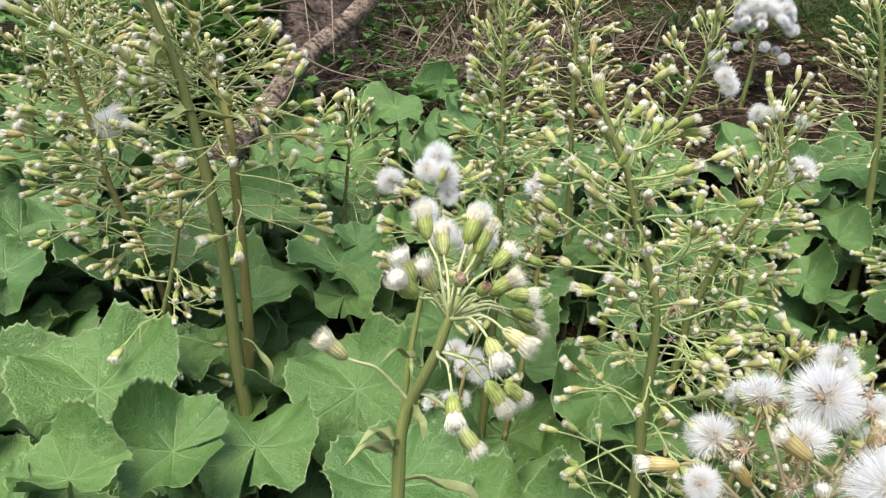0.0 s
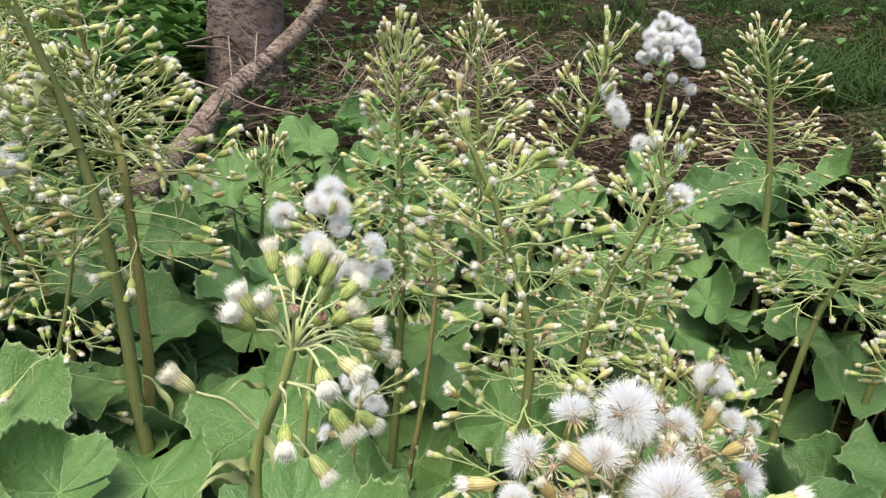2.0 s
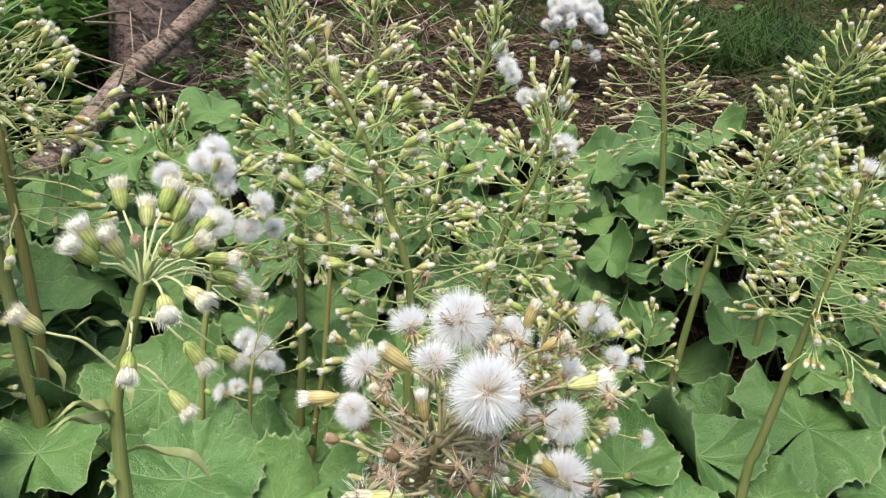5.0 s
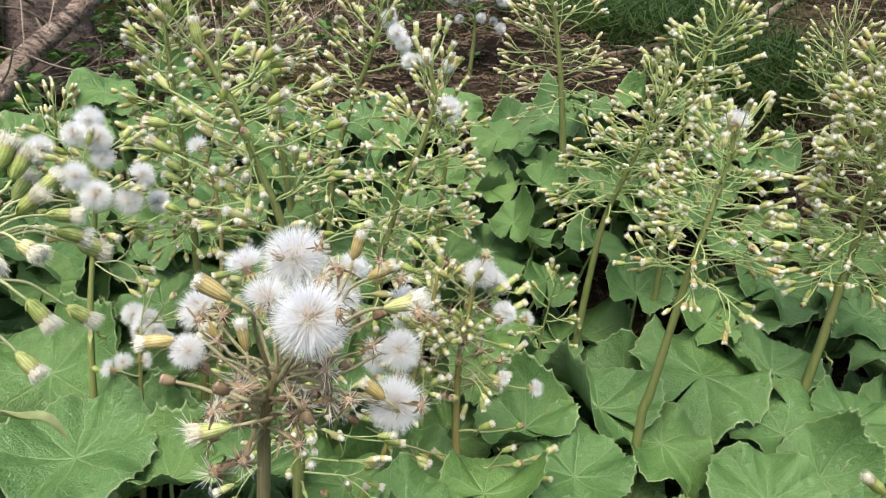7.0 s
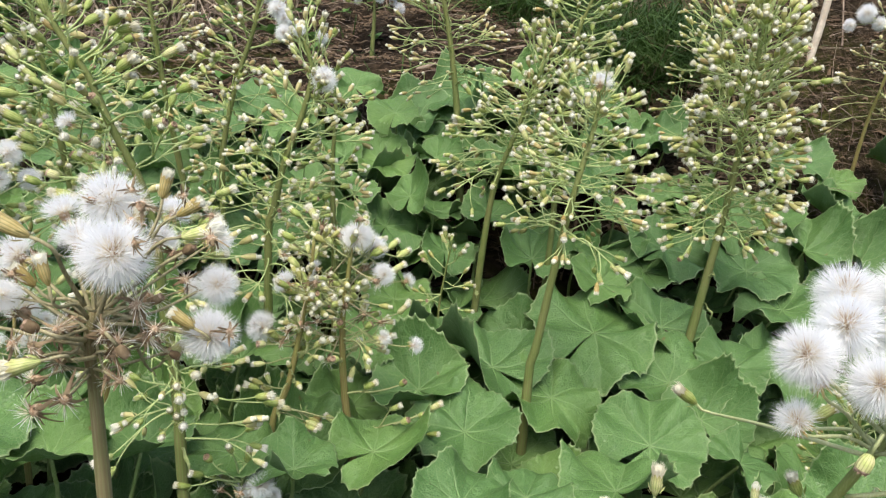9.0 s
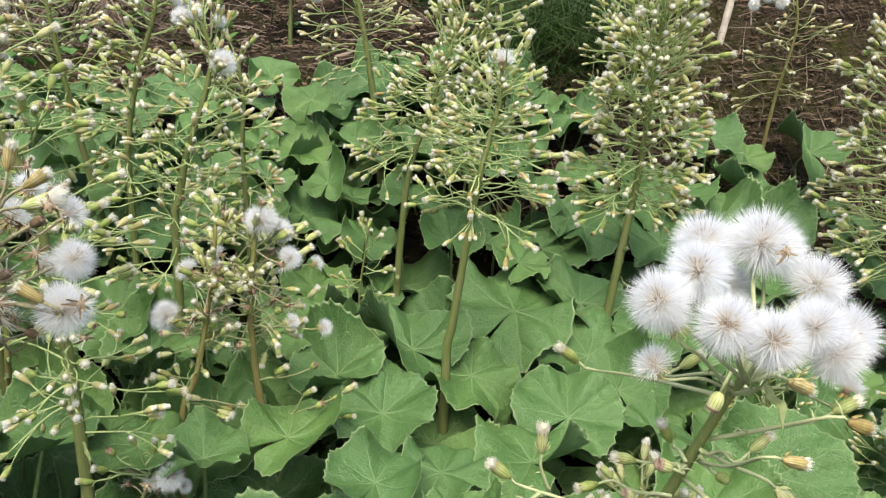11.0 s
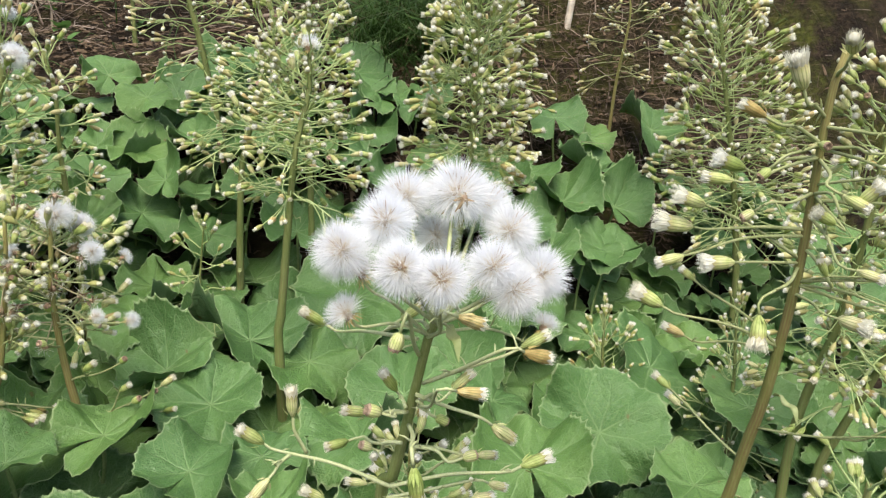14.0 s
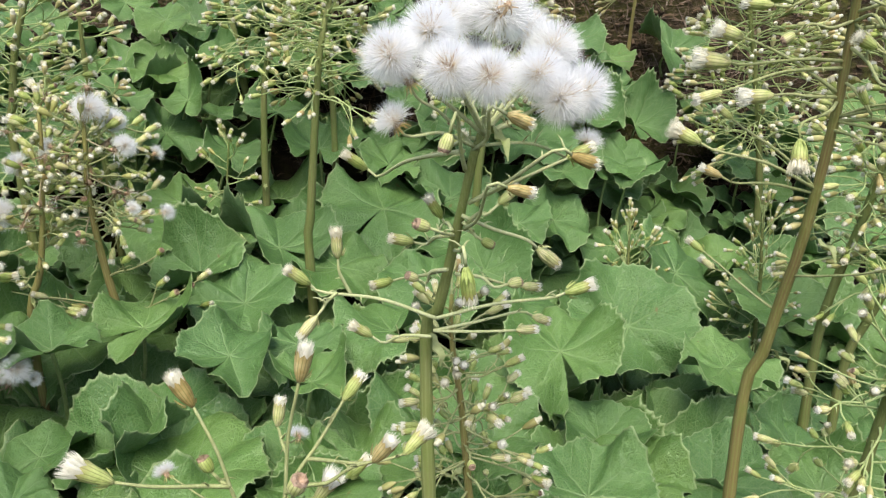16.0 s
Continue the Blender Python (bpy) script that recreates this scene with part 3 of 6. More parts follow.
def set_head(pl, kind, place, way, size, small=False):
    """A head at the end of a stalk; place is its foot."""
    rnd = HEAD_RND
    m = Matrix.Translation(place) @ facing(way, rnd.uniform(0, 6.28)) @ Matrix.Scale(size, 4)
    one = Matrix.Identity(4)
    if kind == "spent":
        part("flower_head", rnd.choice(DRY_BUTTONS if pl["tone"] == "dry" else BUTTONS), pl["root"], m @ Matrix.Scale(0.58 if pl["tone"] == "dry" else 0.86, 4), "bare spent brown seed head")
    elif kind in ("puff", "half"):
        h = part("flower_head", rnd.choice(CORES), pl["root"], m, "open seed head with a white downy ball")
        part("tuft", rnd.choice(PUFFS if kind == "puff" else HALVES), h, one)
    elif small:
        part("flower_head", rnd.choice(SMALL_GOLD if kind == "gold" else SMALL), pl["root"], m)
    elif kind == "gold":
        h = part("flower_head", rnd.choice(GOLD_CUPS), pl["root"], m, "golden-brown drying seed head")
        part("tuft", rnd.choice(TUFTS), h, one)
    elif kind == "squat":
        h = part("flower_head", rnd.choice(SQUAT_CUPS), pl["root"], m)
        part("tuft", rnd.choice(SQUAT_TUFTS), h, one)
    elif kind == "wide":
        h = part("flower_head", rnd.choice(WIDE_CUPS), pl["root"], m)
        part("tuft", rnd.choice(WIDE_TUFTS), h, one)
    else:
        h = part("flower_head", rnd.choice(CUPS), pl["root"], m)
        part("tuft", rnd.choice(TUFTS), h, one)


def head(pl, kind, place, size=1.0, spring=None):
    """A head at a given place, on a stalk of its own that springs from the stem below it, or at the given height of the stem and then arches out and down."""
    rnd = HEAD_RND
    p = Vector(place) - pl["base"]
    if kind in ("bud", "gold"):
        size *= 0.92
    best, s0 = 9.0, 0.9
    for k in range(40):
        s = 0.30 + 0.69 * k / 39
        q = on_stem(pl, s)
        flat = math.hypot(p.x - q.x, p.y - q.y)
        c = abs((p.z - q.z) - 0.42 * flat)
        if c < best:
            best, s0 = c, s
    q = on_stem(pl, s0 if spring is None else spring)
    # several heads may share a branch: spring from an earlier stalk where that is nearer
    main = p - q
    reach = main.length
    for line in pl.setdefault("stalks", []) if spring is None else ():
        for k in (4, 5, 6, 7, 8):
            c = line[k]
            d, away = p - c, c - line[0]
            if d.length < 0.62 * reach and d.length > 0.006 and d.normalized().dot(away.normalized()) > 0.55 and d.z > -0.4 * d.length:
                q, reach = c, d.length * 1.0
    out = p - q
    way = (out.normalized() * 0.4 + main.normalized() * 0.7 + Vector((0, 0, 0.10)) + Vector((rnd.gauss(0, 0.15), rnd.gauss(0, 0.15), rnd.gauss(0, 0.12)))).normalized()
    if way.y < -0.6:
        way = Vector((way.x * 1.6 + rnd.uniform(-0.3, 0.3), -0.5, way.z * 1.3)).normalized()
    if spring is not None:
        way = (out.normalized() + Vector((rnd.gauss(0, 0.1), rnd.gauss(0, 0.1), -0.35 if out.z < 0.02 else 0.1))).normalized()
    ln = {"puff": 0.004, "half": 0.004, "spent": 0.004}.get(kind, 0.008) * size
    foot = p - way * ln
    bow = out.length * rnd.uniform(0.02, 0.12)
    mid = q.lerp(foot, 0.5) - way * bow * 0.3 + Vector((0, 0, -bow * 0.4))
    if spring is not None:
        mid = q.lerp(foot, 0.55) + Vector((0, 0, 0.12 * out.length))
    wob = out.length * 0.014
    one = q.lerp(mid, 0.5) + Vector((rnd.gauss(0, wob), rnd.gauss(0, wob), rnd.gauss(0, wob)))
    two = mid.lerp(foot, 0.5) + Vector((rnd.gauss(0, wob), rnd.gauss(0, wob), rnd.gauss(0, wob)))
    line = spline([q, one, mid, two, foot], 12)
    pl.setdefault("stalks", []).append(line)
    stalk_part(pl, [(line, 0.00085 * size**0.6)], 1)
    set_head(pl, kind, foot, way, size)


def aimed(pl, kind, origin, foot, tip, size=1.0):
    """A head that stands at foot and points to tip, on a stalk that springs from origin."""
    rnd = HEAD_RND
    o, p = Vector(origin) - pl["base"], Vector(foot) - pl["base"]
    way, out = (Vector(tip) - Vector(foot)).normalized(), p - o
    wob = out.length * 0.03
    mid = o.lerp(p, 0.45) + Vector((rnd.gauss(0, wob), rnd.gauss(0, wob), rnd.gauss(0.3 * wob, wob)))
    two = p - way * min(0.3 * out.length, 0.010)
    stalk_part(pl, [(spline([o, mid, two, p], 12), 0.00095 * size**0.5)], 1)
    set_head(pl, kind, p, way, size)


def panicle(pl, count, start, radius, seed=1, up=18, droop=0, size=1.0, heads=1.0, small=True):
    """Stalks all round the upper stem, the lower ones longer and forked; those too small to pick apart are joined."""
    rnd = random.Random(100 + seed)
    remote = pl["base"].y > 1.02
    sv, sf, hv, hf, hw = [], [], [], [], []
    rounds = [(int(count * 1.9), True)] if remote else [(int(count * 1.45), False), (int(count * (0.9 if small else 0.4)), True)]
    for total, fine in rounds:
        for i in range(total):
            u = (i + rnd.random() * 0.7) / total
            q = on_stem(pl, start + (1 - start) * u)
            az = i * 2.39996 + rnd.uniform(-0.5, 0.5)
            el = radians((-12 - droop) + (up + 26) * u + 38 * max(0, u - 0.75) / 0.25 * 0.9 + rnd.gauss(0, 12))
            ln = radius * (1.02 - 0.50 * u**1.5) * rnd.uniform(0.62, 1.08)
            d = Vector((math.cos(az) * math.cos(el), math.sin(az) * math.cos(el), math.sin(el)))
            end = q + d * ln
            sag = ln * rnd.uniform(0.02, 0.13)
            mid = q.lerp(end, 0.45) + Vector((rnd.gauss(0, 0.05) * ln, rnd.gauss(0, 0.05) * ln, sag * (1 if u < 0.5 else -0.6)))
            wob = ln * 0.03
            near = q.lerp(mid, 0.5) + Vector((rnd.gauss(0, wob), rnd.gauss(0, wob), rnd.gauss(0, wob)))
            far = mid.lerp(end, 0.55) + Vector((rnd.gauss(0, wob), rnd.gauss(0, wob), rnd.gauss(0, wob)))
            curves = [(spline([q, near, mid, far, end], 11), 0.00080 * size**0.4)]
            way = ((end - mid).normalized() + Vector((rnd.gauss(0, 0.12), rnd.gauss(0, 0.12), rnd.gauss(0.05, 0.12)))).normalized()
            spots = [(end, way)]
            forks = int(rnd.random() * (3.8 if u < 0.6 else 2.8) * heads + 0.6) if u < 0.9 else 0
            for k in range(forks):
                t = rnd.uniform(0.42, 0.82)
                a = curves[0][0][int(t * 10)]
                w = (d + Vector((rnd.gauss(0, 0.5), rnd.gauss(0, 0.5), rnd.gauss(0.1, 0.45)))).normalized()
                fl = ln * (1 - t) * rnd.uniform(0.7, 1.3) + 0.006
                b = a + w * fl
                curves.append((spline([a, a.lerp(b, 0.5) + d * fl * 0.12, b], 5), 0.00062 * size**0.4))
                spots.append((b, (w + Vector((0, 0, rnd.gauss(0, 0.15)))).normalized()))
            if fine:
                for pts, r0 in curves:
                    tube(pts[::2], [r0 * 0.9] * len(pts[::2]), 5, 0.0, sv, sf)
                for p, w in spots:
                    tiny_head(hv, hf, hw, p, w, size * rnd.uniform(0.75, 1.1), rnd.random() < 0.12)
                continue
            stalk_part(pl, curves, 1)
            for p, w in spots:
                r = rnd.random()
                kind = "spent" if r < 0.07 else "gold" if r < 0.10 else "bud"
                set_head(pl, kind, p, w, size * rnd.uniform(0.76, 1.04), small)
    tagged(part("stalk", data_of("stalk", sv, sf, STALK[pl["tone"]]), pl["root"]), kind="stuff")
    tagged(part("flower_head", data_of("flower_head", hv, hf, [INVOLUCRE, GOLD, TIP], hw), pl["root"]), kind="stuff")


def withered(pl, count, radius, seed, start=0.7):
    """Dry, curled remains of emptied heads on short brown stalks round the top of a stem."""
    rnd = random.Random(seed)
    for _ in range(count):
        q = on_stem(pl, rnd.uniform(start, 0.99))
        d = Vector((rnd.gauss(0, 1), rnd.gauss(0, 1), rnd.gauss(0.25, 0.7))).normalized()
        end = q + d * radius * rnd.uniform(0.5, 1.0)
        line = spline([q, q.lerp(end, 0.5) + Vector((0, 0, rnd.uniform(-0.1, 0.1) * radius)), end], 7)
        v, f = [], []
        tube(line, [0.0008] * 7, 6, 0.0, v, f)
        part("stalk", data_of("stalk", v, f, STALK["dry"]), pl["root"])
        m = Matrix.Translation(end) @ facing(d, rnd.uniform(0, 6.28)) @ Matrix.Scale(rnd.uniform(0.8, 1.25), 4)
        part("flower_head", rnd.choice(STARS), pl["root"], m, "withered brown seed head with curled bracts")


def bract(pl, a, b, width):
    """A narrow, folded scale leaf on the stem."""
    a, b = Vector(a) - pl["base"], Vector(b) - pl["base"]
    rnd = HEAD_RND
    way = b - a
    side = way.cross(Vector((0, 0, 1)))
    side = side.normalized() if side.length > 1e-6 else Vector((1, 0, 0))
    over = side.cross(way).normalized()
    verts, faces, n = [], [], 12
    for layer in (0, 1):
        for i in range(n):
            t = i / (n - 1)
            p = a + way * t + over * (way.length * 0.16 * math.sin(t * 3.0) + 0.002 * math.sin(t * 11)) - over * (0.0007 * layer)
            w = width * 0.5 * (math.sin(math.pi * min(t * 0.85 + 0.18, 1)) ** 0.8) * (1 + 0.15 * math.sin(t * 17))
            tw = math.sin(t * 4 + 1) * 0.5
            sd = side * math.cos(tw) + over * math.sin(tw)
            verts += [p - sd * w + over * w * 0.5, p, p + sd * w + over * w * 0.5]
    for layer in (0, 1):
        o = layer * n * 3
        for i in range(n - 1):
            for k in (0, 1):
                q = (o + i * 3 + k, o + i * 3 + k + 1, o + i * 3 + k + 4, o + i * 3 + k + 3)
                faces.append(q if layer == 0 else q[::-1])
    part("bract", data_of("bract", verts, faces, BRACT), pl["root"])


# ---- big leaves ----


def blade_mesh(seed, folded=False):
    """A kidney-shaped, toothed blade, one unit wide; its stalk joins at the origin and +y points to its tip."""
    rnd = random.Random(seed)
    end = radians(rnd.uniform(172, 184))
    wave = [(rnd.uniform(0.04, 0.12) / (1 + 0.13 * k), k, rnd.uniform(0, 6.28)) for k in (2, 3, 5, 7)]
    cup, fold, curl = rnd.uniform(0.10, 0.65), rnd.uniform(0.0, 0.60), rnd.uniform(0.02, 0.24)
    tip, skew = rnd.uniform(0.0, 0.16), rnd.uniform(-0.10, 0.10)
    lobes = rnd.uniform(-0.42, 0.30)
    side, bias = rnd.uniform(-0.28, 0.28), rnd.uniform(-0.9, 0.9)
    roll, roll_at = (rnd.uniform(0.15, 0.40), rnd.choice((-1.0, 1.0)) * rnd.uniform(0.6, 1.6)) if rnd.random() < 0.6 else (0.0, 0.0)
    if folded:
        cup, fold, lobes, roll = 0.25, 0.75, 0.25, 0.0
    # tooth by tooth round the edge: foot, rise, tip, fall
    teeth, angles = 39, []
    cuts = [0.0]
    for k in range(teeth):
        cuts.append(cuts[-1] + rnd.uniform(0.65, 1.35))
    for k in range(teeth):
        a0, a1 = (-end + 2 * end * cuts[k + q] / cuts[-1] for q in (0, 1))
        big = (0.066 if k % 3 == 1 else 0.036) * rnd.uniform(0.7, 1.35)
        mid = rnd.uniform(0.42, 0.58)
        angles += [(a0, 0.0), (a0 + (a1 - a0) * mid * 0.6, big * 0.36), (a0 + (a1 - a0) * mid, big), (a0 + (a1 - a0) * (mid + (1 - mid) * 0.4), big * 0.36)]
    angles.append((end, 0.0))
    steps = len(angles)
    ts = (0.10, 0.22, 0.36, 0.50, 0.64, 0.77, 0.88, 0.965, 1.0)

    def body(a):
        r = 0.47 * (0.93 + (0.11 + 0.8 * tip) * math.exp(-((a / 0.75) ** 2)) + 0.10 * math.exp(-(((abs(a) - 2.0) / 0.6) ** 2)))
        lobe = abs(((a / 0.80 + 0.5) % 1) - 0.5) * 2
        return r * (1 + skew * math.sin(a)) * (1 - 0.16 * smoothstep(0.92, 1.0, abs(a) / end)) * (1.02 - 0.060 * lobe**1.2)

    verts, rim = [(0, 0, 0)], [0.0]
    for j, t in enumerate(ts):
        for a, big in angles:
            w = t**9
            r = body(a) * (1 + big * w) * t
            x, y = r * math.sin(a), r * math.cos(a)
            rel = r / 0.5
            z = cup * 0.30 * rel**1.5 + fold * abs(x) * 0.50 * rel + side * x * rel
            z -= curl * rel**4 * (0.6 + 0.4 * math.cos(2 * a + seed))
            z += sum(h * rel**2 * math.sin(k * a + ph) for h, k, ph in wave) * 1.2
            ridge = abs(((a / 0.80 + 0.5) % 1) - 0.5) * 2
            z += 0.034 * ridge**0.8 * rel * (1.2 - rel * 0.5) + 0.035 * noise.noise((x * 6 + seed, y * 6, seed)) * rel
            z += 0.010 * noise.noise((x * 17 + seed, y * 17, seed)) * rel
            z += lobes * (1 + bias * math.copysign(1.0, a)) * smoothstep(0.42, 1.0, abs(a) / end) * rel**1.6 * 0.7
            z += roll * math.exp(-(((a - roll_at) / 0.55) ** 2)) * rel**2.5
            if folded:
                z -= 0.9 * max(0.0, math.cos(a)) ** 1.5 * rel**1.5 * 0.5
            pull = 1 - 0.30 * abs(z) * rel
            verts.append((x * pull, y * pull, z))
            rim.append(1.0 if j == len(ts) - 1 else 0.0)
    faces = [(0, i + 2, i + 1) for i in range(steps - 1)]
    for j in range(len(ts) - 1):
        for i in range(steps - 1):
            a = 1 + j * steps + i
            faces.append((a, a + 1, a + steps + 1, a + steps))
    # the paler underside, half a millimetre below, closed along the edge
    n, top = len(verts), list(faces)
    verts += [(x, y, z - 0.005) for x, y, z in verts]
    rim += rim
    faces += [tuple(n + i for i in f[::-1]) for f in top]
    which = [0] * len(top) + [1] * len(top)
    o = 1 + (len(ts) - 1) * steps
    for i in range(steps - 1):
        faces.append((o + i, o + i + 1, n + o + i + 1, n + o + i))
        which.append(0)
    me = data_of("blade", verts, faces, [LEAF, UNDERSIDE], which)
    me.attributes.new("rim", "FLOAT", "POINT").data.foreach_set("value", rim)
    return me


BLADES = [blade_mesh(200 + i) for i in range(28)]
FOLDED = len(BLADES)
BLADES.append(blade_mesh(240, True))
LEAF_RND = random.Random(21)
LEAF_PLACES = []


def leaf(x, y, z, width, tip, tilt=None, lean=None, shape=None, petiole=True):
    """One leaf: its stalk meets the blade at x, y, z; tip is the azimuth of the blade's tip; it is tilted towards the azimuth lean."""
    rnd = LEAF_RND
    tilt = rnd.gauss(36, 9) if tilt is None else tilt
    lean = rnd.gauss(183, 28) if lean is None else lean
    g = ground_z(x, y)
    root = thing("butterbur_leaf", (x, y, g), "broad toothed green butterbur leaf with pale veins", "leaf", "butterbur leaves")
    axis = Vector((math.cos(radians(lean)), math.sin(radians(lean)), 0))
    turn = Matrix.Rotation(-radians(tilt), 4, axis) @ Matrix.Rotation(radians(tip), 4, "Z")
    m = Matrix.Translation((0, 0, z - g)) @ turn @ Matrix.Scale(width, 4)
    b = part("blade", BLADES[rnd.randrange(FOLDED) if shape is None else shape], root, m)
    if petiole:
        top = Vector((0, 0, z - g))
        foot = Vector((rnd.uniform(-0.05, 0.05), rnd.uniform(-0.01, 0.07), 0))
        foot.z = ground_z(x + foot.x, y + foot.y) - g - 0.01
        line = spline([foot, foot.lerp(top, 0.55) + Vector((rnd.uniform(-0.01, 0.01), 0.012, 0)), top - Vector((0, 0, 0.0012))], 9)
        v, f = tube(line, [0.0028 - 0.0010 * i / 8 for i in range(9)], 7)
        part("petiole", data_of("petiole", v, f, PETIOLE), root)
    LEAF_PLACES.append((x, y, width))
    return root


# the leaves that stand out
leaf(-0.266, 0.703, 0.495, 0.166, -153, 11, 207, FOLDED)
leaf(-0.159, 0.632, 0.490, 0.111, 111, 27, 202)
leaf(-0.460, 0.983, 0.565, 0.120, 57, 36, 174)
leaf(-0.469, 0.869, 0.531, 0.130, -15, 26, 179)
leaf(-0.336, 0.918, 0.534, 0.212, 63, 2, 219)
leaf(-0.185, 0.920, 0.523, 0.134, -45, 10, 160)
leaf(-0.034, 0.809, 0.479, 0.164, -171, 17, 164, FOLDED)
leaf(0.235, 0.883, 0.478, 0.127, 114, 35, 170)
leaf(0.169, 0.725, 0.446, 0.087, 30, 7, 154)
leaf(-0.101, 0.678, 0.477, 0.122, 3, 12, 158)
leaf(-0.211, 0.563, 0.499, 0.092, 42, 15, 157)
leaf(-0.222, 1.058, 0.584, 0.114, -59, 28, 157)
leaf(-0.102, 0.992, 0.553, 0.146, 1, 17, 189)
leaf(-0.083, 0.948, 0.529, 0.083, -6, 32, 162)
leaf(-0.220, 0.785, 0.494, 0.088, 41, 17, 130)
leaf(0.031, 0.673, 0.461, 0.146, -40, 9, 135)
leaf(0.095, 0.734, 0.455, 0.102, -28, 8, 204)
leaf(0.116, 0.652, 0.452, 0.097, -62, 2, 193)
leaf(0.188, 0.671, 0.442, 0.102, 53, 11, 176)
leaf(0.511, 0.711, 0.407, 0.133, -16, 22, 185)
leaf(0.637, 0.776, 0.406, 0.141, 24, 18, 165)
leaf(0.576, 0.827, 0.427, 0.164, 38, 14, 221)
leaf(0.739, 0.887, 0.440, 0.193, -54, 2, 201)
leaf(0.644, 0.609, 0.386, 0.132, 6, 2, 102)
leaf(0.729, 0.695, 0.379, 0.143, -69, 25, 174)
leaf(0.455, 0.877, 0.458, 0.125, 19, 11, 141)
leaf(0.474, 0.784, 0.424, 0.131, 25, 24, 131)
leaf(0.542, 0.596, 0.399, 0.094, -36, 2, 181)
leaf(0.849, 0.901, 0.438, 0.139, 22, 19, 160)
leaf(1.171, 1.032, 0.511, 0.145, -18, 31, 155)
leaf(0.325, 0.637, 0.426, 0.090, -47, 10, 172)
leaf(0.269, 0.665, 0.432, 0.094, 75, 22, 174)
leaf(0.405, 0.672, 0.416, 0.109, -62, 17, 203)
leaf(0.273, 0.828, 0.455, 0.117, 53, 22, 220)
leaf(0.474, 0.584, 0.408, 0.101, -40, 18, 176)
leaf(0.533, 0.513, 0.400, 0.081, -57, 2, 172)
leaf(0.920, 0.566, 0.349, 0.161, -6, 40, 135)
leaf(0.796, 0.519, 0.366, 0.139, -11, 12, 191)
leaf(0.947, 0.441, 0.346, 0.108, -22, 2, 167)
leaf(1.174, 0.583, 0.316, 0.137, 3, 22, 177)
leaf(1.106, 0.701, 0.337, 0.185, -10, 41, 195)
leaf(0.306, 0.574, 0.355, 0.091, -63, 9, 154)
leaf(0.363, 0.553, 0.347, 0.135, -65, 13, 92)
leaf(0.418, 0.504, 0.341, 0.165, -26, 2, 121)
leaf(0.806, 0.460, 0.290, 0.108, 24, 28, 183)
leaf(0.737, 0.380, 0.299, 0.126, -87, 2, 85)
leaf(0.860, 0.359, 0.283, 0.132, -86, 2, 157)
leaf(1.015, 0.523, 0.262, 0.123, -1, 13, 177)
leaf(0.957, 0.323, 0.269, 0.108, -7, 22, 165)
leaf(0.687, 0.432, 0.305, 0.087, -53, 17, 195)
leaf(0.290, 0.510, 0.358, 0.066, -9, 3, 204)
leaf(0.518, 0.447, 0.327, 0.112, -34, 12, 86)
leaf(0.563, 0.479, 0.321, 0.123, -6, 5, 170)
# those between and behind them
leaf(-0.181, 1.152, 0.664, 0.114, 13, 34)
leaf(-0.084, 1.232, 0.735, 0.103, -27, 25)
leaf(-0.594, 1.072, 0.622, 0.116, -27, 30)
leaf(0.150, 0.934, 0.476, 0.095, -27, 18)
leaf(0.047, 0.957, 0.503, 0.109, 13, 23)
leaf(0.685, 1.003, 0.514, 0.106, -16, 29)
leaf(0.815, 0.809, 0.398, 0.160, -36, 27)
leaf(0.568, 1.148, 0.640, 0.088, -16, 24)
leaf(0.663, 1.241, 0.757, 0.078, -36, 24)
leaf(0.042, 1.023, 0.560, 0.090, -36, 19)
leaf(0.516, 1.090, 0.590, 0.083, -26, 34)
leaf(0.916, 0.817, 0.411, 0.112, -74, 17)
leaf(0.640, 1.069, 0.565, 0.109, -44, 27)
leaf(1.043, 0.995, 0.487, 0.160, -74, 14)
leaf(1.061, 1.065, 0.543, 0.127, 6, 27)
leaf(0.781, 0.971, 0.484, 0.107, -44, 30)
leaf(0.512, 1.210, 0.702, 0.092, -24, 25)
leaf(0.429, 1.105, 0.602, 0.100, 16, 22)
leaf(0.236, 1.089, 0.598, 0.105, -54, 28)
leaf(0.824, 0.744, 0.378, 0.122, -5, 30)
leaf(0.841, 0.679, 0.354, 0.098, -85, 13)
leaf(1.261, 0.667, 0.310, 0.131, -15, 23)
leaf(1.159, 0.939, 0.439, 0.123, -35, 32)
leaf(1.549, 0.643, 0.270, 0.125, -15, 23)
leaf(0.999, 0.854, 0.392, 0.126, -55, 22)
leaf(0.406, 1.034, 0.549, 0.107, -54, 26)
leaf(0.335, 0.730, 0.388, 0.150, -20, 27)
leaf(1.224, 1.149, 0.642, 0.120, -20, 24, 178)
leaf(1.436, 1.125, 0.610, 0.150, 10, 30, 176)
leaf(1.243, 1.068, 0.559, 0.130, 30, 22, 190)
leaf(1.158, 1.011, 0.514, 0.140, -40, 20, 170)
leaf(1.258, 0.997, 0.496, 0.130, 0, 26, 182)
leaf(1.119, 1.063, 0.560, 0.120, -60, 18, 170)
leaf(1.055, 0.914, 0.450, 0.140, -10, 16, 176)
leaf(1.189, 0.916, 0.441, 0.130, 40, 20, 185)
leaf(1.286, 1.115, 0.604, 0.100, 15, 22, 178)
leaf(1.635, 0.873, 0.359, 0.150, -20, 28, 178)
leaf(1.796, 0.900, 0.365, 0.140, 20, 30, 172)
leaf(1.802, 0.823, 0.314, 0.150, -40, 24, 186)
leaf(1.568, 0.760, 0.305, 0.160, 10, 26, 176)
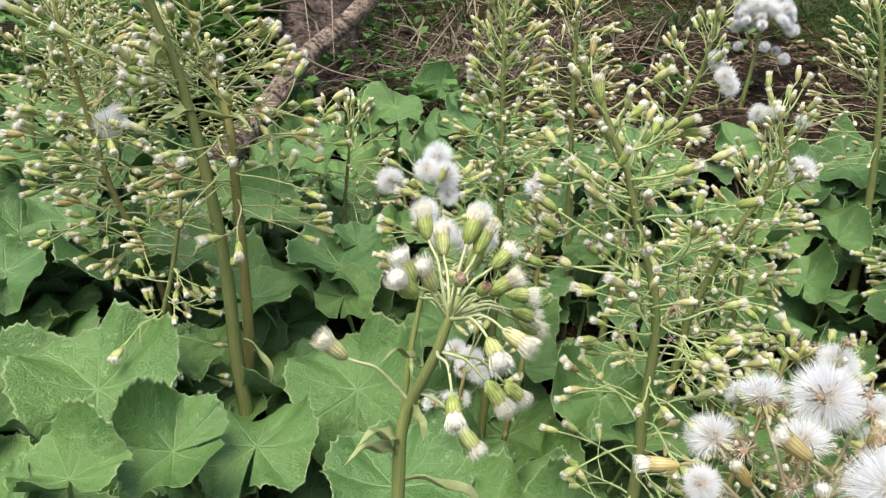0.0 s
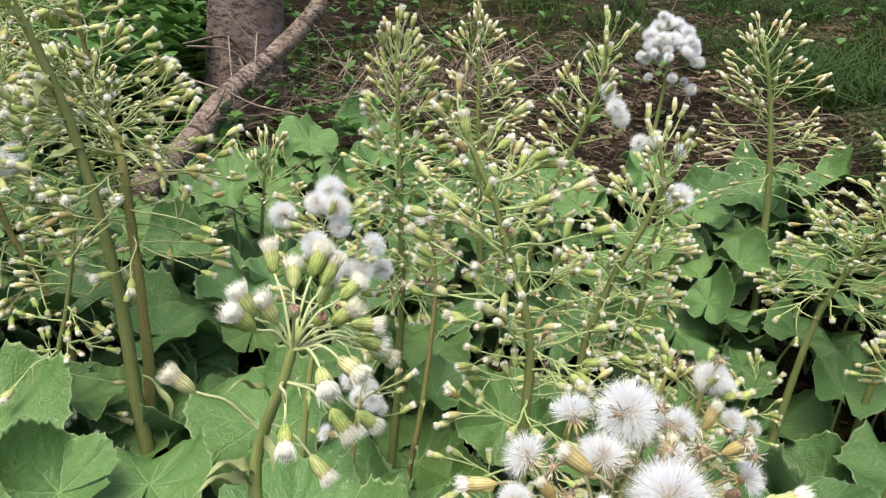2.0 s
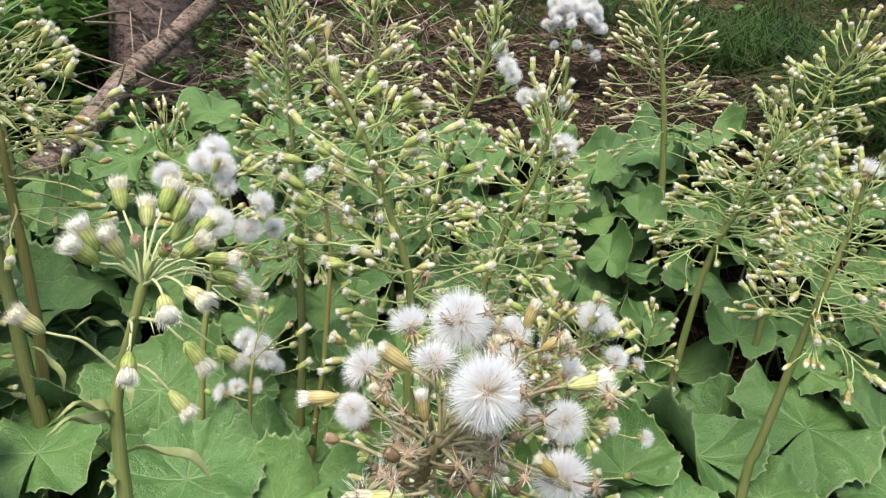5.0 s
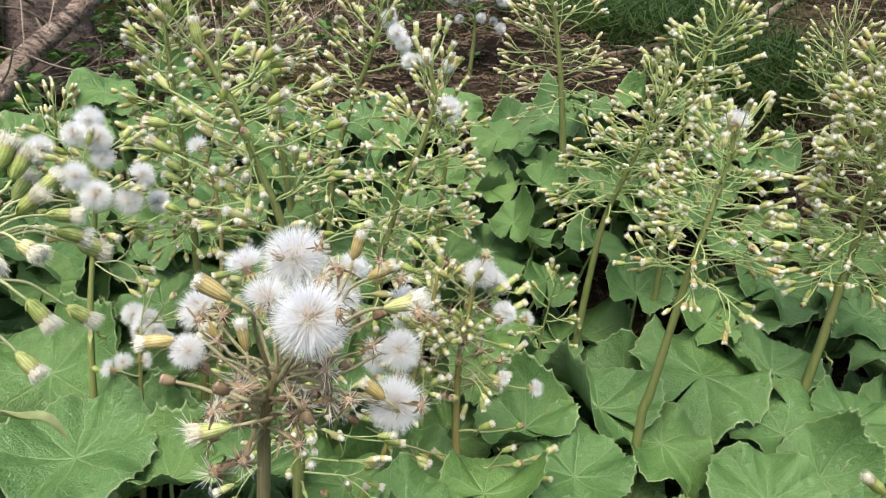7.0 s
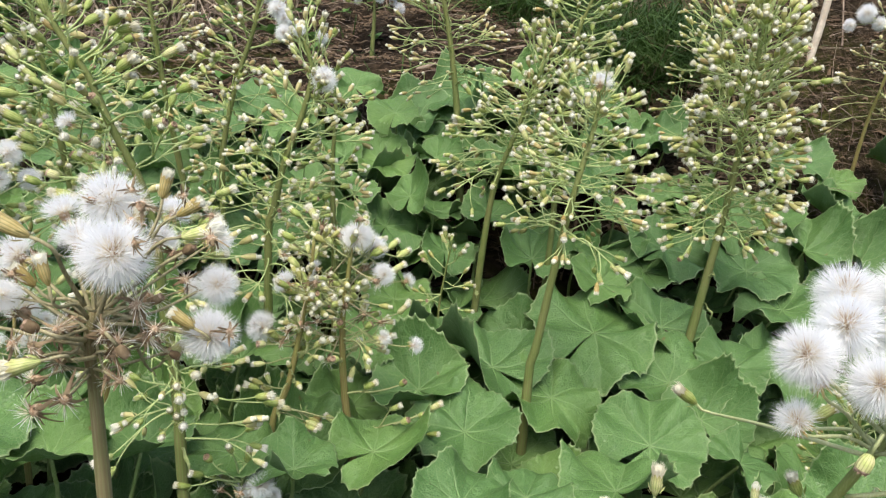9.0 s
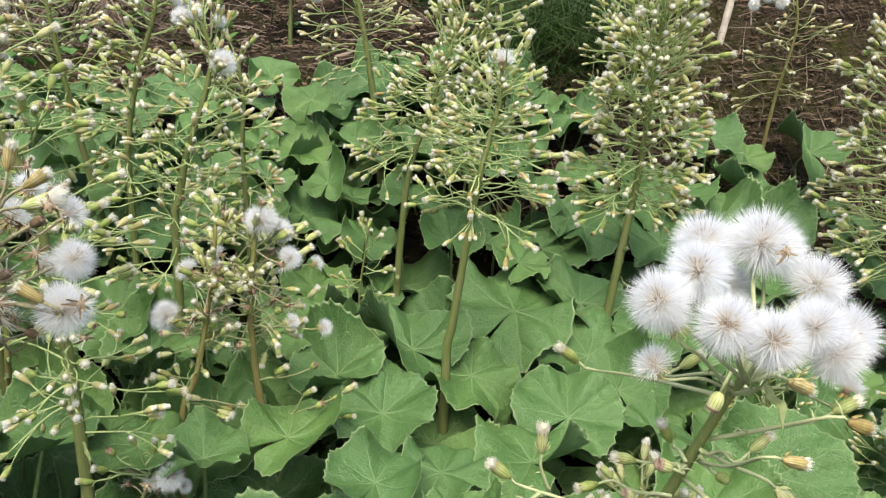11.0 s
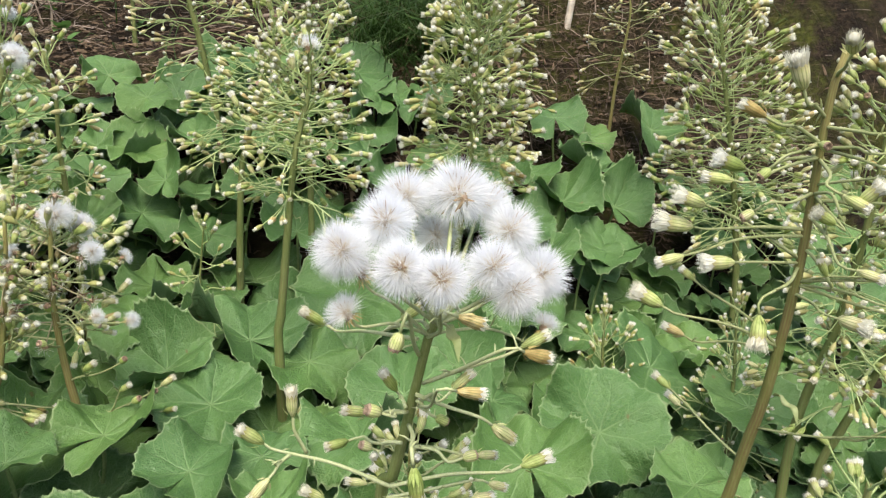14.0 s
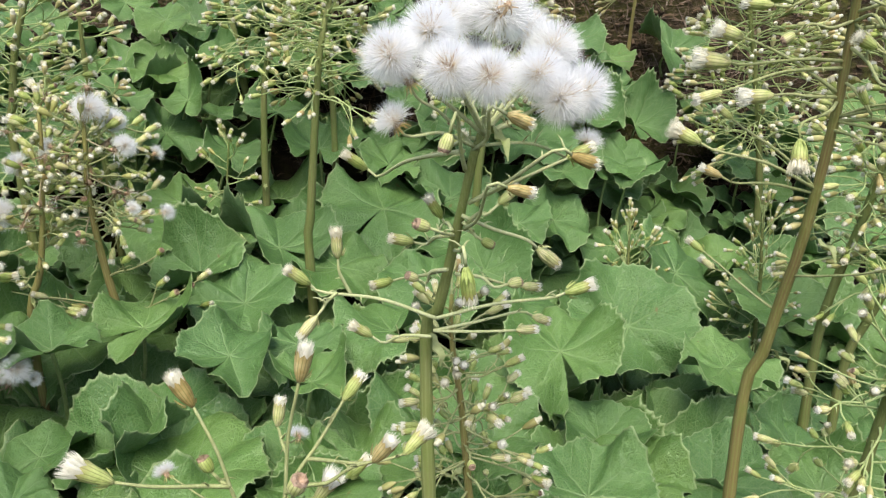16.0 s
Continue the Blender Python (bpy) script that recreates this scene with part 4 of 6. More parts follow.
leaf(1.688, 0.953, 0.414, 0.130, -10, 30, 182)
leaf(1.582, 0.701, 0.282, 0.150, -25, 22, 180)
leaf(1.613, 0.956, 0.422, 0.130, 30, 26, 176)
leaf(1.592, 1.032, 0.490, 0.120, 0, 30, 178)
leaf(1.458, 0.931, 0.413, 0.130, -15, 26, 184)
leaf(1.863, 1.023, 0.466, 0.130, 15, 32, 176)

# the leaves that fill the bed under and between them: the near ones singly, the rest as one bed
fill = random.Random(77)
BED = [[], []]
STANDING = list(LEAF_PLACES)


def bed_leaf(x, y, z, width, tip, tilt, lean):
    me = BLADES[fill.randrange(FOLDED)]
    axis = Vector((math.cos(radians(lean)), math.sin(radians(lean)), 0))
    m = Matrix.Translation((x, y, z)) @ Matrix.Rotation(-radians(tilt), 4, axis) @ Matrix.Rotation(radians(tip), 4, "Z") @ Matrix.Scale(width, 4)
    part("blade", me, BED_ROOT, m)
    line = spline([Vector((x + fill.uniform(-0.04, 0.04), y + 0.03, ground_z(x, y) - 0.02)), Vector((x, y + 0.015, (z + ground_z(x, y)) / 2)), Vector((x, y, z - 0.001))], 6)
    tube(line, [0.0026, 0.0024, 0.0022, 0.002, 0.0018, 0.0017], 6, 0.0, BED[0], BED[1])


BED_ROOT = thing("leaf_bed", (0, 0, 0), "dense lower layer of shaded green butterbur leaves", "leaves")
tagged(BED_ROOT, kind="stuff")


def outside(x, y):
    """Past the ragged left and right ends of the bed."""
    return x < -0.92 + 0.16 * math.sin(y * 7.3) + 0.08 * math.sin(y * 19) or x > 1.72 + 0.18 * math.sin(y * 6.1 + 1) + 0.08 * math.sin(y * 23)


CLEARINGS = ((0.26, 0.61, 0.13), (0.36, 0.52, 0.07), (0.40, 0.66, 0.07), (0.84, 0.28, 0.11), (0.57, 0.31, 0.07), (1.13, 0.42, 0.06))
singles = 0
for row in range(26):
    for col in range(54):
        x, y = -1.1 + col * 0.062 + fill.uniform(-0.03, 0.03), 0.30 + row * 0.062 + fill.uniform(-0.03, 0.03)
        edge = 1.33 + 0.07 * math.sin(x * 5) + 0.19 * (1 - smoothstep(-0.1, 0.3, x)) + 0.12 * (1 - smoothstep(-0.5, -0.3, x)) - 0.34 * smoothstep(0.95, 1.25, x)
        if y > edge or y < 0.30 + 0.12 * abs(x - 0.5) or outside(x, y):
            continue
        if fill.random() < (0.14 if x < -0.1 else 0.36 if y < 0.92 else 0.24):
            continue
        near = min((math.hypot(x - a, y - b) / w for a, b, w in STANDING), default=9)
        if any(math.hypot(x - a, y - b) < r for a, b, r in CLEARINGS):
            continue
        if near < (0.33 if x < -0.1 else 0.46 if y < 0.95 else 0.36):
            continue
        deep = fill.uniform(0.05, 0.13) * (0.6 if x < -0.1 else 1.0) if y < 1.0 else fill.uniform(0.0, 0.10)
        z = max(canopy(x, y) - deep - 0.05 * smoothstep(0.6, 0.4, y), ground_z(x, y) + fill.uniform(0.05, 0.10))
        if -0.62 < x < -0.12 and y > 1.05:
            # the leaves stay low in front of the fallen branch
            z = min(z, 0.80 - 0.178 * (y - 0.08))
        args = (x, y, z, fill.uniform(0.090, 0.155) * (1.0 if y < 1.05 else 0.8), fill.gauss(-10, 60), fill.gauss(20, 12), fill.gauss(182, 45))
        if singles < 190 and -0.5 < x < 1.3 and y < 1.1:
            singles += 1
            leaf(*args)
        else:
            bed_leaf(*args)
# the lowest leaves, in deep shade
for row in range(14):
    for col in range(36):
        x, y = -0.85 + col * 0.074 + fill.uniform(-0.04, 0.04), 0.34 + row * 0.078 + fill.uniform(-0.04, 0.04)
        if y > 1.36 + 0.06 * math.sin(x * 11) - 0.36 * smoothstep(0.95, 1.25, x) or y < 0.32 + 0.12 * abs(x - 0.5) or outside(x, y):
            continue
        bed_leaf(x, y, ground_z(x, y) + fill.uniform(0.03, 0.08), fill.uniform(0.10, 0.16), fill.gauss(0, 90), fill.gauss(26, 12), fill.gauss(185, 50))
# broad low leaves round the foot of the fallen branch
for _ in range(46):
    x, y = fill.uniform(-0.85, 0.12), fill.uniform(1.34, 1.62)
    if abs(x + 0.38) > 0.06 or y > 1.52:
        bed_leaf(x, y, ground_z(x, y) + fill.uniform(0.025, 0.07), fill.uniform(0.09, 0.14), fill.gauss(0, 60), fill.gauss(22, 10), fill.gauss(182, 30))
part("petiole", data_of("petiole", BED[0], BED[1], PETIOLE), BED_ROOT)

# ---- the flowering stems, group by group ----
# left-hand group
tall_left = plant([(-0.146, 0.792, 0.421), (-0.160, 0.787, 0.503), (-0.175, 0.781, 0.614), (-0.198, 0.772, 0.722), (-0.220, 0.764, 0.799), (-0.242, 0.756, 0.855), (-0.262, 0.748, 0.899), (-0.272, 0.745, 0.937)], 0.0062, "green")
panicle(tall_left, 9, 0.86, 0.056)
bract(tall_left, (-0.155, 0.788, 0.529), (-0.120, 0.780, 0.486), 0.010)
bract(tall_left, (-0.201, 0.771, 0.752), (-0.147, 0.770, 0.750), 0.010)
bract(tall_left, (-0.204, 0.770, 0.762), (-0.233, 0.738, 0.733), 0.010)
bract(tall_left, (-0.232, 0.760, 0.827), (-0.230, 0.739, 0.796), 0.010)
head(tall_left, "bud", (-0.282, 0.687, 0.824), 1.23)
head(tall_left, "bud", (-0.244, 0.713, 0.810), 1.26)
head(tall_left, "bud", (-0.239, 0.725, 0.747), 1.27)
head(tall_left, "bud", (-0.238, 0.715, 0.789), 1.31)
head(tall_left, "bud", (-0.326, 0.692, 0.836), 1.26)
brown_left = plant([(-0.157, 0.815, 0.490), (-0.163, 0.813, 0.572), (-0.175, 0.809, 0.673), (-0.187, 0.805, 0.758), (-0.260, 0.908, 0.811), (-0.275, 0.903, 0.868), (-0.278, 0.902, 0.907)], 0.005, "brown")
panicle(brown_left, 30, 0.5, 0.100, seed=3, up=35, size=1.3)
bract(brown_left, (-0.187, 0.805, 0.763), (-0.156, 0.815, 0.747), 0.008)
pale_left = plant([(-0.282, 0.894, 0.492), (-0.311, 0.880, 0.585), (-0.337, 0.867, 0.644), (-0.358, 0.856, 0.730), (-0.374, 0.848, 0.793), (-0.384, 0.844, 0.842)], 0.004, "brown")
panicle(pale_left, 30, 0.45, 0.088, seed=4, size=1.25)
head(pale_left, "puff", (-0.338, 0.866, 0.723), 1.21)
head(pale_left, "puff", (-0.339, 0.888, 0.730), 0.86)
low_left = plant([(-0.237, 0.775, 0.521), (-0.230, 0.779, 0.584), (-0.225, 0.781, 0.626), (-0.222, 0.783, 0.667), (-0.232, 0.802, 0.702)], 0.003, "green")
panicle(low_left, 13, 0.35, 0.066, seed=5, droop=20)
far_left = plant([(-0.575, 1.085, 0.497), (-0.570, 1.087, 0.639), (-0.577, 1.083, 0.785)], 0.003, "green")
panicle(far_left, 16, 0.4, 0.092, seed=6)
small_far = plant([(-0.141, 1.189, 0.531), (-0.141, 1.189, 0.612), (-0.141, 1.189, 0.690), (-0.141, 1.189, 0.711)], 0.003, "green")
panicle(small_far, 18, 0.5, 0.082, seed=7, up=40)
# middle group
puff_plant = plant([(0.022, 0.761, 0.515), (0.024, 0.762, 0.579), (0.031, 0.764, 0.651), (0.035, 0.765, 0.707), (0.023, 0.792, 0.723)], 0.0034, "pale")
head(puff_plant, "puff", (0.025, 0.783, 0.751), 1.06)
head(puff_plant, "puff", (0.018, 0.761, 0.739), 0.92)
head(puff_plant, "puff", (0.039, 0.766, 0.735), 1.04)
head(puff_plant, "puff", (0.043, 0.767, 0.717), 0.85)
head(puff_plant, "puff", (-0.019, 0.773, 0.722), 1.03)
head(puff_plant, "puff", (0.020, 0.741, 0.704), 1.02)
head(puff_plant, "puff", (0.043, 0.736, 0.688), 1.12)
head(puff_plant, "puff", (0.068, 0.752, 0.680), 1.03)
head(puff_plant, "puff", (0.076, 0.775, 0.701), 0.97)
head(puff_plant, "puff", (0.085, 0.798, 0.671), 0.88)
head(puff_plant, "bud", (-0.007, 0.781, 0.746), 0.91)
head(puff_plant, "bud", (-0.014, 0.751, 0.741), 1.09)
head(puff_plant, "bud", (0.062, 0.781, 0.730), 1.08)
head(puff_plant, "spent", (0.059, 0.747, 0.701), 0.99)
head(puff_plant, "spent", (-0.001, 0.741, 0.708), 1.01)
head(puff_plant, "bud", (0.071, 0.778, 0.737), 0.9)
head(puff_plant, "bud", (0.017, 0.743, 0.686), 0.96)
straight_mid = plant([(0.106, 0.894, 0.471), (0.103, 0.894, 0.529), (0.096, 0.893, 0.639), (0.083, 0.891, 0.754), (0.072, 0.890, 0.845), (0.067, 0.890, 0.895)], 0.0043, "green")
panicle(straight_mid, 42, 0.5, 0.062, seed=8, up=30)
head(straight_mid, "bud", (0.067, 0.890, 0.902), 1.1)
back_mid = plant([(0.205, 1.102, 0.523), (0.186, 1.102, 0.656), (0.170, 1.102, 0.773), (0.160, 1.102, 0.863), (0.153, 1.102, 0.924)], 0.0043, "green")
panicle(back_mid, 34, 0.5, 0.066, seed=9, up=30)
head(back_mid, "bud", (0.148, 1.102, 0.938), 1.1)
brown_mid = plant([(0.130, 0.821, 0.427), (0.136, 0.821, 0.510), (0.138, 0.821, 0.614), (0.134, 0.821, 0.670), (0.124, 0.821, 0.711)], 0.0032, "brown")
head(brown_mid, "spent", (0.109, 0.845, 0.698), 1.05)
head(brown_mid, "spent", (0.099, 0.799, 0.721), 1.06)
head(brown_mid, "spent", (0.135, 0.800, 0.733), 1.02)
head(brown_mid, "half", (0.119, 0.798, 0.727), 0.9)
head(brown_mid, "spent", (0.151, 0.845, 0.696), 0.94)
head(brown_mid, "bud", (0.108, 0.802, 0.654), 1.1)
head(brown_mid, "bud", (0.154, 0.845, 0.601), 0.96)
head(brown_mid, "spent", (0.089, 0.846, 0.677), 1.01)
bend_mid = plant([(0.227, 0.626, 0.520), (0.221, 0.627, 0.590), (0.218, 0.627, 0.657), (0.208, 0.630, 0.701), (0.190, 0.633, 0.741), (0.175, 0.637, 0.781), (0.161, 0.640, 0.803), (0.151, 0.642, 0.822), (0.147, 0.643, 0.832)], 0.0046, "green")
panicle(bend_mid, 34, 0.34, 0.070, seed=10, size=1.05, up=12, small=False)
head(bend_mid, "bud", (0.146, 0.643, 0.835), 1.5)
head(bend_mid, "bud", (0.178, 0.656, 0.822), 1.2)
head(bend_mid, "bud", (0.117, 0.660, 0.795), 1.18)
head(bend_mid, "bud", (0.142, 0.671, 0.772), 1.3)
head(bend_mid, "bud", (0.117, 0.629, 0.767), 1.37)
head(bend_mid, "bud", (0.121, 0.628, 0.750), 1.35)
head(bend_mid, "bud", (0.126, 0.647, 0.732), 1.2)
head(bend_mid, "bud", (0.125, 0.647, 0.723), 1.22)
head(bend_mid, "bud", (0.210, 0.609, 0.816), 1.16)
head(bend_mid, "bud", (0.204, 0.604, 0.823), 1.2)
head(bend_mid, "bud", (0.238, 0.630, 0.801), 1.13)
head(bend_mid, "bud", (0.209, 0.599, 0.792), 1.29)
head(bend_mid, "bud", (0.251, 0.590, 0.777), 1.21)
head(bend_mid, "spent", (0.187, 0.593, 0.766), 1.3)
head(bend_mid, "spent", (0.228, 0.614, 0.748), 1.33)
head(bend_mid, "spent", (0.162, 0.638, 0.718), 1.2)
head(bend_mid, "spent", (0.143, 0.642, 0.703), 1.3)
head(bend_mid, "bud", (0.177, 0.609, 0.704), 1.37)
head(bend_mid, "bud", (0.155, 0.612, 0.694), 1.31)
head(bend_mid, "bud", (0.273, 0.637, 0.690), 1.13)
head(bend_mid, "bud", (0.121, 0.666, 0.694), 1.22)
lean_mid = plant([(0.307, 0.861, 0.585), (0.313, 0.859, 0.619), (0.326, 0.856, 0.679), (0.346, 0.852, 0.732), (0.357, 0.850, 0.782), (0.344, 0.853, 0.822)], 0.0048, "green")
panicle(lean_mid, 34, 0.42, 0.074, seed=11)
head(lean_mid, "puff", (0.370, 0.816, 0.775), 1.06)
head(lean_mid, "puff", (0.325, 0.857, 0.819), 0.72)
head(lean_mid, "puff", (0.342, 0.853, 0.823), 0.59)
head(lean_mid, "puff", (0.369, 0.847, 0.816), 0.59)
upright_mid = plant([(0.393, 0.969, 0.520), (0.391, 0.969, 0.589), (0.390, 0.969, 0.664), (0.394, 0.969, 0.728), (0.387, 0.970, 0.776)], 0.004, "green")
panicle(upright_mid, 22, 0.35, 0.065, seed=12, droop=12)
back_puffs = plant([(0.250, 1.014, 0.608), (0.254, 1.013, 0.677), (0.273, 1.011, 0.758), (0.298, 1.007, 0.831), (0.307, 1.006, 0.899), (0.306, 1.006, 0.925)], 0.004, "green")
panicle(back_puffs, 26, 0.45, 0.061, seed=13, up=30)
head(back_puffs, "puff", (0.318, 1.005, 0.863), 0.85)
head(back_puffs, "puff", (0.326, 0.984, 0.848), 0.93)
head(back_puffs, "puff", (0.334, 0.982, 0.836), 0.88)
head(back_puffs, "puff", (0.311, 1.006, 0.866), 0.5)
distant_puffs = plant([(0.522, 1.565, 0.718), (0.522, 1.565, 0.786), (0.525, 1.565, 0.852), (0.524, 1.565, 0.938)], 0.004, "green")
head(distant_puffs, "puff", (0.482, 1.576, 0.970), 1.12)
head(distant_puffs, "puff", (0.500, 1.592, 0.989), 1.14)
head(distant_puffs, "puff", (0.519, 1.597, 1.000), 1.15)
head(distant_puffs, "puff", (0.538, 1.582, 0.995), 1.14)
head(distant_puffs, "puff", (0.552, 1.558, 0.982), 1.12)
head(distant_puffs, "puff", (0.557, 1.536, 0.964), 1.03)
head(distant_puffs, "puff", (0.541, 1.540, 0.958), 1.11)
head(distant_puffs, "puff", (0.517, 1.536, 0.965), 1.1)
head(distant_puffs, "puff", (0.497, 1.541, 0.963), 1.1)
head(distant_puffs, "puff", (0.484, 1.554, 0.949), 1.03)
head(distant_puffs, "puff", (0.482, 1.576, 0.925), 0.96)
head(distant_puffs, "puff", (0.570, 1.553, 0.958), 0.88)
head(distant_puffs, "puff", (0.492, 1.573, 0.889), 0.72)
head(distant_puffs, "puff", (0.534, 1.542, 0.894), 0.79)
head(distant_puffs, "puff", (0.566, 1.575, 0.889), 0.65)
head(distant_puffs, "puff", (0.577, 1.551, 0.876), 0.88)
head(distant_puffs, "puff", (0.582, 1.550, 0.928), 0.88)
head(distant_puffs, "puff", (0.546, 1.590, 0.985), 1.06)
head(distant_puffs, "puff", (0.507, 1.590, 1.008), 0.81)
head(distant_puffs, "spent", (0.510, 1.574, 0.904), 0.9)
head(distant_puffs, "bud", (0.469, 1.551, 0.884), 0.94)
head(distant_puffs, "bud", (0.603, 1.573, 0.909), 0.94)
head(distant_puffs, "spent", (0.531, 1.579, 0.917), 1.09)
# right-hand group
tall_right = plant([(0.621, 1.157, 0.456), (0.617, 1.158, 0.511), (0.609, 1.161, 0.636), (0.597, 1.166, 0.754), (0.581, 1.172, 0.851), (0.564, 1.178, 0.921), (0.552, 1.182, 0.951)], 0.0054, "green")
panicle(tall_right, 30, 0.58, 0.089, seed=14, up=30)
head(tall_right, "bud", (0.550, 1.183, 0.960), 1.1)
lean_right = plant([(0.590, 0.975, 0.415), (0.593, 0.974, 0.450), (0.599, 0.971, 0.542), (0.609, 0.967, 0.630), (0.630, 0.958, 0.700), (0.648, 0.951, 0.760), (0.660, 0.946, 0.800)], 0.0046, "green")
panicle(lean_right, 30, 0.66, 0.083, seed=15)
behind_right = plant([(0.699, 0.981, 0.453), (0.700, 0.980, 0.487), (0.703, 0.979, 0.585), (0.701, 0.980, 0.716), (0.712, 0.973, 0.826), (0.728, 0.964, 0.882), (0.739, 0.958, 0.910)], 0.0043, "green")
panicle(behind_right, 34, 0.62, 0.075, seed=16)
head(behind_right, "bud", (0.738, 0.958, 0.919), 1.3)
puff_top = plant([(0.598, 0.756, 0.451), (0.602, 0.753, 0.480), (0.617, 0.745, 0.602), (0.628, 0.739, 0.677), (0.650, 0.757, 0.733), (0.652, 0.756, 0.774)], 0.005, "green")
head(puff_top, "half", (0.652, 0.756, 0.784), 1.16)
panicle(puff_top, 30, 0.7, 0.074, seed=17, up=8)
dense_right = plant([(0.865, 0.867, 0.347), (0.867, 0.866, 0.387), (0.879, 0.858, 0.510), (0.908, 0.873, 0.640), (0.913, 0.869, 0.759), (0.917, 0.867, 0.843), (0.917, 0.867, 0.877)], 0.0055, "green")
panicle(dense_right, 64, 0.54, 0.088, seed=18, up=24, heads=1.3, size=1.2)
dense_behind = plant([(1.040, 1.200, 0.466), (1.049, 1.194, 0.542), (1.081, 1.174, 0.618), (1.074, 1.178, 0.765), (1.060, 1.187, 0.903)], 0.0042, "green")
panicle(dense_behind, 36, 0.5, 0.117, seed=19, up=25)
twiggy_low = plant([(0.536, 0.958, 0.447), (0.541, 0.957, 0.497), (0.550, 0.955, 0.554)], 0.002, "green")
panicle(twiggy_low, 9, 0.3, 0.047, seed=20)
cluster_left = plant([(0.396, 0.722, 0.316), (0.39, 0.716, 0.377), (0.379, 0.71, 0.474), (0.377, 0.706, 0.549), (0.382, 0.702, 0.597), (0.384, 0.7, 0.62)], 0.0042, "brown")
head(cluster_left, "puff", (0.391, 0.704, 0.636), 1.25)
head(cluster_left, "puff", (0.412, 0.725, 0.618), 0.98)
head(cluster_left, "puff", (0.419, 0.701, 0.596), 0.92)
head(cluster_left, "half", (0.320, 0.713, 0.586), 1.01)
head(cluster_left, "half", (0.349, 0.710, 0.600), 0.70)
head(cluster_left, "half", (0.445, 0.720, 0.581), 0.72)
head(cluster_left, "half", (0.414, 0.673, 0.539), 0.68)
head(cluster_left, "half", (0.444, 0.664, 0.533), 0.72)
head(cluster_left, "puff", (0.294, 0.715, 0.540), 1.19)
head(cluster_left, "bud", (0.334, 0.766, 0.642), 1.22)
head(cluster_left, "bud", (0.349, 0.722, 0.651), 1.27)
head(cluster_left, "spent", (0.361, 0.750, 0.627), 1.15)
head(cluster_left, "bud", (0.325, 0.753, 0.621), 1.33)
head(cluster_left, "spent", (0.350, 0.758, 0.622), 1.14)
head(cluster_left, "bud", (0.368, 0.761, 0.612), 1.15)
head(cluster_left, "bud", (0.329, 0.725, 0.603), 1.28)
head(cluster_left, "bud", (0.434, 0.750, 0.611), 1.21)
head(cluster_left, "bud", (0.445, 0.749, 0.601), 1.27)
head(cluster_left, "spent", (0.384, 0.716, 0.610), 1.21)
head(cluster_left, "spent", (0.371, 0.708, 0.584), 1.15)
head(cluster_left, "bud", (0.355, 0.708, 0.581), 1.30)
head(cluster_left, "bud", (0.342, 0.768, 0.573), 1.17)
head(cluster_left, "bud", (0.403, 0.749, 0.638), 1.14)
head(cluster_left, "spent", (0.357, 0.766, 0.602), 1.27)
head(cluster_left, "bud", (0.434, 0.714, 0.597), 1.19)
head(cluster_left, "spent", (0.373, 0.691, 0.547), 1.20)
head(cluster_left, "spent", (0.404, 0.713, 0.536), 1.13)
head(cluster_left, "bud", (0.441, 0.721, 0.550), 1.09)
head(cluster_left, "bud", (0.402, 0.739, 0.545), 1.06)
head(cluster_left, "bud", (0.308, 0.706, 0.534), 1.21)
head(cluster_left, "spent", (0.298, 0.685, 0.533), 1.18)
head(cluster_left, "bud", (0.393, 0.721, 0.512), 1.16)
head(cluster_left, "spent", (0.366, 0.666, 0.522), 1.19)
head(cluster_left, "spent", (0.431, 0.661, 0.495), 1.12)
head(cluster_left, "bud", (0.402, 0.670, 0.491), 1.22)
head(cluster_left, "bud", (0.318, 0.692, 0.461), 1.12)
head(cluster_left, "bud", (0.367, 0.728, 0.426), 1.22)
head(cluster_left, "bud", (0.407, 0.720, 0.410), 1.12)
head(cluster_left, "bud", (0.470, 0.679, 0.458), 1.18)
head(cluster_left, "bud", (0.469, 0.679, 0.426), 1.08)
head(cluster_left, "spent", (0.455, 0.677, 0.450), 1.05)
head(cluster_left, "spent", (0.438, 0.678, 0.444), 1.25)
head(cluster_left, "bud", (0.279, 0.740, 0.459), 1.16)
head(cluster_left, "bud", (0.430, 0.686, 0.456), 1.09)
brown_behind = plant([(0.306, 0.7, 0.433), (0.323, 0.7, 0.482), (0.338, 0.7, 0.554), (0.346, 0.7, 0.604), (0.349, 0.7, 0.633)], 0.0034, "brown")
panicle(brown_behind, 10, 0.5, 0.033, seed=21)
bottom_puffs = plant([(0.263, 0.635, 0.368), (0.274, 0.635, 0.403), (0.279, 0.635, 0.42)], 0.003, "green")
head(bottom_puffs, "puff", (0.298, 0.625, 0.420), 1.03)
head(bottom_puffs, "half", (0.279, 0.635, 0.410), 0.70)
head(bottom_puffs, "puff", (0.309, 0.635, 0.402), 0.55)
head(bottom_puffs, "bud", (0.270, 0.610, 0.468), 1.05)
head(bottom_puffs, "bud", (0.289, 0.652, 0.433), 1.18)
head(bottom_puffs, "bud", (0.285, 0.627, 0.451), 1.16)
head(bottom_puffs, "bud", (0.229, 0.651, 0.436), 1.14)
head(bottom_puffs, "spent", (0.251, 0.644, 0.423), 1.16)
head(bottom_puffs, "bud", (0.239, 0.626, 0.436), 1.14)
head(bottom_puffs, "bud", (0.227, 0.621, 0.429), 1.10)
head(bottom_puffs, "bud", (0.263, 0.651, 0.413), 1.14)
head(bottom_puffs, "spent", (0.251, 0.622, 0.453), 1.20)
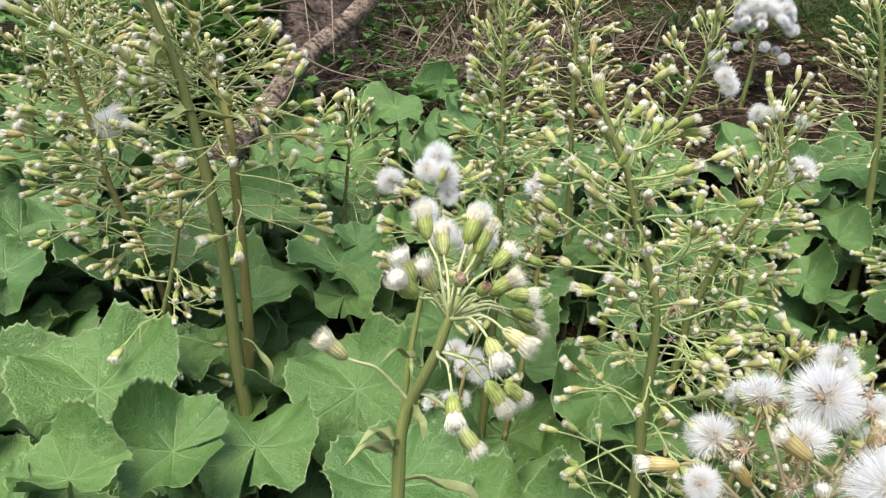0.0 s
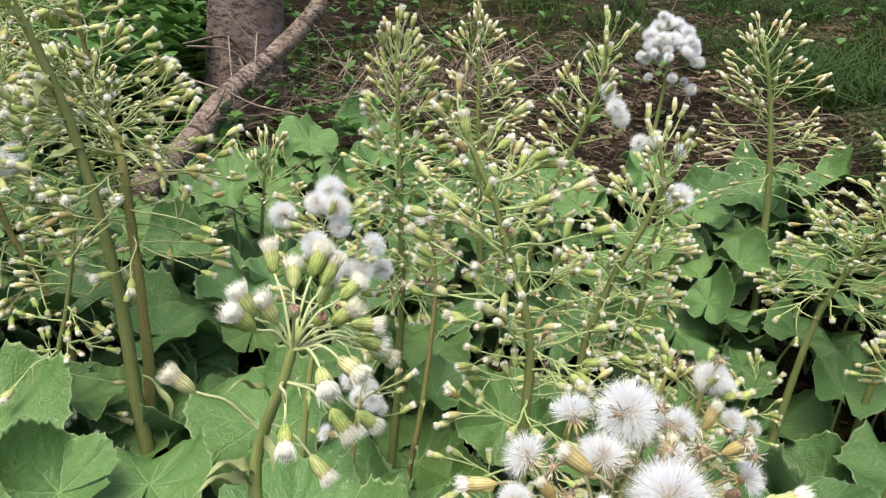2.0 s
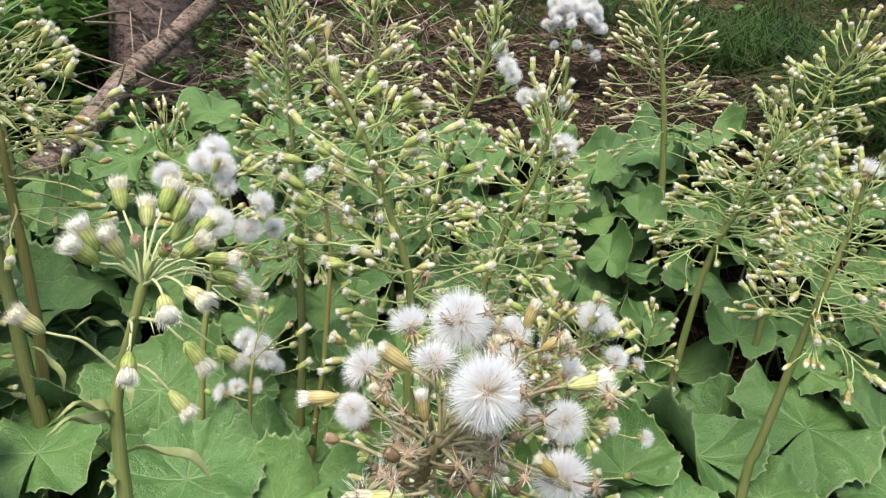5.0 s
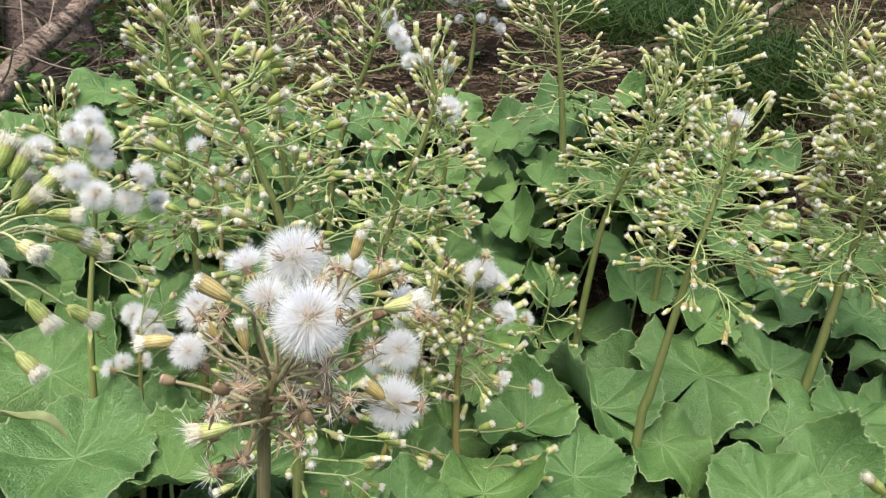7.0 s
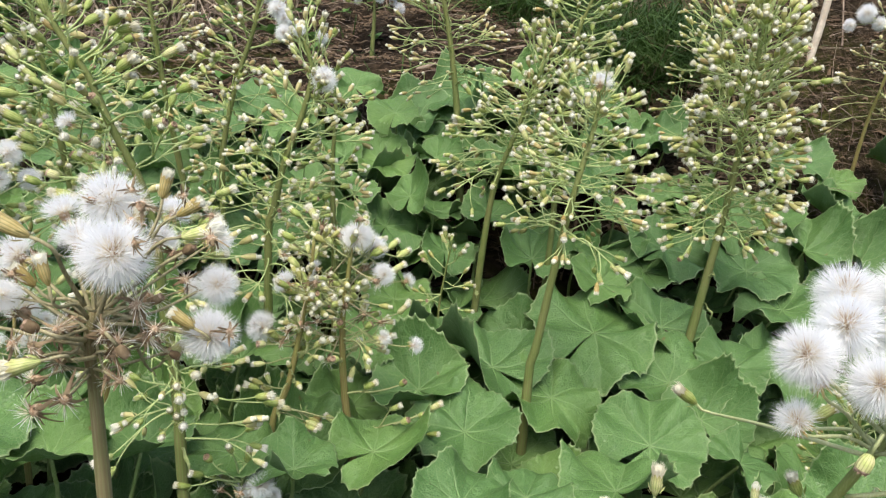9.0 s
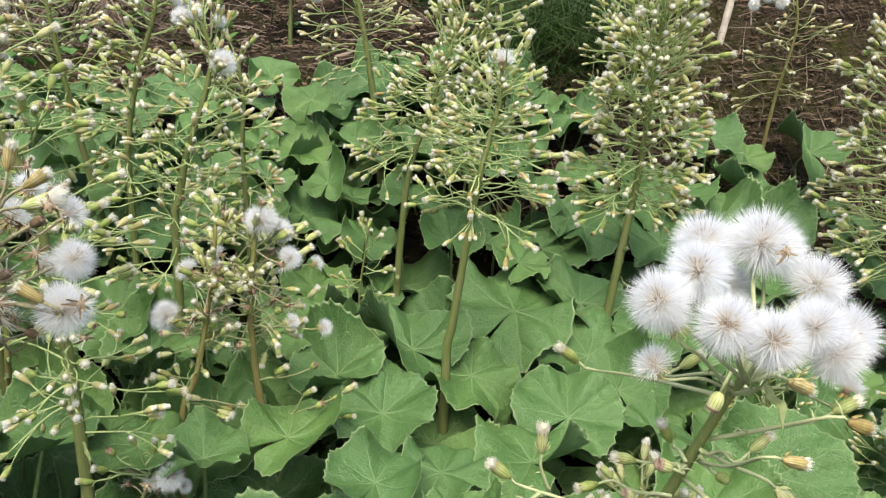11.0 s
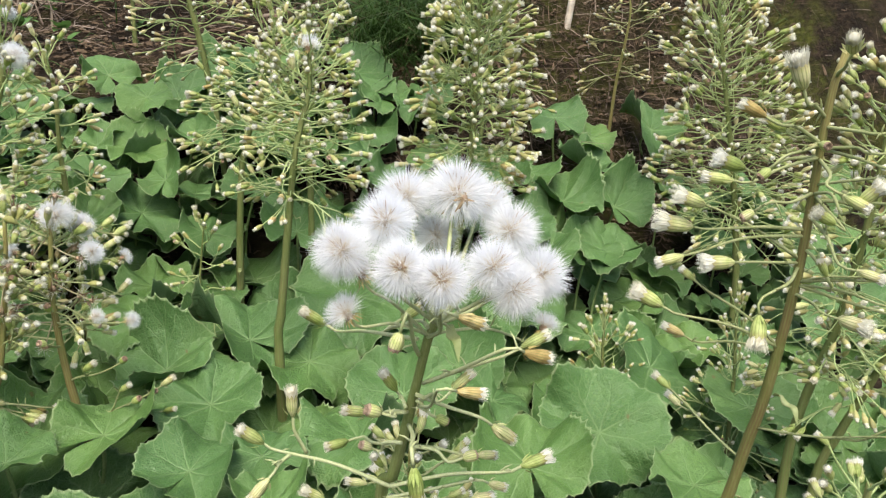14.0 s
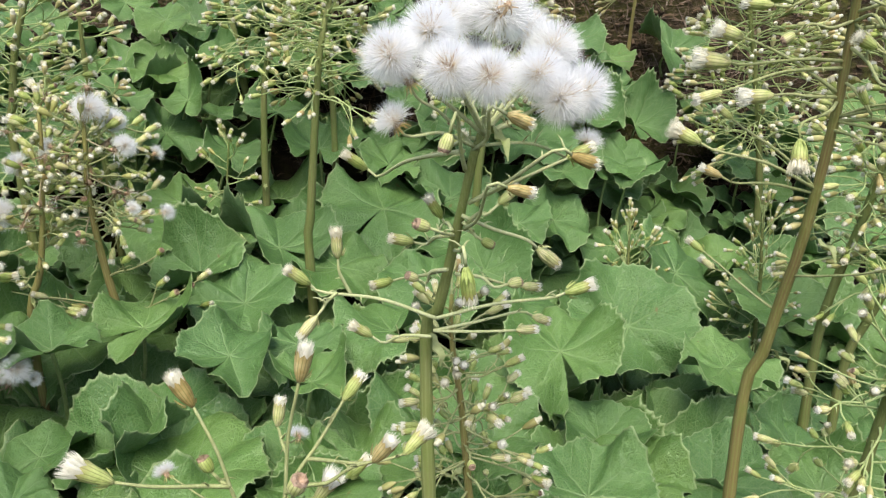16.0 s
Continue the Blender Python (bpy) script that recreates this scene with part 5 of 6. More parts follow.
low_puffs = plant([(0.075, 0.721, 0.455), (0.077, 0.721, 0.491), (0.077, 0.721, 0.539), (0.079, 0.722, 0.562)], 0.003, "brown")
head(low_puffs, "puff", (0.065, 0.750, 0.572), 0.87)
head(low_puffs, "puff", (0.084, 0.733, 0.574), 0.93)
head(low_puffs, "puff", (0.093, 0.725, 0.564), 0.88)
head(low_puffs, "puff", (0.078, 0.732, 0.562), 0.78)
head(low_puffs, "puff", (0.097, 0.756, 0.542), 0.64)
head(low_puffs, "half", (0.050, 0.716, 0.528), 0.78)
head(low_puffs, "half", (0.068, 0.699, 0.543), 0.76)
head(low_puffs, "half", (0.082, 0.722, 0.534), 0.7)
head(low_puffs, "spent", (0.037, 0.723, 0.524), 1.02)
head(low_puffs, "spent", (0.113, 0.698, 0.606), 1.01)
head(low_puffs, "spent", (0.116, 0.714, 0.581), 1.03)
head(low_puffs, "bud", (0.084, 0.720, 0.607), 1.06)
head(low_puffs, "spent", (0.092, 0.733, 0.606), 1.06)
head(low_puffs, "bud", (0.123, 0.721, 0.593), 1.03)
head(low_puffs, "bud", (0.123, 0.745, 0.548), 1.07)
# close plants
close_green = plant([(0.056, 0.461, 0.546), (0.053, 0.460, 0.582), (0.049, 0.459, 0.637), (0.051, 0.459, 0.662), (0.063, 0.448, 0.700), (0.068, 0.451, 0.725), (0.071, 0.452, 0.734)], 0.0052, "pale")
head(close_green, "squat", (0.048, 0.474, 0.763), 0.97, 0.97)
head(close_green, "squat", (0.044, 0.438, 0.749), 1.07, 0.97)
head(close_green, "squat", (0.046, 0.428, 0.743), 1.07, 0.97)
head(close_green, "squat", (0.055, 0.444, 0.744), 1.04, 0.97)
head(close_green, "squat", (0.073, 0.476, 0.764), 1.1, 0.97)
head(close_green, "squat", (0.079, 0.479, 0.758), 1.09, 0.97)
head(close_green, "squat", (0.091, 0.485, 0.747), 1.0, 0.97)
head(close_green, "squat", (0.093, 0.452, 0.743), 1.01, 0.97)
head(close_green, "squat", (0.103, 0.469, 0.733), 0.93, 0.97)
head(close_green, "spent", (0.071, 0.430, 0.750), 1.07, 0.97)
head(close_green, "spent", (0.083, 0.436, 0.745), 1.09, 0.97)
head(close_green, "squat", (0.102, 0.423, 0.727), 1.0, 0.97)
head(close_green, "squat", (0.092, 0.407, 0.726), 1.04, 0.97)
head(close_green, "squat", (0.107, 0.471, 0.722), 1.04, 0.97)
head(close_green, "squat", (0.112, 0.485, 0.710), 1.05, 0.97)
head(close_green, "squat", (0.077, 0.399, 0.698), 0.93, 0.93)
head(close_green, "squat", (0.097, 0.443, 0.686), 1.06, 0.93)
head(close_green, "squat", (0.108, 0.471, 0.675), 1.02, 0.93)
head(close_green, "squat", (0.087, 0.449, 0.654), 1.03, 0.86)
head(close_green, "squat", (0.010, 0.446, 0.697), 1.05, 0.84)
head(close_green, "squat", (0.106, 0.504, 0.708), 1.02, 0.97)
head(close_green, "squat", (0.076, 0.488, 0.743), 1.05, 0.97)
head(close_green, "squat", (0.057, 0.490, 0.750), 1.03, 0.97)
bract(close_green, (0.047, 0.458, 0.639), (0.029, 0.429, 0.652), 0.01)
bract(close_green, (0.047, 0.458, 0.632), (0.024, 0.427, 0.642), 0.009)
bract(close_green, (0.054, 0.460, 0.615), (0.103, 0.459, 0.602), 0.01)
bract(close_green, (0.052, 0.460, 0.665), (0.063, 0.443, 0.653), 0.006)
bract(close_green, (0.054, 0.461, 0.688), (0.037, 0.432, 0.701), 0.005)
close_puffs = plant([(0.218, 0.385, 0.613), (0.219, 0.378, 0.649), (0.22, 0.372, 0.668), (0.223, 0.367, 0.684), (0.225, 0.366, 0.688)], 0.0052, "dry")
aimed(close_puffs, "half", (0.225, 0.366, 0.682), (0.190, 0.385, 0.710), (0.175, 0.383, 0.724), 0.88)
aimed(close_puffs, "puff", (0.225, 0.366, 0.682), (0.232, 0.388, 0.736), (0.234, 0.386, 0.756), 1.15)
aimed(close_puffs, "puff", (0.225, 0.366, 0.682), (0.240, 0.341, 0.723), (0.244, 0.327, 0.736), 1.25)
aimed(close_puffs, "half", (0.225, 0.366, 0.682), (0.220, 0.373, 0.720), (0.218, 0.367, 0.739), 0.92)
aimed(close_puffs, "half", (0.225, 0.366, 0.682), (0.209, 0.395, 0.728), (0.202, 0.396, 0.747), 0.84)
aimed(close_puffs, "puff", (0.225, 0.366, 0.682), (0.185, 0.373, 0.695), (0.168, 0.366, 0.702), 0.63)
aimed(close_puffs, "puff", (0.225, 0.366, 0.682), (0.281, 0.366, 0.699), (0.298, 0.357, 0.706), 0.77)
aimed(close_puffs, "puff", (0.225, 0.366, 0.682), (0.278, 0.346, 0.682), (0.293, 0.333, 0.683), 0.97)
aimed(close_puffs, "half", (0.225, 0.366, 0.682), (0.259, 0.400, 0.727), (0.270, 0.401, 0.744), 0.70)
aimed(close_puffs, "half", (0.225, 0.366, 0.682), (0.253, 0.385, 0.716), (0.265, 0.384, 0.732), 0.79)
aimed(close_puffs, "half", (0.225, 0.366, 0.682), (0.280, 0.371, 0.720), (0.295, 0.363, 0.732), 0.70)
aimed(close_puffs, "half", (0.225, 0.366, 0.682), (0.266, 0.376, 0.694), (0.285, 0.370, 0.701), 0.53)
aimed(close_puffs, "wide", (0.229, 0.366, 0.694), (0.270, 0.330, 0.733), (0.287, 0.330, 0.737), 0.95)
aimed(close_puffs, "gold", (0.229, 0.366, 0.695), (0.265, 0.362, 0.735), (0.284, 0.362, 0.747), 0.94)
aimed(close_puffs, "gold", (0.227, 0.366, 0.697), (0.258, 0.368, 0.742), (0.262, 0.368, 0.757), 0.86)
aimed(close_puffs, "gold", (0.221, 0.366, 0.691), (0.208, 0.340, 0.732), (0.192, 0.340, 0.742), 1.11)
aimed(close_puffs, "gold", (0.218, 0.366, 0.680), (0.177, 0.384, 0.696), (0.156, 0.384, 0.693), 1.07)
aimed(close_puffs, "wide", (0.224, 0.366, 0.665), (0.209, 0.334, 0.678), (0.186, 0.334, 0.673), 1.00)
aimed(close_puffs, "spent", (0.220, 0.366, 0.674), (0.207, 0.345, 0.688), (0.203, 0.345, 0.690), 1.40)
aimed(close_puffs, "spent", (0.219, 0.366, 0.672), (0.180, 0.370, 0.681), (0.176, 0.370, 0.682), 1.30)
aimed(close_puffs, "gold", (0.222, 0.366, 0.685), (0.215, 0.335, 0.712), (0.213, 0.335, 0.722), 0.82)
aimed(close_puffs, "spent", (0.226, 0.366, 0.683), (0.238, 0.345, 0.679), (0.240, 0.345, 0.676), 1.30)
aimed(close_puffs, "spent", (0.228, 0.366, 0.680), (0.258, 0.360, 0.668), (0.263, 0.360, 0.665), 1.00)
aimed(close_puffs, "gold", (0.229, 0.366, 0.688), (0.272, 0.335, 0.690), (0.263, 0.335, 0.698), 0.90)
aimed(close_puffs, "spent", (0.229, 0.366, 0.688), (0.253, 0.350, 0.697), (0.256, 0.350, 0.699), 1.10)
aimed(close_puffs, "gold", (0.227, 0.366, 0.691), (0.245, 0.372, 0.724), (0.248, 0.372, 0.738), 0.82)
aimed(close_puffs, "bud", (0.229, 0.366, 0.686), (0.252, 0.390, 0.652), (0.262, 0.390, 0.660), 0.90)
aimed(close_puffs, "gold", (0.225, 0.366, 0.688), (0.201, 0.365, 0.702), (0.194, 0.365, 0.710), 0.90)
aimed(close_puffs, "spent", (0.229, 0.366, 0.688), (0.267, 0.355, 0.719), (0.272, 0.355, 0.722), 1.20)
hero = plant([(0.565, 0.318, 0.503), (0.568, 0.304, 0.538), (0.571, 0.29, 0.574), (0.572, 0.272, 0.614), (0.573, 0.258, 0.645), (0.575, 0.252, 0.657)], 0.0046, "pale")
aimed(hero, "puff", (0.575, 0.252, 0.653), (0.532, 0.263, 0.693), (0.518, 0.255, 0.705), 1.12)
aimed(hero, "puff", (0.575, 0.252, 0.653), (0.556, 0.270, 0.703), (0.547, 0.263, 0.719), 1.16)
aimed(hero, "puff", (0.575, 0.252, 0.653), (0.577, 0.296, 0.708), (0.573, 0.294, 0.727), 1.20)
aimed(hero, "puff", (0.575, 0.252, 0.653), (0.601, 0.283, 0.710), (0.604, 0.277, 0.729), 1.38)
aimed(hero, "puff", (0.575, 0.252, 0.653), (0.625, 0.298, 0.700), (0.633, 0.294, 0.717), 1.15)
aimed(hero, "puff", (0.575, 0.252, 0.653), (0.625, 0.269, 0.691), (0.635, 0.260, 0.706), 1.20)
aimed(hero, "puff", (0.575, 0.252, 0.653), (0.553, 0.243, 0.687), (0.543, 0.231, 0.699), 1.10)
aimed(hero, "puff", (0.575, 0.252, 0.653), (0.568, 0.231, 0.683), (0.563, 0.215, 0.695), 1.06)
aimed(hero, "puff", (0.575, 0.252, 0.653), (0.601, 0.243, 0.681), (0.607, 0.229, 0.694), 1.12)
aimed(hero, "puff", (0.575, 0.252, 0.653), (0.609, 0.237, 0.670), (0.618, 0.220, 0.678), 1.10)
aimed(hero, "puff", (0.575, 0.252, 0.653), (0.636, 0.256, 0.669), (0.649, 0.244, 0.677), 1.18)
aimed(hero, "puff", (0.575, 0.252, 0.653), (0.594, 0.295, 0.686), (0.597, 0.295, 0.705), 0.95)
aimed(hero, "half", (0.571, 0.256, 0.647), (0.532, 0.262, 0.662), (0.522, 0.262, 0.674), 0.80)
aimed(hero, "half", (0.571, 0.256, 0.647), (0.635, 0.250, 0.642), (0.639, 0.250, 0.652), 0.68)
aimed(hero, "half", (0.571, 0.256, 0.647), (0.540, 0.262, 0.681), (0.535, 0.262, 0.691), 0.75)
aimed(hero, "bud", (0.566, 0.257, 0.645), (0.548, 0.361, 0.619), (0.533, 0.361, 0.631), 1.15)
aimed(hero, "spent", (0.569, 0.262, 0.634), (0.550, 0.238, 0.658), (0.547, 0.238, 0.651), 1.15)
aimed(hero, "bud", (0.571, 0.255, 0.651), (0.575, 0.300, 0.639), (0.585, 0.300, 0.644), 1.00)
aimed(hero, "gold", (0.572, 0.257, 0.645), (0.574, 0.226, 0.666), (0.589, 0.226, 0.659), 1.00)
aimed(hero, "bud", (0.574, 0.269, 0.614), (0.615, 0.238, 0.639), (0.629, 0.238, 0.643), 1.05)
aimed(hero, "gold", (0.574, 0.269, 0.614), (0.607, 0.222, 0.644), (0.626, 0.222, 0.636), 1.05)
aimed(hero, "bud", (0.567, 0.276, 0.598), (0.567, 0.290, 0.602), (0.558, 0.290, 0.617), 1.00)
aimed(hero, "bud", (0.574, 0.274, 0.601), (0.582, 0.250, 0.617), (0.591, 0.250, 0.623), 0.90)
aimed(hero, "gold", (0.574, 0.275, 0.598), (0.569, 0.217, 0.634), (0.581, 0.217, 0.630), 0.90)
aimed(hero, "bud", (0.571, 0.272, 0.607), (0.611, 0.260, 0.585), (0.631, 0.260, 0.567), 1.25)
aimed(hero, "bud", (0.564, 0.296, 0.539), (0.630, 0.260, 0.555), (0.650, 0.260, 0.557), 1.20)
aimed(hero, "bud", (0.570, 0.280, 0.585), (0.549, 0.222, 0.597), (0.551, 0.222, 0.576), 1.25)
aimed(hero, "bud", (0.564, 0.296, 0.539), (0.503, 0.350, 0.554), (0.485, 0.350, 0.571), 1.30)
aimed(hero, "bud", (0.529, 0.349, 0.541), (0.522, 0.349, 0.568), (0.522, 0.349, 0.586), 1.15)
aimed(hero, "bud", (0.516, 0.335, 0.551), (0.502, 0.335, 0.538), (0.491, 0.335, 0.527), 1.10)
aimed(hero, "bud", (0.562, 0.300, 0.526), (0.531, 0.320, 0.525), (0.519, 0.320, 0.535), 1.00)
aimed(hero, "spent", (0.568, 0.277, 0.595), (0.548, 0.262, 0.606), (0.540, 0.262, 0.610), 1.15)
aimed(hero, "bud", (0.568, 0.277, 0.595), (0.553, 0.300, 0.587), (0.538, 0.300, 0.592), 1.05)
aimed(hero, "bud", (0.567, 0.284, 0.573), (0.550, 0.330, 0.554), (0.533, 0.330, 0.553), 1.00)
aimed(hero, "spent", (0.567, 0.284, 0.573), (0.555, 0.300, 0.564), (0.550, 0.300, 0.567), 1.00)
aimed(hero, "spent", (0.572, 0.285, 0.569), (0.598, 0.270, 0.563), (0.607, 0.270, 0.563), 1.10)
aimed(hero, "bud", (0.572, 0.285, 0.569), (0.612, 0.280, 0.556), (0.623, 0.280, 0.553), 0.90)
aimed(hero, "bud", (0.563, 0.299, 0.530), (0.609, 0.280, 0.528), (0.621, 0.280, 0.526), 0.95)
aimed(hero, "bud", (0.563, 0.299, 0.530), (0.620, 0.280, 0.535), (0.633, 0.280, 0.528), 0.90)
aimed(hero, "spent", (0.572, 0.273, 0.603), (0.582, 0.270, 0.592), (0.592, 0.270, 0.585), 1.00)
bract(hero, (0.576, 0.244, 0.655), (0.573, 0.223, 0.646), 0.006)
hero_behind = plant([(0.613, 0.357, 0.320), (0.611, 0.358, 0.366), (0.608, 0.360, 0.435), (0.603, 0.362, 0.489), (0.604, 0.362, 0.523)], 0.0032, "brown")
panicle(hero_behind, 32, 0.3, 0.055, seed=22, droop=10, small=False)
front_right = plant([(0.828, 0.306, 0.408), (0.833, 0.296, 0.453), (0.833, 0.285, 0.503), (0.83, 0.271, 0.551), (0.827, 0.256, 0.636), (0.824, 0.25, 0.692), (0.821, 0.246, 0.731), (0.821, 0.243, 0.761), (0.826, 0.241, 0.782)], 0.0042, "brown")
head(front_right, "bud", (0.796, 0.215, 0.784), 1.39)
aimed(front_right, "squat", (0.821, 0.245, 0.742), (0.795, 0.241, 0.760), (0.789, 0.243, 0.777), 1.12)
aimed(front_right, "gold", (0.821, 0.246, 0.727), (0.783, 0.255, 0.744), (0.769, 0.264, 0.753), 1.14)
aimed(front_right, "bud", (0.821, 0.246, 0.727), (0.799, 0.254, 0.735), (0.788, 0.262, 0.743), 0.99)
aimed(front_right, "spent", (0.821, 0.246, 0.727), (0.812, 0.239, 0.728), (0.811, 0.236, 0.728), 1.00)
aimed(front_right, "squat", (0.822, 0.247, 0.719), (0.790, 0.273, 0.711), (0.776, 0.282, 0.717), 1.07)
aimed(front_right, "bud", (0.822, 0.247, 0.719), (0.765, 0.257, 0.708), (0.750, 0.267, 0.710), 1.15)
aimed(front_right, "spent", (0.821, 0.247, 0.726), (0.768, 0.234, 0.718), (0.760, 0.236, 0.711), 1.00)
aimed(front_right, "squat", (0.826, 0.254, 0.653), (0.767, 0.279, 0.689), (0.753, 0.288, 0.695), 1.07)
aimed(front_right, "squat", (0.825, 0.252, 0.673), (0.765, 0.286, 0.674), (0.748, 0.297, 0.677), 1.23)
aimed(front_right, "spent", (0.824, 0.249, 0.697), (0.769, 0.243, 0.692), (0.760, 0.247, 0.686), 1.00)
aimed(front_right, "bud", (0.825, 0.252, 0.669), (0.756, 0.282, 0.657), (0.740, 0.290, 0.652), 1.13)
aimed(front_right, "squat", (0.826, 0.254, 0.651), (0.779, 0.263, 0.655), (0.764, 0.272, 0.654), 1.05)
aimed(front_right, "bud", (0.829, 0.264, 0.589), (0.769, 0.284, 0.639), (0.762, 0.289, 0.646), 0.80)
aimed(front_right, "squat", (0.829, 0.264, 0.589), (0.741, 0.281, 0.627), (0.729, 0.291, 0.635), 1.08)
aimed(front_right, "gold", (0.829, 0.265, 0.586), (0.764, 0.284, 0.602), (0.752, 0.293, 0.609), 0.96)
aimed(front_right, "squat", (0.826, 0.255, 0.648), (0.766, 0.228, 0.634), (0.760, 0.222, 0.619), 1.06)
aimed(front_right, "wide", (0.821, 0.245, 0.737), (0.826, 0.204, 0.738), (0.835, 0.188, 0.741), 1.13)
aimed(front_right, "bud", (0.822, 0.247, 0.724), (0.825, 0.207, 0.726), (0.832, 0.192, 0.727), 1.02)
aimed(front_right, "squat", (0.822, 0.247, 0.724), (0.830, 0.200, 0.717), (0.838, 0.183, 0.715), 1.20)
aimed(front_right, "bud", (0.822, 0.247, 0.718), (0.793, 0.206, 0.706), (0.799, 0.192, 0.699), 1.04)
aimed(front_right, "squat", (0.824, 0.250, 0.696), (0.799, 0.201, 0.702), (0.804, 0.192, 0.713), 0.91)
aimed(front_right, "squat", (0.824, 0.250, 0.692), (0.835, 0.198, 0.697), (0.843, 0.180, 0.696), 1.17)
aimed(front_right, "bud", (0.825, 0.251, 0.682), (0.810, 0.204, 0.662), (0.816, 0.190, 0.659), 0.99)
aimed(front_right, "squat", (0.827, 0.256, 0.638), (0.844, 0.190, 0.655), (0.852, 0.175, 0.659), 1.03)
aimed(front_right, "gold", (0.827, 0.256, 0.636), (0.838, 0.195, 0.639), (0.844, 0.182, 0.640), 0.90)
aimed(front_right, "bud", (0.827, 0.256, 0.636), (0.843, 0.190, 0.632), (0.850, 0.173, 0.631), 1.16)
aimed(front_right, "squat", (0.827, 0.257, 0.630), (0.820, 0.218, 0.627), (0.826, 0.203, 0.625), 0.98)
aimed(front_right, "squat", (0.824, 0.250, 0.696), (0.821, 0.230, 0.682), (0.813, 0.236, 0.688), 0.80)
aimed(front_right, "bud", (0.826, 0.253, 0.661), (0.823, 0.232, 0.649), (0.820, 0.234, 0.656), 0.80)
head(front_right, "bud", (0.840, 0.165, 0.681), 0.89)
head(front_right, "bud", (0.839, 0.167, 0.732), 0.97)
head(front_right, "bud", (0.838, 0.167, 0.573), 0.98)
head(front_right, "bud", (0.842, 0.163, 0.588), 0.9)
head(front_right, "bud", (0.823, 0.365, 0.522), 1.1)
head(front_right, "bud", (0.831, 0.359, 0.507), 1.0)
bract(front_right, (0.831, 0.265, 0.553), (0.827, 0.240, 0.545), 0.006)
edge_right = plant([(1.114, 0.469, 0.314), (1.120, 0.461, 0.397), (1.134, 0.443, 0.499), (1.142, 0.433, 0.611), (1.146, 0.428, 0.727), (1.146, 0.428, 0.781)], 0.0048, "green")
panicle(edge_right, 40, 0.45, 0.077, seed=23, up=20, size=1.2)
edge_near = plant([(1.133, 0.444, 0.300), (1.144, 0.431, 0.363), (1.156, 0.414, 0.426), (1.169, 0.397, 0.496), (1.180, 0.383, 0.575), (1.185, 0.377, 0.657)], 0.0046, "green")
panicle(edge_near, 22, 0.5, 0.077, seed=24)
back_right = plant([(1.407, 0.843, 0.348), (1.403, 0.847, 0.440), (1.390, 0.858, 0.568), (1.372, 0.875, 0.708), (1.359, 0.888, 0.815), (1.355, 0.891, 0.858)], 0.0053, "green")
panicle(back_right, 84, 0.4, 0.126, seed=25, up=25, size=1.35)
young_low = plant([(1.032, 0.709, 0.309), (1.030, 0.711, 0.368), (1.030, 0.711, 0.417)], 0.003, "green")
panicle(young_low, 20, 0.2, 0.064, seed=26, up=58, size=.85)
young_right = plant([(1.167, 0.606, 0.344), (1.165, 0.607, 0.384), (1.162, 0.609, 0.446)], 0.003, "green")
panicle(young_right, 22, 0.2, 0.067, seed=27, up=58, size=.85)
corner_right = plant([(0.881, 0.243, 0.328), (0.885, 0.237, 0.372), (0.889, 0.232, 0.427), (0.856, 0.207, 0.481), (0.856, 0.206, 0.513)], 0.0046, "green")
panicle(corner_right, 24, 0.3, 0.078, seed=28, droop=15, small=False)
bottom_near = plant([(0.414, 0.254, 0.249), (0.427, 0.251, 0.334), (0.438, 0.249, 0.391), (0.446, 0.247, 0.438)], 0.004, "brown")
head(bottom_near, "gold", (0.472, 0.242, 0.557), 1.4)
head(bottom_near, "bud", (0.462, 0.264, 0.522), 1.1)
head(bottom_near, "bud", (0.500, 0.257, 0.530), 1.2)
head(bottom_near, "gold", (0.418, 0.273, 0.541), 1.4)
head(bottom_near, "wide", (0.373, 0.262, 0.514), 1.3)
head(bottom_near, "gold", (0.501, 0.216, 0.516), 1.3)
head(bottom_near, "wide", (0.530, 0.251, 0.491), 1.1)
head(bottom_near, "spent", (0.458, 0.214, 0.511), 1.5)
head(bottom_near, "half", (0.404, 0.286, 0.491), 0.5)
head(bottom_near, "spent", (0.424, 0.272, 0.497), 1.2)
head(bottom_near, "wide", (0.476, 0.241, 0.485), 1.1)
head(bottom_near, "bud", (0.499, 0.257, 0.481), 1.1)
head(bottom_near, "half", (0.474, 0.282, 0.495), 0.5)
far_right = plant([(1.380, 1.201, 0.480), (1.384, 1.193, 0.590), (1.390, 1.184, 0.702), (1.393, 1.169, 0.771), (1.396, 1.160, 0.835), (1.386, 1.163, 0.901)], 0.0032, "brown")
panicle(far_right, 14, 0.55, 0.087, seed=29)
head(far_right, "puff", (1.343, 1.187, 0.898), 1.31)
head(far_right, "puff", (1.323, 1.198, 0.875), 0.9)
head(far_right, "puff", (1.365, 1.175, 0.881), 0.99)
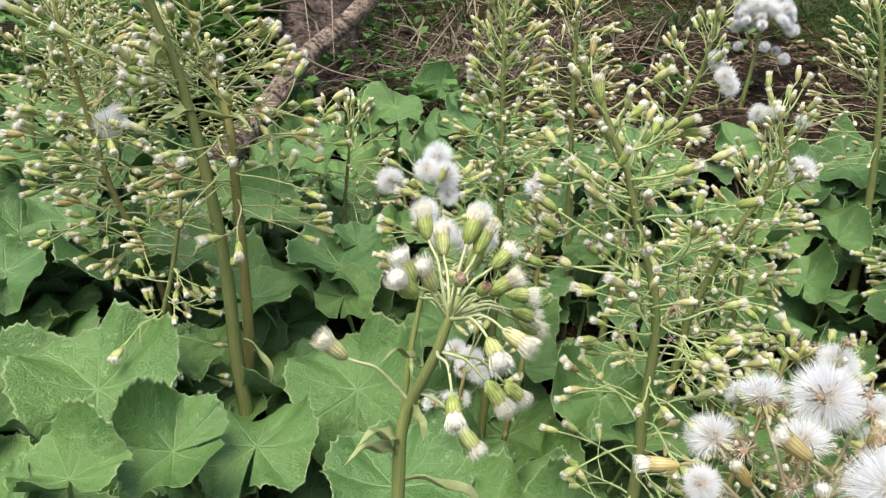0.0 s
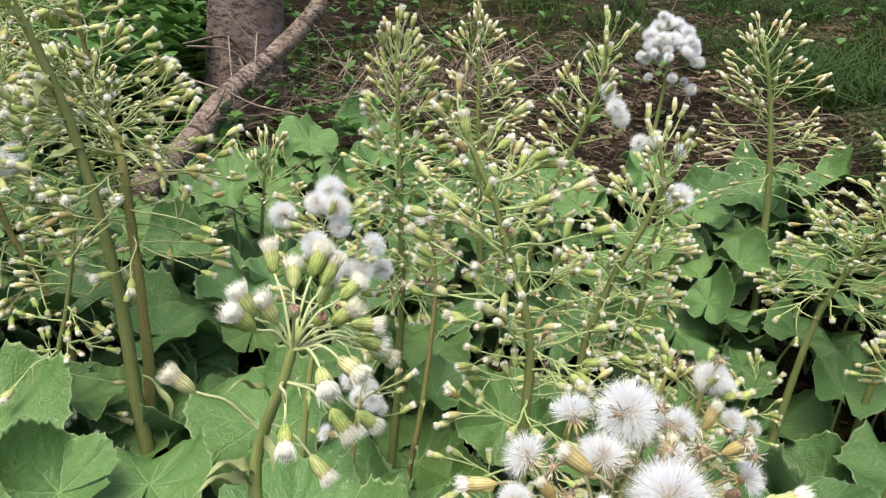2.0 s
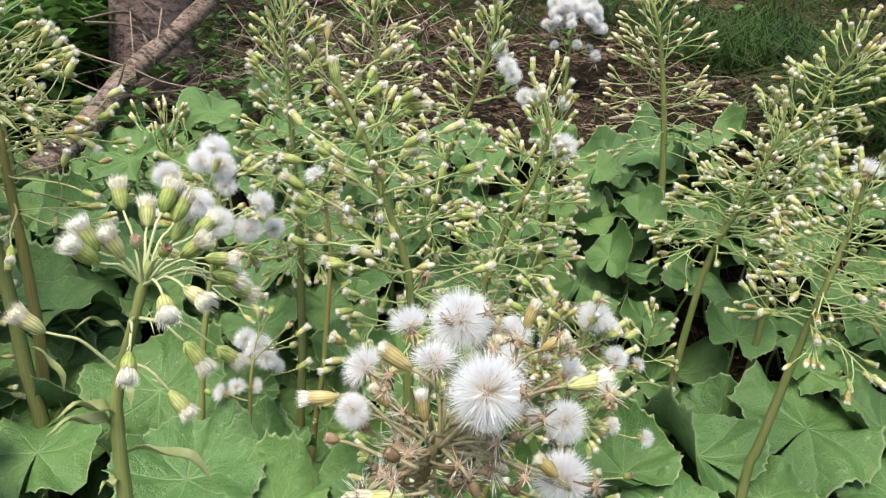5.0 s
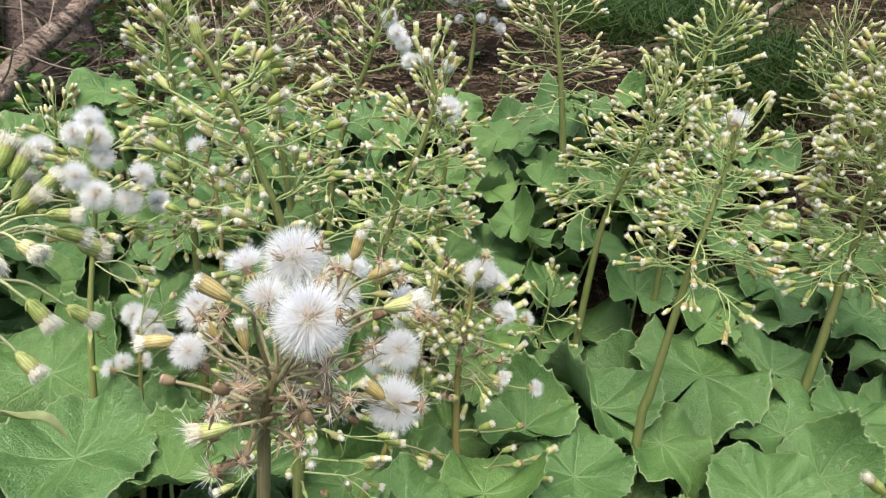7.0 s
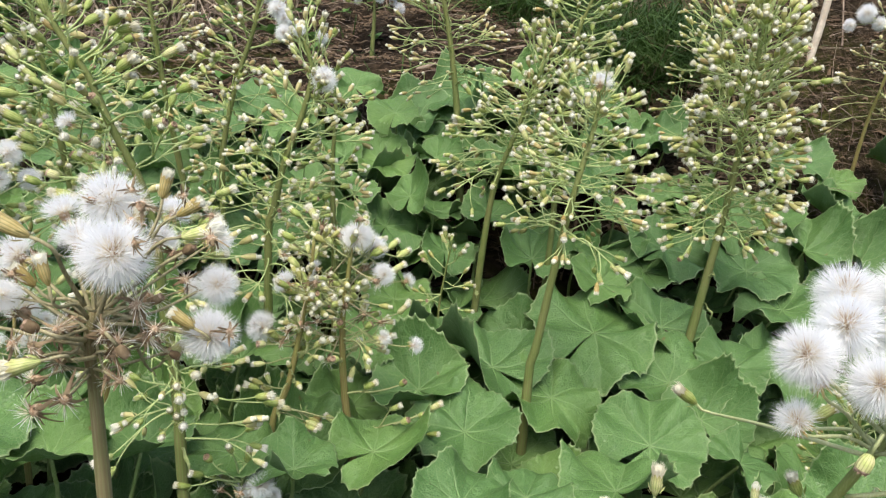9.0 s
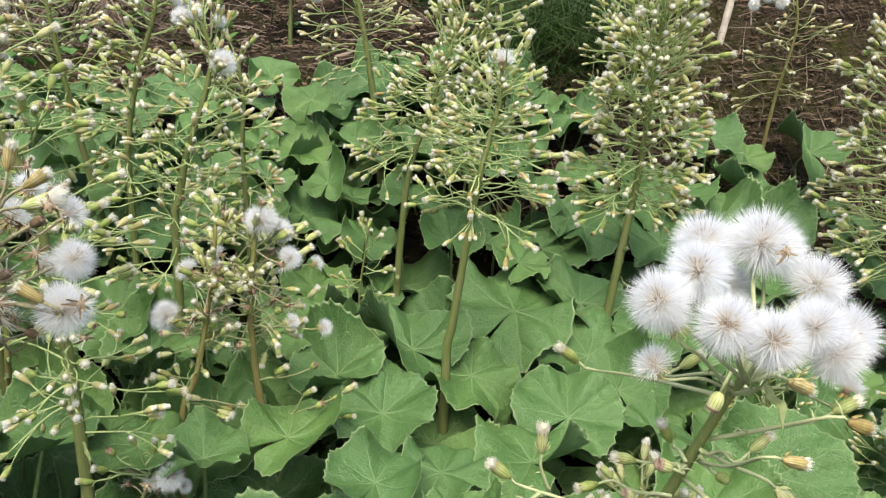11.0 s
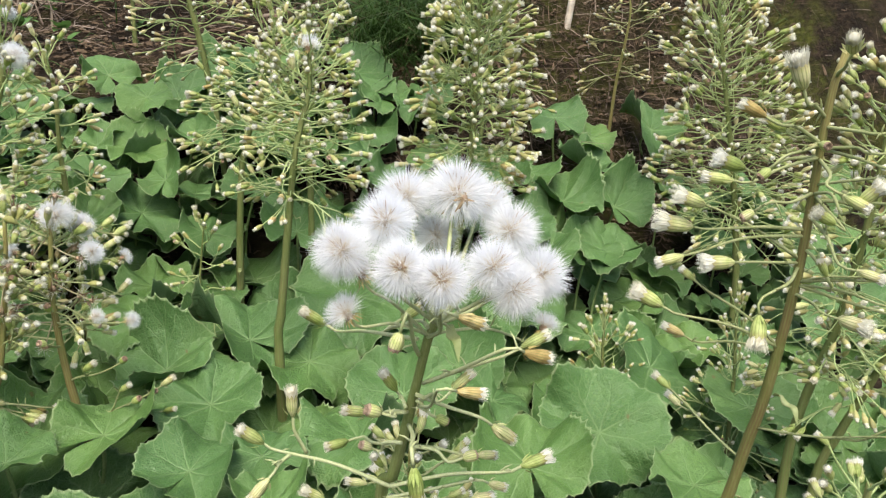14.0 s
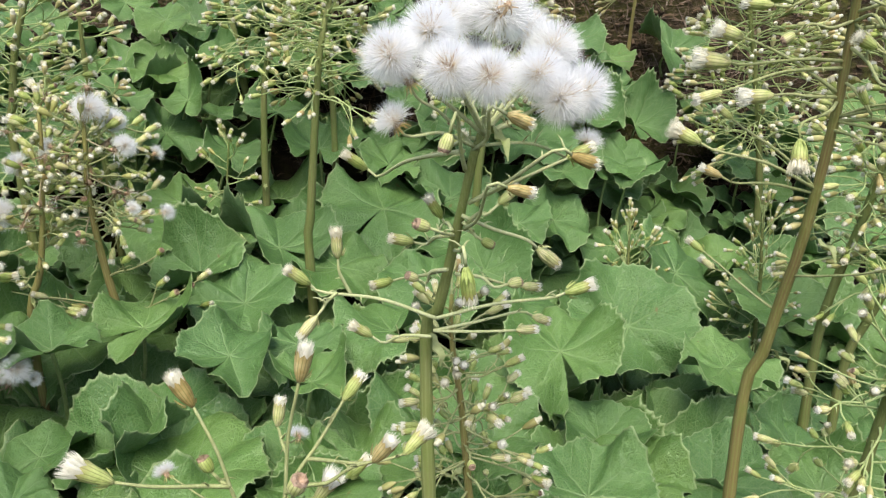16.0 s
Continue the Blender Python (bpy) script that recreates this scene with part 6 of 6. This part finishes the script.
# what sets single plants apart
for pl, words in (
    (hero, "pale green stem crowned by a dome of white downy puffs"),
    (close_puffs, "brownish ribbed stem with white puffs and withered bracts"),
    (close_green, "pale woolly stem with fat yellow-green nodding seed heads"),
    (puff_plant, "slender green stem with a loose cluster of small white puffs"),
    (distant_puffs, "green stem on the bank with a dense dome of white puffs"),
    (cluster_left, "olive-brown stem with mixed white puffs and spent brown heads"),
    (bottom_puffs, "low green stem with few white puffs among the leaves"),
    (front_right, "reddish-brown ribbed stem with long sparse side stalks"),
    (tall_left, "thick leaning green ribbed stem with narrow scale leaves"),
    (dense_right, "tall green stem with a dense conical panicle of buds"),
    (back_right, "tall green stem with a broad pale panicle of buds"),
    (puff_top, "green stem with a wide panicle and one white puff"),
    (young_low, "short young green stem with a small tight panicle"),
    (young_right, "short young green stem with a small tight panicle"),
    (bend_mid, "bent green stem with large white-tipped seed heads"),
):
    tagged(pl["root"], words, "plant", "butterbur seed stems")
# the dome of small puffs far off
dome = random.Random(91)
for k in range(26):
    a, r = dome.uniform(0, 6.28), 0.056 * math.sqrt(dome.random())
    head(distant_puffs, "puff", (0.524 + r * math.cos(a), 1.565 + r * math.sin(a), 0.952 - 7.0 * r * r + dome.uniform(-0.010, 0.020)), dome.uniform(0.65, 0.85))
# dry brown remains caught among the open puffs
caught = random.Random(17)
for ob in [o for o in close_puffs["root"].children if o.name.startswith("flower_head") and o.children]:
    if caught.random() < 0.85:
        p = ob.matrix_basis.translation + Vector((caught.uniform(-0.016, 0.016), caught.uniform(-0.016, -0.006), caught.uniform(-0.004, 0.014)))
        d = Vector((caught.gauss(0, 1), caught.gauss(-0.5, 1), caught.gauss(0.6, 0.6))).normalized()
        part("flower_head", caught.choice(STARS), close_puffs["root"], Matrix.Translation(p) @ facing(d, caught.uniform(0, 6.28)) @ Matrix.Scale(caught.uniform(0.6, 0.95), 4), "withered brown seed head with curled bracts")
# a puff turned over, with its brown core outwards
part("flower_head", STARS[0], hero["root"], Matrix.Translation(Vector((0.592, 0.258, 0.713)) - hero["base"]) @ facing(Vector((0.1, -0.8, 0.6)), 0.4) @ Matrix.Scale(0.75, 4), "withered brown core of an overturned puff")
# withered remains among the heads
withered(close_puffs, 24, 0.040, 1, 0.90)
withered(cluster_left, 14, 0.045, 2, 0.72)
withered(brown_behind, 6, 0.030, 3, 0.7)
withered(bottom_puffs, 4, 0.03, 4, 0.7)
withered(brown_mid, 6, 0.035, 6, 0.8)
withered(bend_mid, 5, 0.045, 7, 0.45)
panicle(puff_plant, 7, 0.72, 0.045, seed=61, size=1.1, small=False)
panicle(cluster_left, 12, 0.70, 0.048, seed=62, size=1.05, up=14)
# stems further off, on the left
far_rnd = random.Random(404)
for x, y, tall in ((-0.52, 1.24, 0.36), (-0.66, 1.32, 0.42), (-0.80, 1.22, 0.36), (-0.60, 1.48, 0.40), (-0.92, 1.42, 0.44), (-0.44, 1.36, 0.30), (-0.74, 1.56, 0.42), (-1.05, 1.30, 0.40)):
    z = ground_z(x, y)
    pl = plant([(x, y, z), (x - 0.01, y, z + tall * 0.5), (x + far_rnd.uniform(-0.05, 0.03), y - 0.01, z + tall)], 0.0034, "green")
    panicle(pl, 34, 0.42, 0.085, seed=far_rnd.randrange(999), up=30)

# ---- the bank behind: trunk, fallen branch, sticks, brushwood, litter, grass ----


def ground_point(x, y, up=0.0):
    return Vector((x, y, ground_z(x, y) + up))


def tree_trunk(x, y, radius, height):
    rnd = random.Random(5)
    base = ground_point(x, y, -0.05)
    root = thing("tree_trunk", base, "grey-brown scaly trunk of a conifer on the bank", "tree")
    sides, rings, verts, faces = 48, 60, [], []
    for j in range(rings):
        z = height * (j / (rings - 1)) ** 1.6
        for k in range(sides):
            a = 2 * math.pi * k / sides
            flare = 1 + 0.55 * math.exp(-z / 0.07) * (1 + 0.5 * math.sin(3 * a + 1.0))
            bump = 1 + 0.05 * noise.noise((3 * math.cos(a), 3 * math.sin(a), z * 9)) + 0.03 * noise.noise((9 * math.cos(a), 9 * math.sin(a), z * 30))
            r = radius * flare * bump * (1 - 0.06 * z)
            verts.append((r * math.cos(a) - 0.05 * z, r * math.sin(a) + 0.02 * z, z))
    for j in range(rings - 1):
        for k in range(sides):
            a, b = j * sides + k, j * sides + (k + 1) % sides
            faces.append((a, b, b + sides, a + sides))
    part("trunk", data_of("trunk", verts, faces, BARK), root)
    for k in range(7):
        a, z = rnd.uniform(3.4, 6.0), rnd.uniform(0.12, 0.5)
        p = Vector((radius * 0.95 * math.cos(a), radius * 0.95 * math.sin(a), z))
        d = Vector((math.cos(a) + rnd.uniform(-0.6, 0.6), math.sin(a), rnd.uniform(-0.3, 0.5))).normalized()
        pts = spline([p, p + d * 0.09, p + d * 0.2 + Vector((rnd.uniform(-0.04, 0.04), 0, rnd.uniform(-0.06, 0.03)))], 8)
        v, f = tube(pts, [0.004 - 0.0003 * i for i in range(8)], 6)
        part("dead_twig", data_of("dead_twig", v, f, TWIG), root)


def stick(name, pts, r0, r1, mat, label, knots=0, seed=1):
    rnd = random.Random(seed)
    base = Vector(pts[0])
    root = thing(name, base, label, "branch")
    steps = 150
    line = spline([Vector(p) - base for p in pts], steps)
    rings = {i for i in range(3, steps - 3) if rnd.random() < 0.16}
    radii = [(r0 + (r1 - r0) * i / (steps - 1)) * (1 + 0.08 * noise.noise((i * 0.12, seed, 0)) + 0.03 * noise.noise((i * 0.7, seed, 3)) - (0.05 if i in rings else 0)) for i in range(steps)]
    v, f = tube(line, radii, 18, 0.02)
    me = data_of("wood", v, f, mat)
    ring = [(1.0 if i in rings and noise.noise((i * 3.1, k * 0.5, seed)) > -0.25 else 0.0) for i in range(steps) for k in range(18)]
    me.attributes.new("ring", "FLOAT", "POINT").data.foreach_set("value", ring)
    part("wood", me, root)
    for k in range(knots):
        i = rnd.randrange(12, steps - 12)
        d = Vector((rnd.gauss(0, 1), rnd.gauss(-0.6, 1), rnd.gauss(0.2, 1))).normalized()
        ln = rnd.choice((0.008, 0.012, 0.03, 0.14, 0.2))
        a = line[i] + d * radii[i] * 0.8
        b = a + d * ln
        pts2 = spline([a, a.lerp(b, 0.5) + Vector((0, 0, -0.1 * ln)), b + Vector((rnd.uniform(-0.1, 0.1) * ln, 0, -0.1 * ln))], 7)
        v, f = tube(pts2, [radii[i] * 0.22 * (1 - 0.10 * j) * (0.5 if ln > 0.05 else 1) for j in range(7)], 7)
        part("side_twig", data_of("side_twig", v, f, TWIG), root)
    return root


tree_trunk(-0.374, 1.899, 0.088, 3.5)
stick("fallen_branch", [(-0.395, 1.341, 0.596), (-0.386, 1.428, 0.631), (-0.371, 1.528, 0.677), (-0.351, 1.664, 0.756), (-0.287, 1.726, 0.832), (-0.227, 1.764, 0.908), (-0.179, 1.777, 0.979), (-0.119, 1.793, 1.062)], 0.026, 0.017, BRANCH, "fallen conifer branch with scarred brown bark leaning on the trunk", 22, 3)
stick("dead_stick", [(-0.494, 1.604, 0.835), (-0.439, 1.620, 0.791), (-0.350, 1.645, 0.766), (-0.290, 1.663, 0.743), (-0.212, 1.685, 0.732)], 0.0024, 0.0014, OLD_WOOD, "thin pale dead stick across the branch", 2, 4)
stick("dead_stick", [(0.634, 1.532, 0.795), (0.761, 1.550, 0.829), (0.892, 1.558, 0.859), (1.028, 1.575, 0.895), (1.109, 1.587, 0.916)], 0.006, 0.005, TWIG, "long brown dead stick lying on the bank", 3, 5)
stick("dead_stick", [(0.596, 1.474, 0.760), (0.701, 1.486, 0.789), (0.813, 1.483, 0.811), (0.914, 1.479, 0.830), (1.025, 1.498, 0.861)], 0.0045, 0.0035, OLD_WOOD, "thin pale stick lying on the bank", 2, 6)
stick("upright_stick", [(1.362, 1.381, 0.634), (1.373, 1.374, 0.708), (1.386, 1.366, 0.793), (1.397, 1.359, 0.875), (1.402, 1.355, 0.932)], 0.0085, 0.007, PALE_WOOD, "bleached broken stick standing on the bank", 2, 7)
stick("dead_stick", [(0.903, 1.443, 0.803), (0.976, 1.445, 0.822), (1.071, 1.460, 0.852), (1.124, 1.463, 0.863)], 0.004, 0.003, OLD_WOOD, "thin pale stick lying on the bank", 1, 8)
stick("dead_stick", [(1.126, 1.585, 0.919), (1.210, 1.653, 0.960), (1.299, 1.707, 0.999), (1.371, 1.738, 1.025)], 0.009, 0.008, TWIG, "weathered brown stick on the bank", 2, 9)


def scatter_strips(name, mat, label, category, count, seed, where, length, width, lift, bend=0.2):
    """Many thin needles, bits of twig or blades in one object."""
    rnd = random.Random(seed)
    verts, faces = [], []
    for _ in range(count):
        spot = where(rnd)
        if spot is None:
            continue
        x, y = spot
        a, ln = rnd.uniform(0, 6.28), rnd.uniform(*length)
        el = rnd.uniform(*lift)
        d = Vector((math.cos(a) * math.cos(el), math.sin(a) * math.cos(el), math.sin(el)))
        p = ground_point(x, y, 0.002 + rnd.random() * 0.008)
        s = d.cross(Vector((0, 0, 1))).normalized() * rnd.uniform(*width)
        droop = Vector((rnd.uniform(-1, 1) * bend, rnd.uniform(-1, 1) * bend, -abs(math.sin(el)) * bend * 1.5)) * ln
        n = len(verts)
        q, e = p + d * ln * 0.55 + droop * 0.2, p + d * ln + droop
        if el < 0.3:
            for v in (q, e):
                v.z = max(v.z, ground_z(v.x, v.y) + 0.003)
        up = Vector((0, 0, 1)) * s.length * 0.8
        verts += [p - s, p + s, p + up, q - s * 0.8, q + s * 0.8, q + up, e]
        faces += [(n, n + 2, n + 5, n + 3), (n + 2, n + 1, n + 4, n + 5), (n + 3, n + 5, n + 6), (n + 5, n + 4, n + 6)]
    return tagged(new(name, data_of(name, verts, faces, mat)), label, category, kind="stuff")


def on_bank(rnd):
    x, y = rnd.gauss(0.55, 0.95), 1.15 + 2.6 * rnd.random() ** 1.5
    return (x, y)


def under_leaves(rnd):
    return rnd.uniform(-0.9, 1.9), rnd.uniform(0.2, 1.3)


def tufts(spots, spread):
    def pick(rnd):
        x, y = rnd.choice(spots)
        return x + rnd.gauss(0, spread), y + rnd.gauss(0, spread)

    return pick


scatter_strips("needle_litter", DRY, "dry brown conifer needles and grass bits on the bank", "litter", 22000, 1, on_bank, (0.012, 0.05), (0.0004, 0.0009), (-0.05, 0.25))
scatter_strips("dead_leaf_litter", LITTER, "curled brown dead leaves and bark chips on the bank", "litter", 3800, 21, on_bank, (0.008, 0.030), (0.002, 0.006), (-0.05, 0.7), 0.5)
scatter_strips("twig_litter", TWIG, "small dark dead twigs strewn over the bank", "litter", 2600, 2, on_bank, (0.02, 0.09), (0.0007, 0.0018), (-0.05, 0.5), 0.6)
scatter_strips("bark_chip_litter", LITTER, "crumbled brown bark and dead leaf bits covering the bank", "litter", 9000, 23, lambda r: (r.uniform(0.1, 1.9), 1.05 + 1.1 * r.random()), (0.006, 0.022), (0.0012, 0.004), (-0.05, 0.8), 0.5)
scatter_strips("straw_litter", DRY, "tangled dry stalks and needles below the bank", "litter", 6000, 24, lambda r: (r.uniform(0.95, 1.95), r.uniform(1.0, 1.7)), (0.02, 0.08), (0.0004, 0.0010), (-0.05, 0.6), 0.7)
scatter_strips("dead_stalks", TWIG, "thin bare dead stalks standing at the foot of the bank", "twigs", 60, 25, lambda r: (r.uniform(1.0, 1.8), r.uniform(1.12, 1.6)), (0.08, 0.26), (0.0008, 0.0018), (0.6, 1.5), 0.4)
scatter_strips("leaf_mould", TWIG, "dark dead stalks and twigs under the leaves", "litter", 900, 3, under_leaves, (0.02, 0.08), (0.0008, 0.002), (-0.05, 0.3))
scatter_strips("pale_twigs", OLD_WOOD, "long pale bare twigs tangled behind the fallen branch", "twigs", 46, 44, lambda r: (r.gauss(0.06, 0.22), r.gauss(1.92, 0.10)), (0.2, 0.6), (0.0012, 0.0028), (0.1, 1.3), 0.7)
scatter_strips("brushwood", TWIG, "tangle of thin bare dead twigs beside the trunk", "twigs", 300, 4, lambda r: (r.gauss(0.06, 0.20), r.gauss(1.86, 0.10)), (0.10, 0.40), (0.0009, 0.0022), (0.05, 1.4), 0.9)
spot_rnd = random.Random(31)
GRASS_SPOTS = [(spot_rnd.gauss(1.15, 0.30), spot_rnd.gauss(2.0, 0.24)) for _ in range(20)] + [(spot_rnd.gauss(1.55, 0.28), spot_rnd.gauss(2.15, 0.30)) for _ in range(18)] + [(spot_rnd.gauss(1.95, 0.25), spot_rnd.gauss(2.35, 0.30)) for _ in range(26)] + [(spot_rnd.uniform(0.3, 2.2), spot_rnd.uniform(1.6, 3.0)) for _ in range(22)]
GRASS_SPOTS = [(x, y) for x, y in GRASS_SPOTS if y > 1.62] + 3 * [(1.06, 1.4), (1.09, 1.4), (1.07, 1.4), (1.11, 1.4), (0.97, 1.6), (0.91, 1.63), (1.04, 1.69), (1.01, 1.76), (0.89, 1.73), (0.98, 1.4), (0.96, 1.4), (1.02, 1.4), (0.87, 1.64), (1.0, 1.7), (0.82, 1.71), (0.89, 1.72)]
scatter_strips("grass", GRASS, "arching tufts of fine green grass on the bank", "grass", 11000, 5, tufts(GRASS_SPOTS, 0.034), (0.06, 0.22), (0.0008, 0.0018), (0.45, 1.35), 0.6)
scatter_strips("dry_grass", DRY, "dry straw-coloured grass among the green tufts", "grass", 900, 15, tufts(GRASS_SPOTS, 0.05), (0.06, 0.20), (0.0006, 0.0012), (0.1, 1.2), 0.7)
scatter_strips("sparse_grass", GRASS, "sparse green grass blades on the bank", "grass", 1500, 6, lambda r: (r.uniform(-1.4, 2.4), 1.25 + 2.2 * r.random()), (0.03, 0.12), (0.0007, 0.0016), (0.5, 1.4), 0.5)


def weeds(name, label, count, seed, where, size):
    """Low herbs: small pointed leaves on short stalks, in one object."""
    rnd = random.Random(seed)
    verts, faces = [], []
    for _ in range(count):
        x, y = where(rnd)
        c = ground_point(x, y, rnd.uniform(0.01, 0.10) * (1.0 if size[1] < 0.06 else 2.5))
        for k in range(rnd.randint(3, 6)):
            a, el, ln = rnd.uniform(0, 6.28), rnd.uniform(0.0, 0.8), rnd.uniform(*size)
            d = Vector((math.cos(a) * math.cos(el), math.sin(a) * math.cos(el), math.sin(el)))
            s = d.cross(Vector((0, 0, 1))).normalized() * ln * 0.28
            n = len(verts)
            up = s.cross(d).normalized() * ln * 0.06
            verts += [c, c + d * ln * 0.35 - s + up, c + d * ln * 0.40, c + d * ln * 0.35 + s + up, c + d * ln * 0.7 - s * 0.7, c + d * ln * 0.7 + s * 0.7, c + d * ln - Vector((0, 0, ln * 0.15))]
            faces += [(n, n + 2, n + 1), (n, n + 3, n + 2), (n + 1, n + 2, n + 4), (n + 2, n + 3, n + 5), (n + 2, n + 6, n + 4), (n + 2, n + 5, n + 6)]
    tagged(new(name, data_of(name, verts, faces, WEED)), label, "herbs", kind="stuff")


weeds("tall_herbs", "leafy green herbs in the undergrowth beside the trunk", 900, 18, lambda r: (-0.48 - abs(r.gauss(0, 0.40)), 1.58 + abs(r.gauss(0.1, 0.50))), (0.03, 0.075))
weeds("low_herbs", "low green herbs growing round the trunk and on the bank", 900, 8, lambda r: (r.gauss(-0.55, 0.42), 1.5 + abs(r.gauss(0.3, 0.7))), (0.015, 0.045))
weeds("bank_herbs", "scattered small green herbs on the upper bank", 420, 9, lambda r: (r.gauss(1.1, 0.8), 1.6 + abs(r.gauss(0.2, 0.8))), (0.012, 0.04))
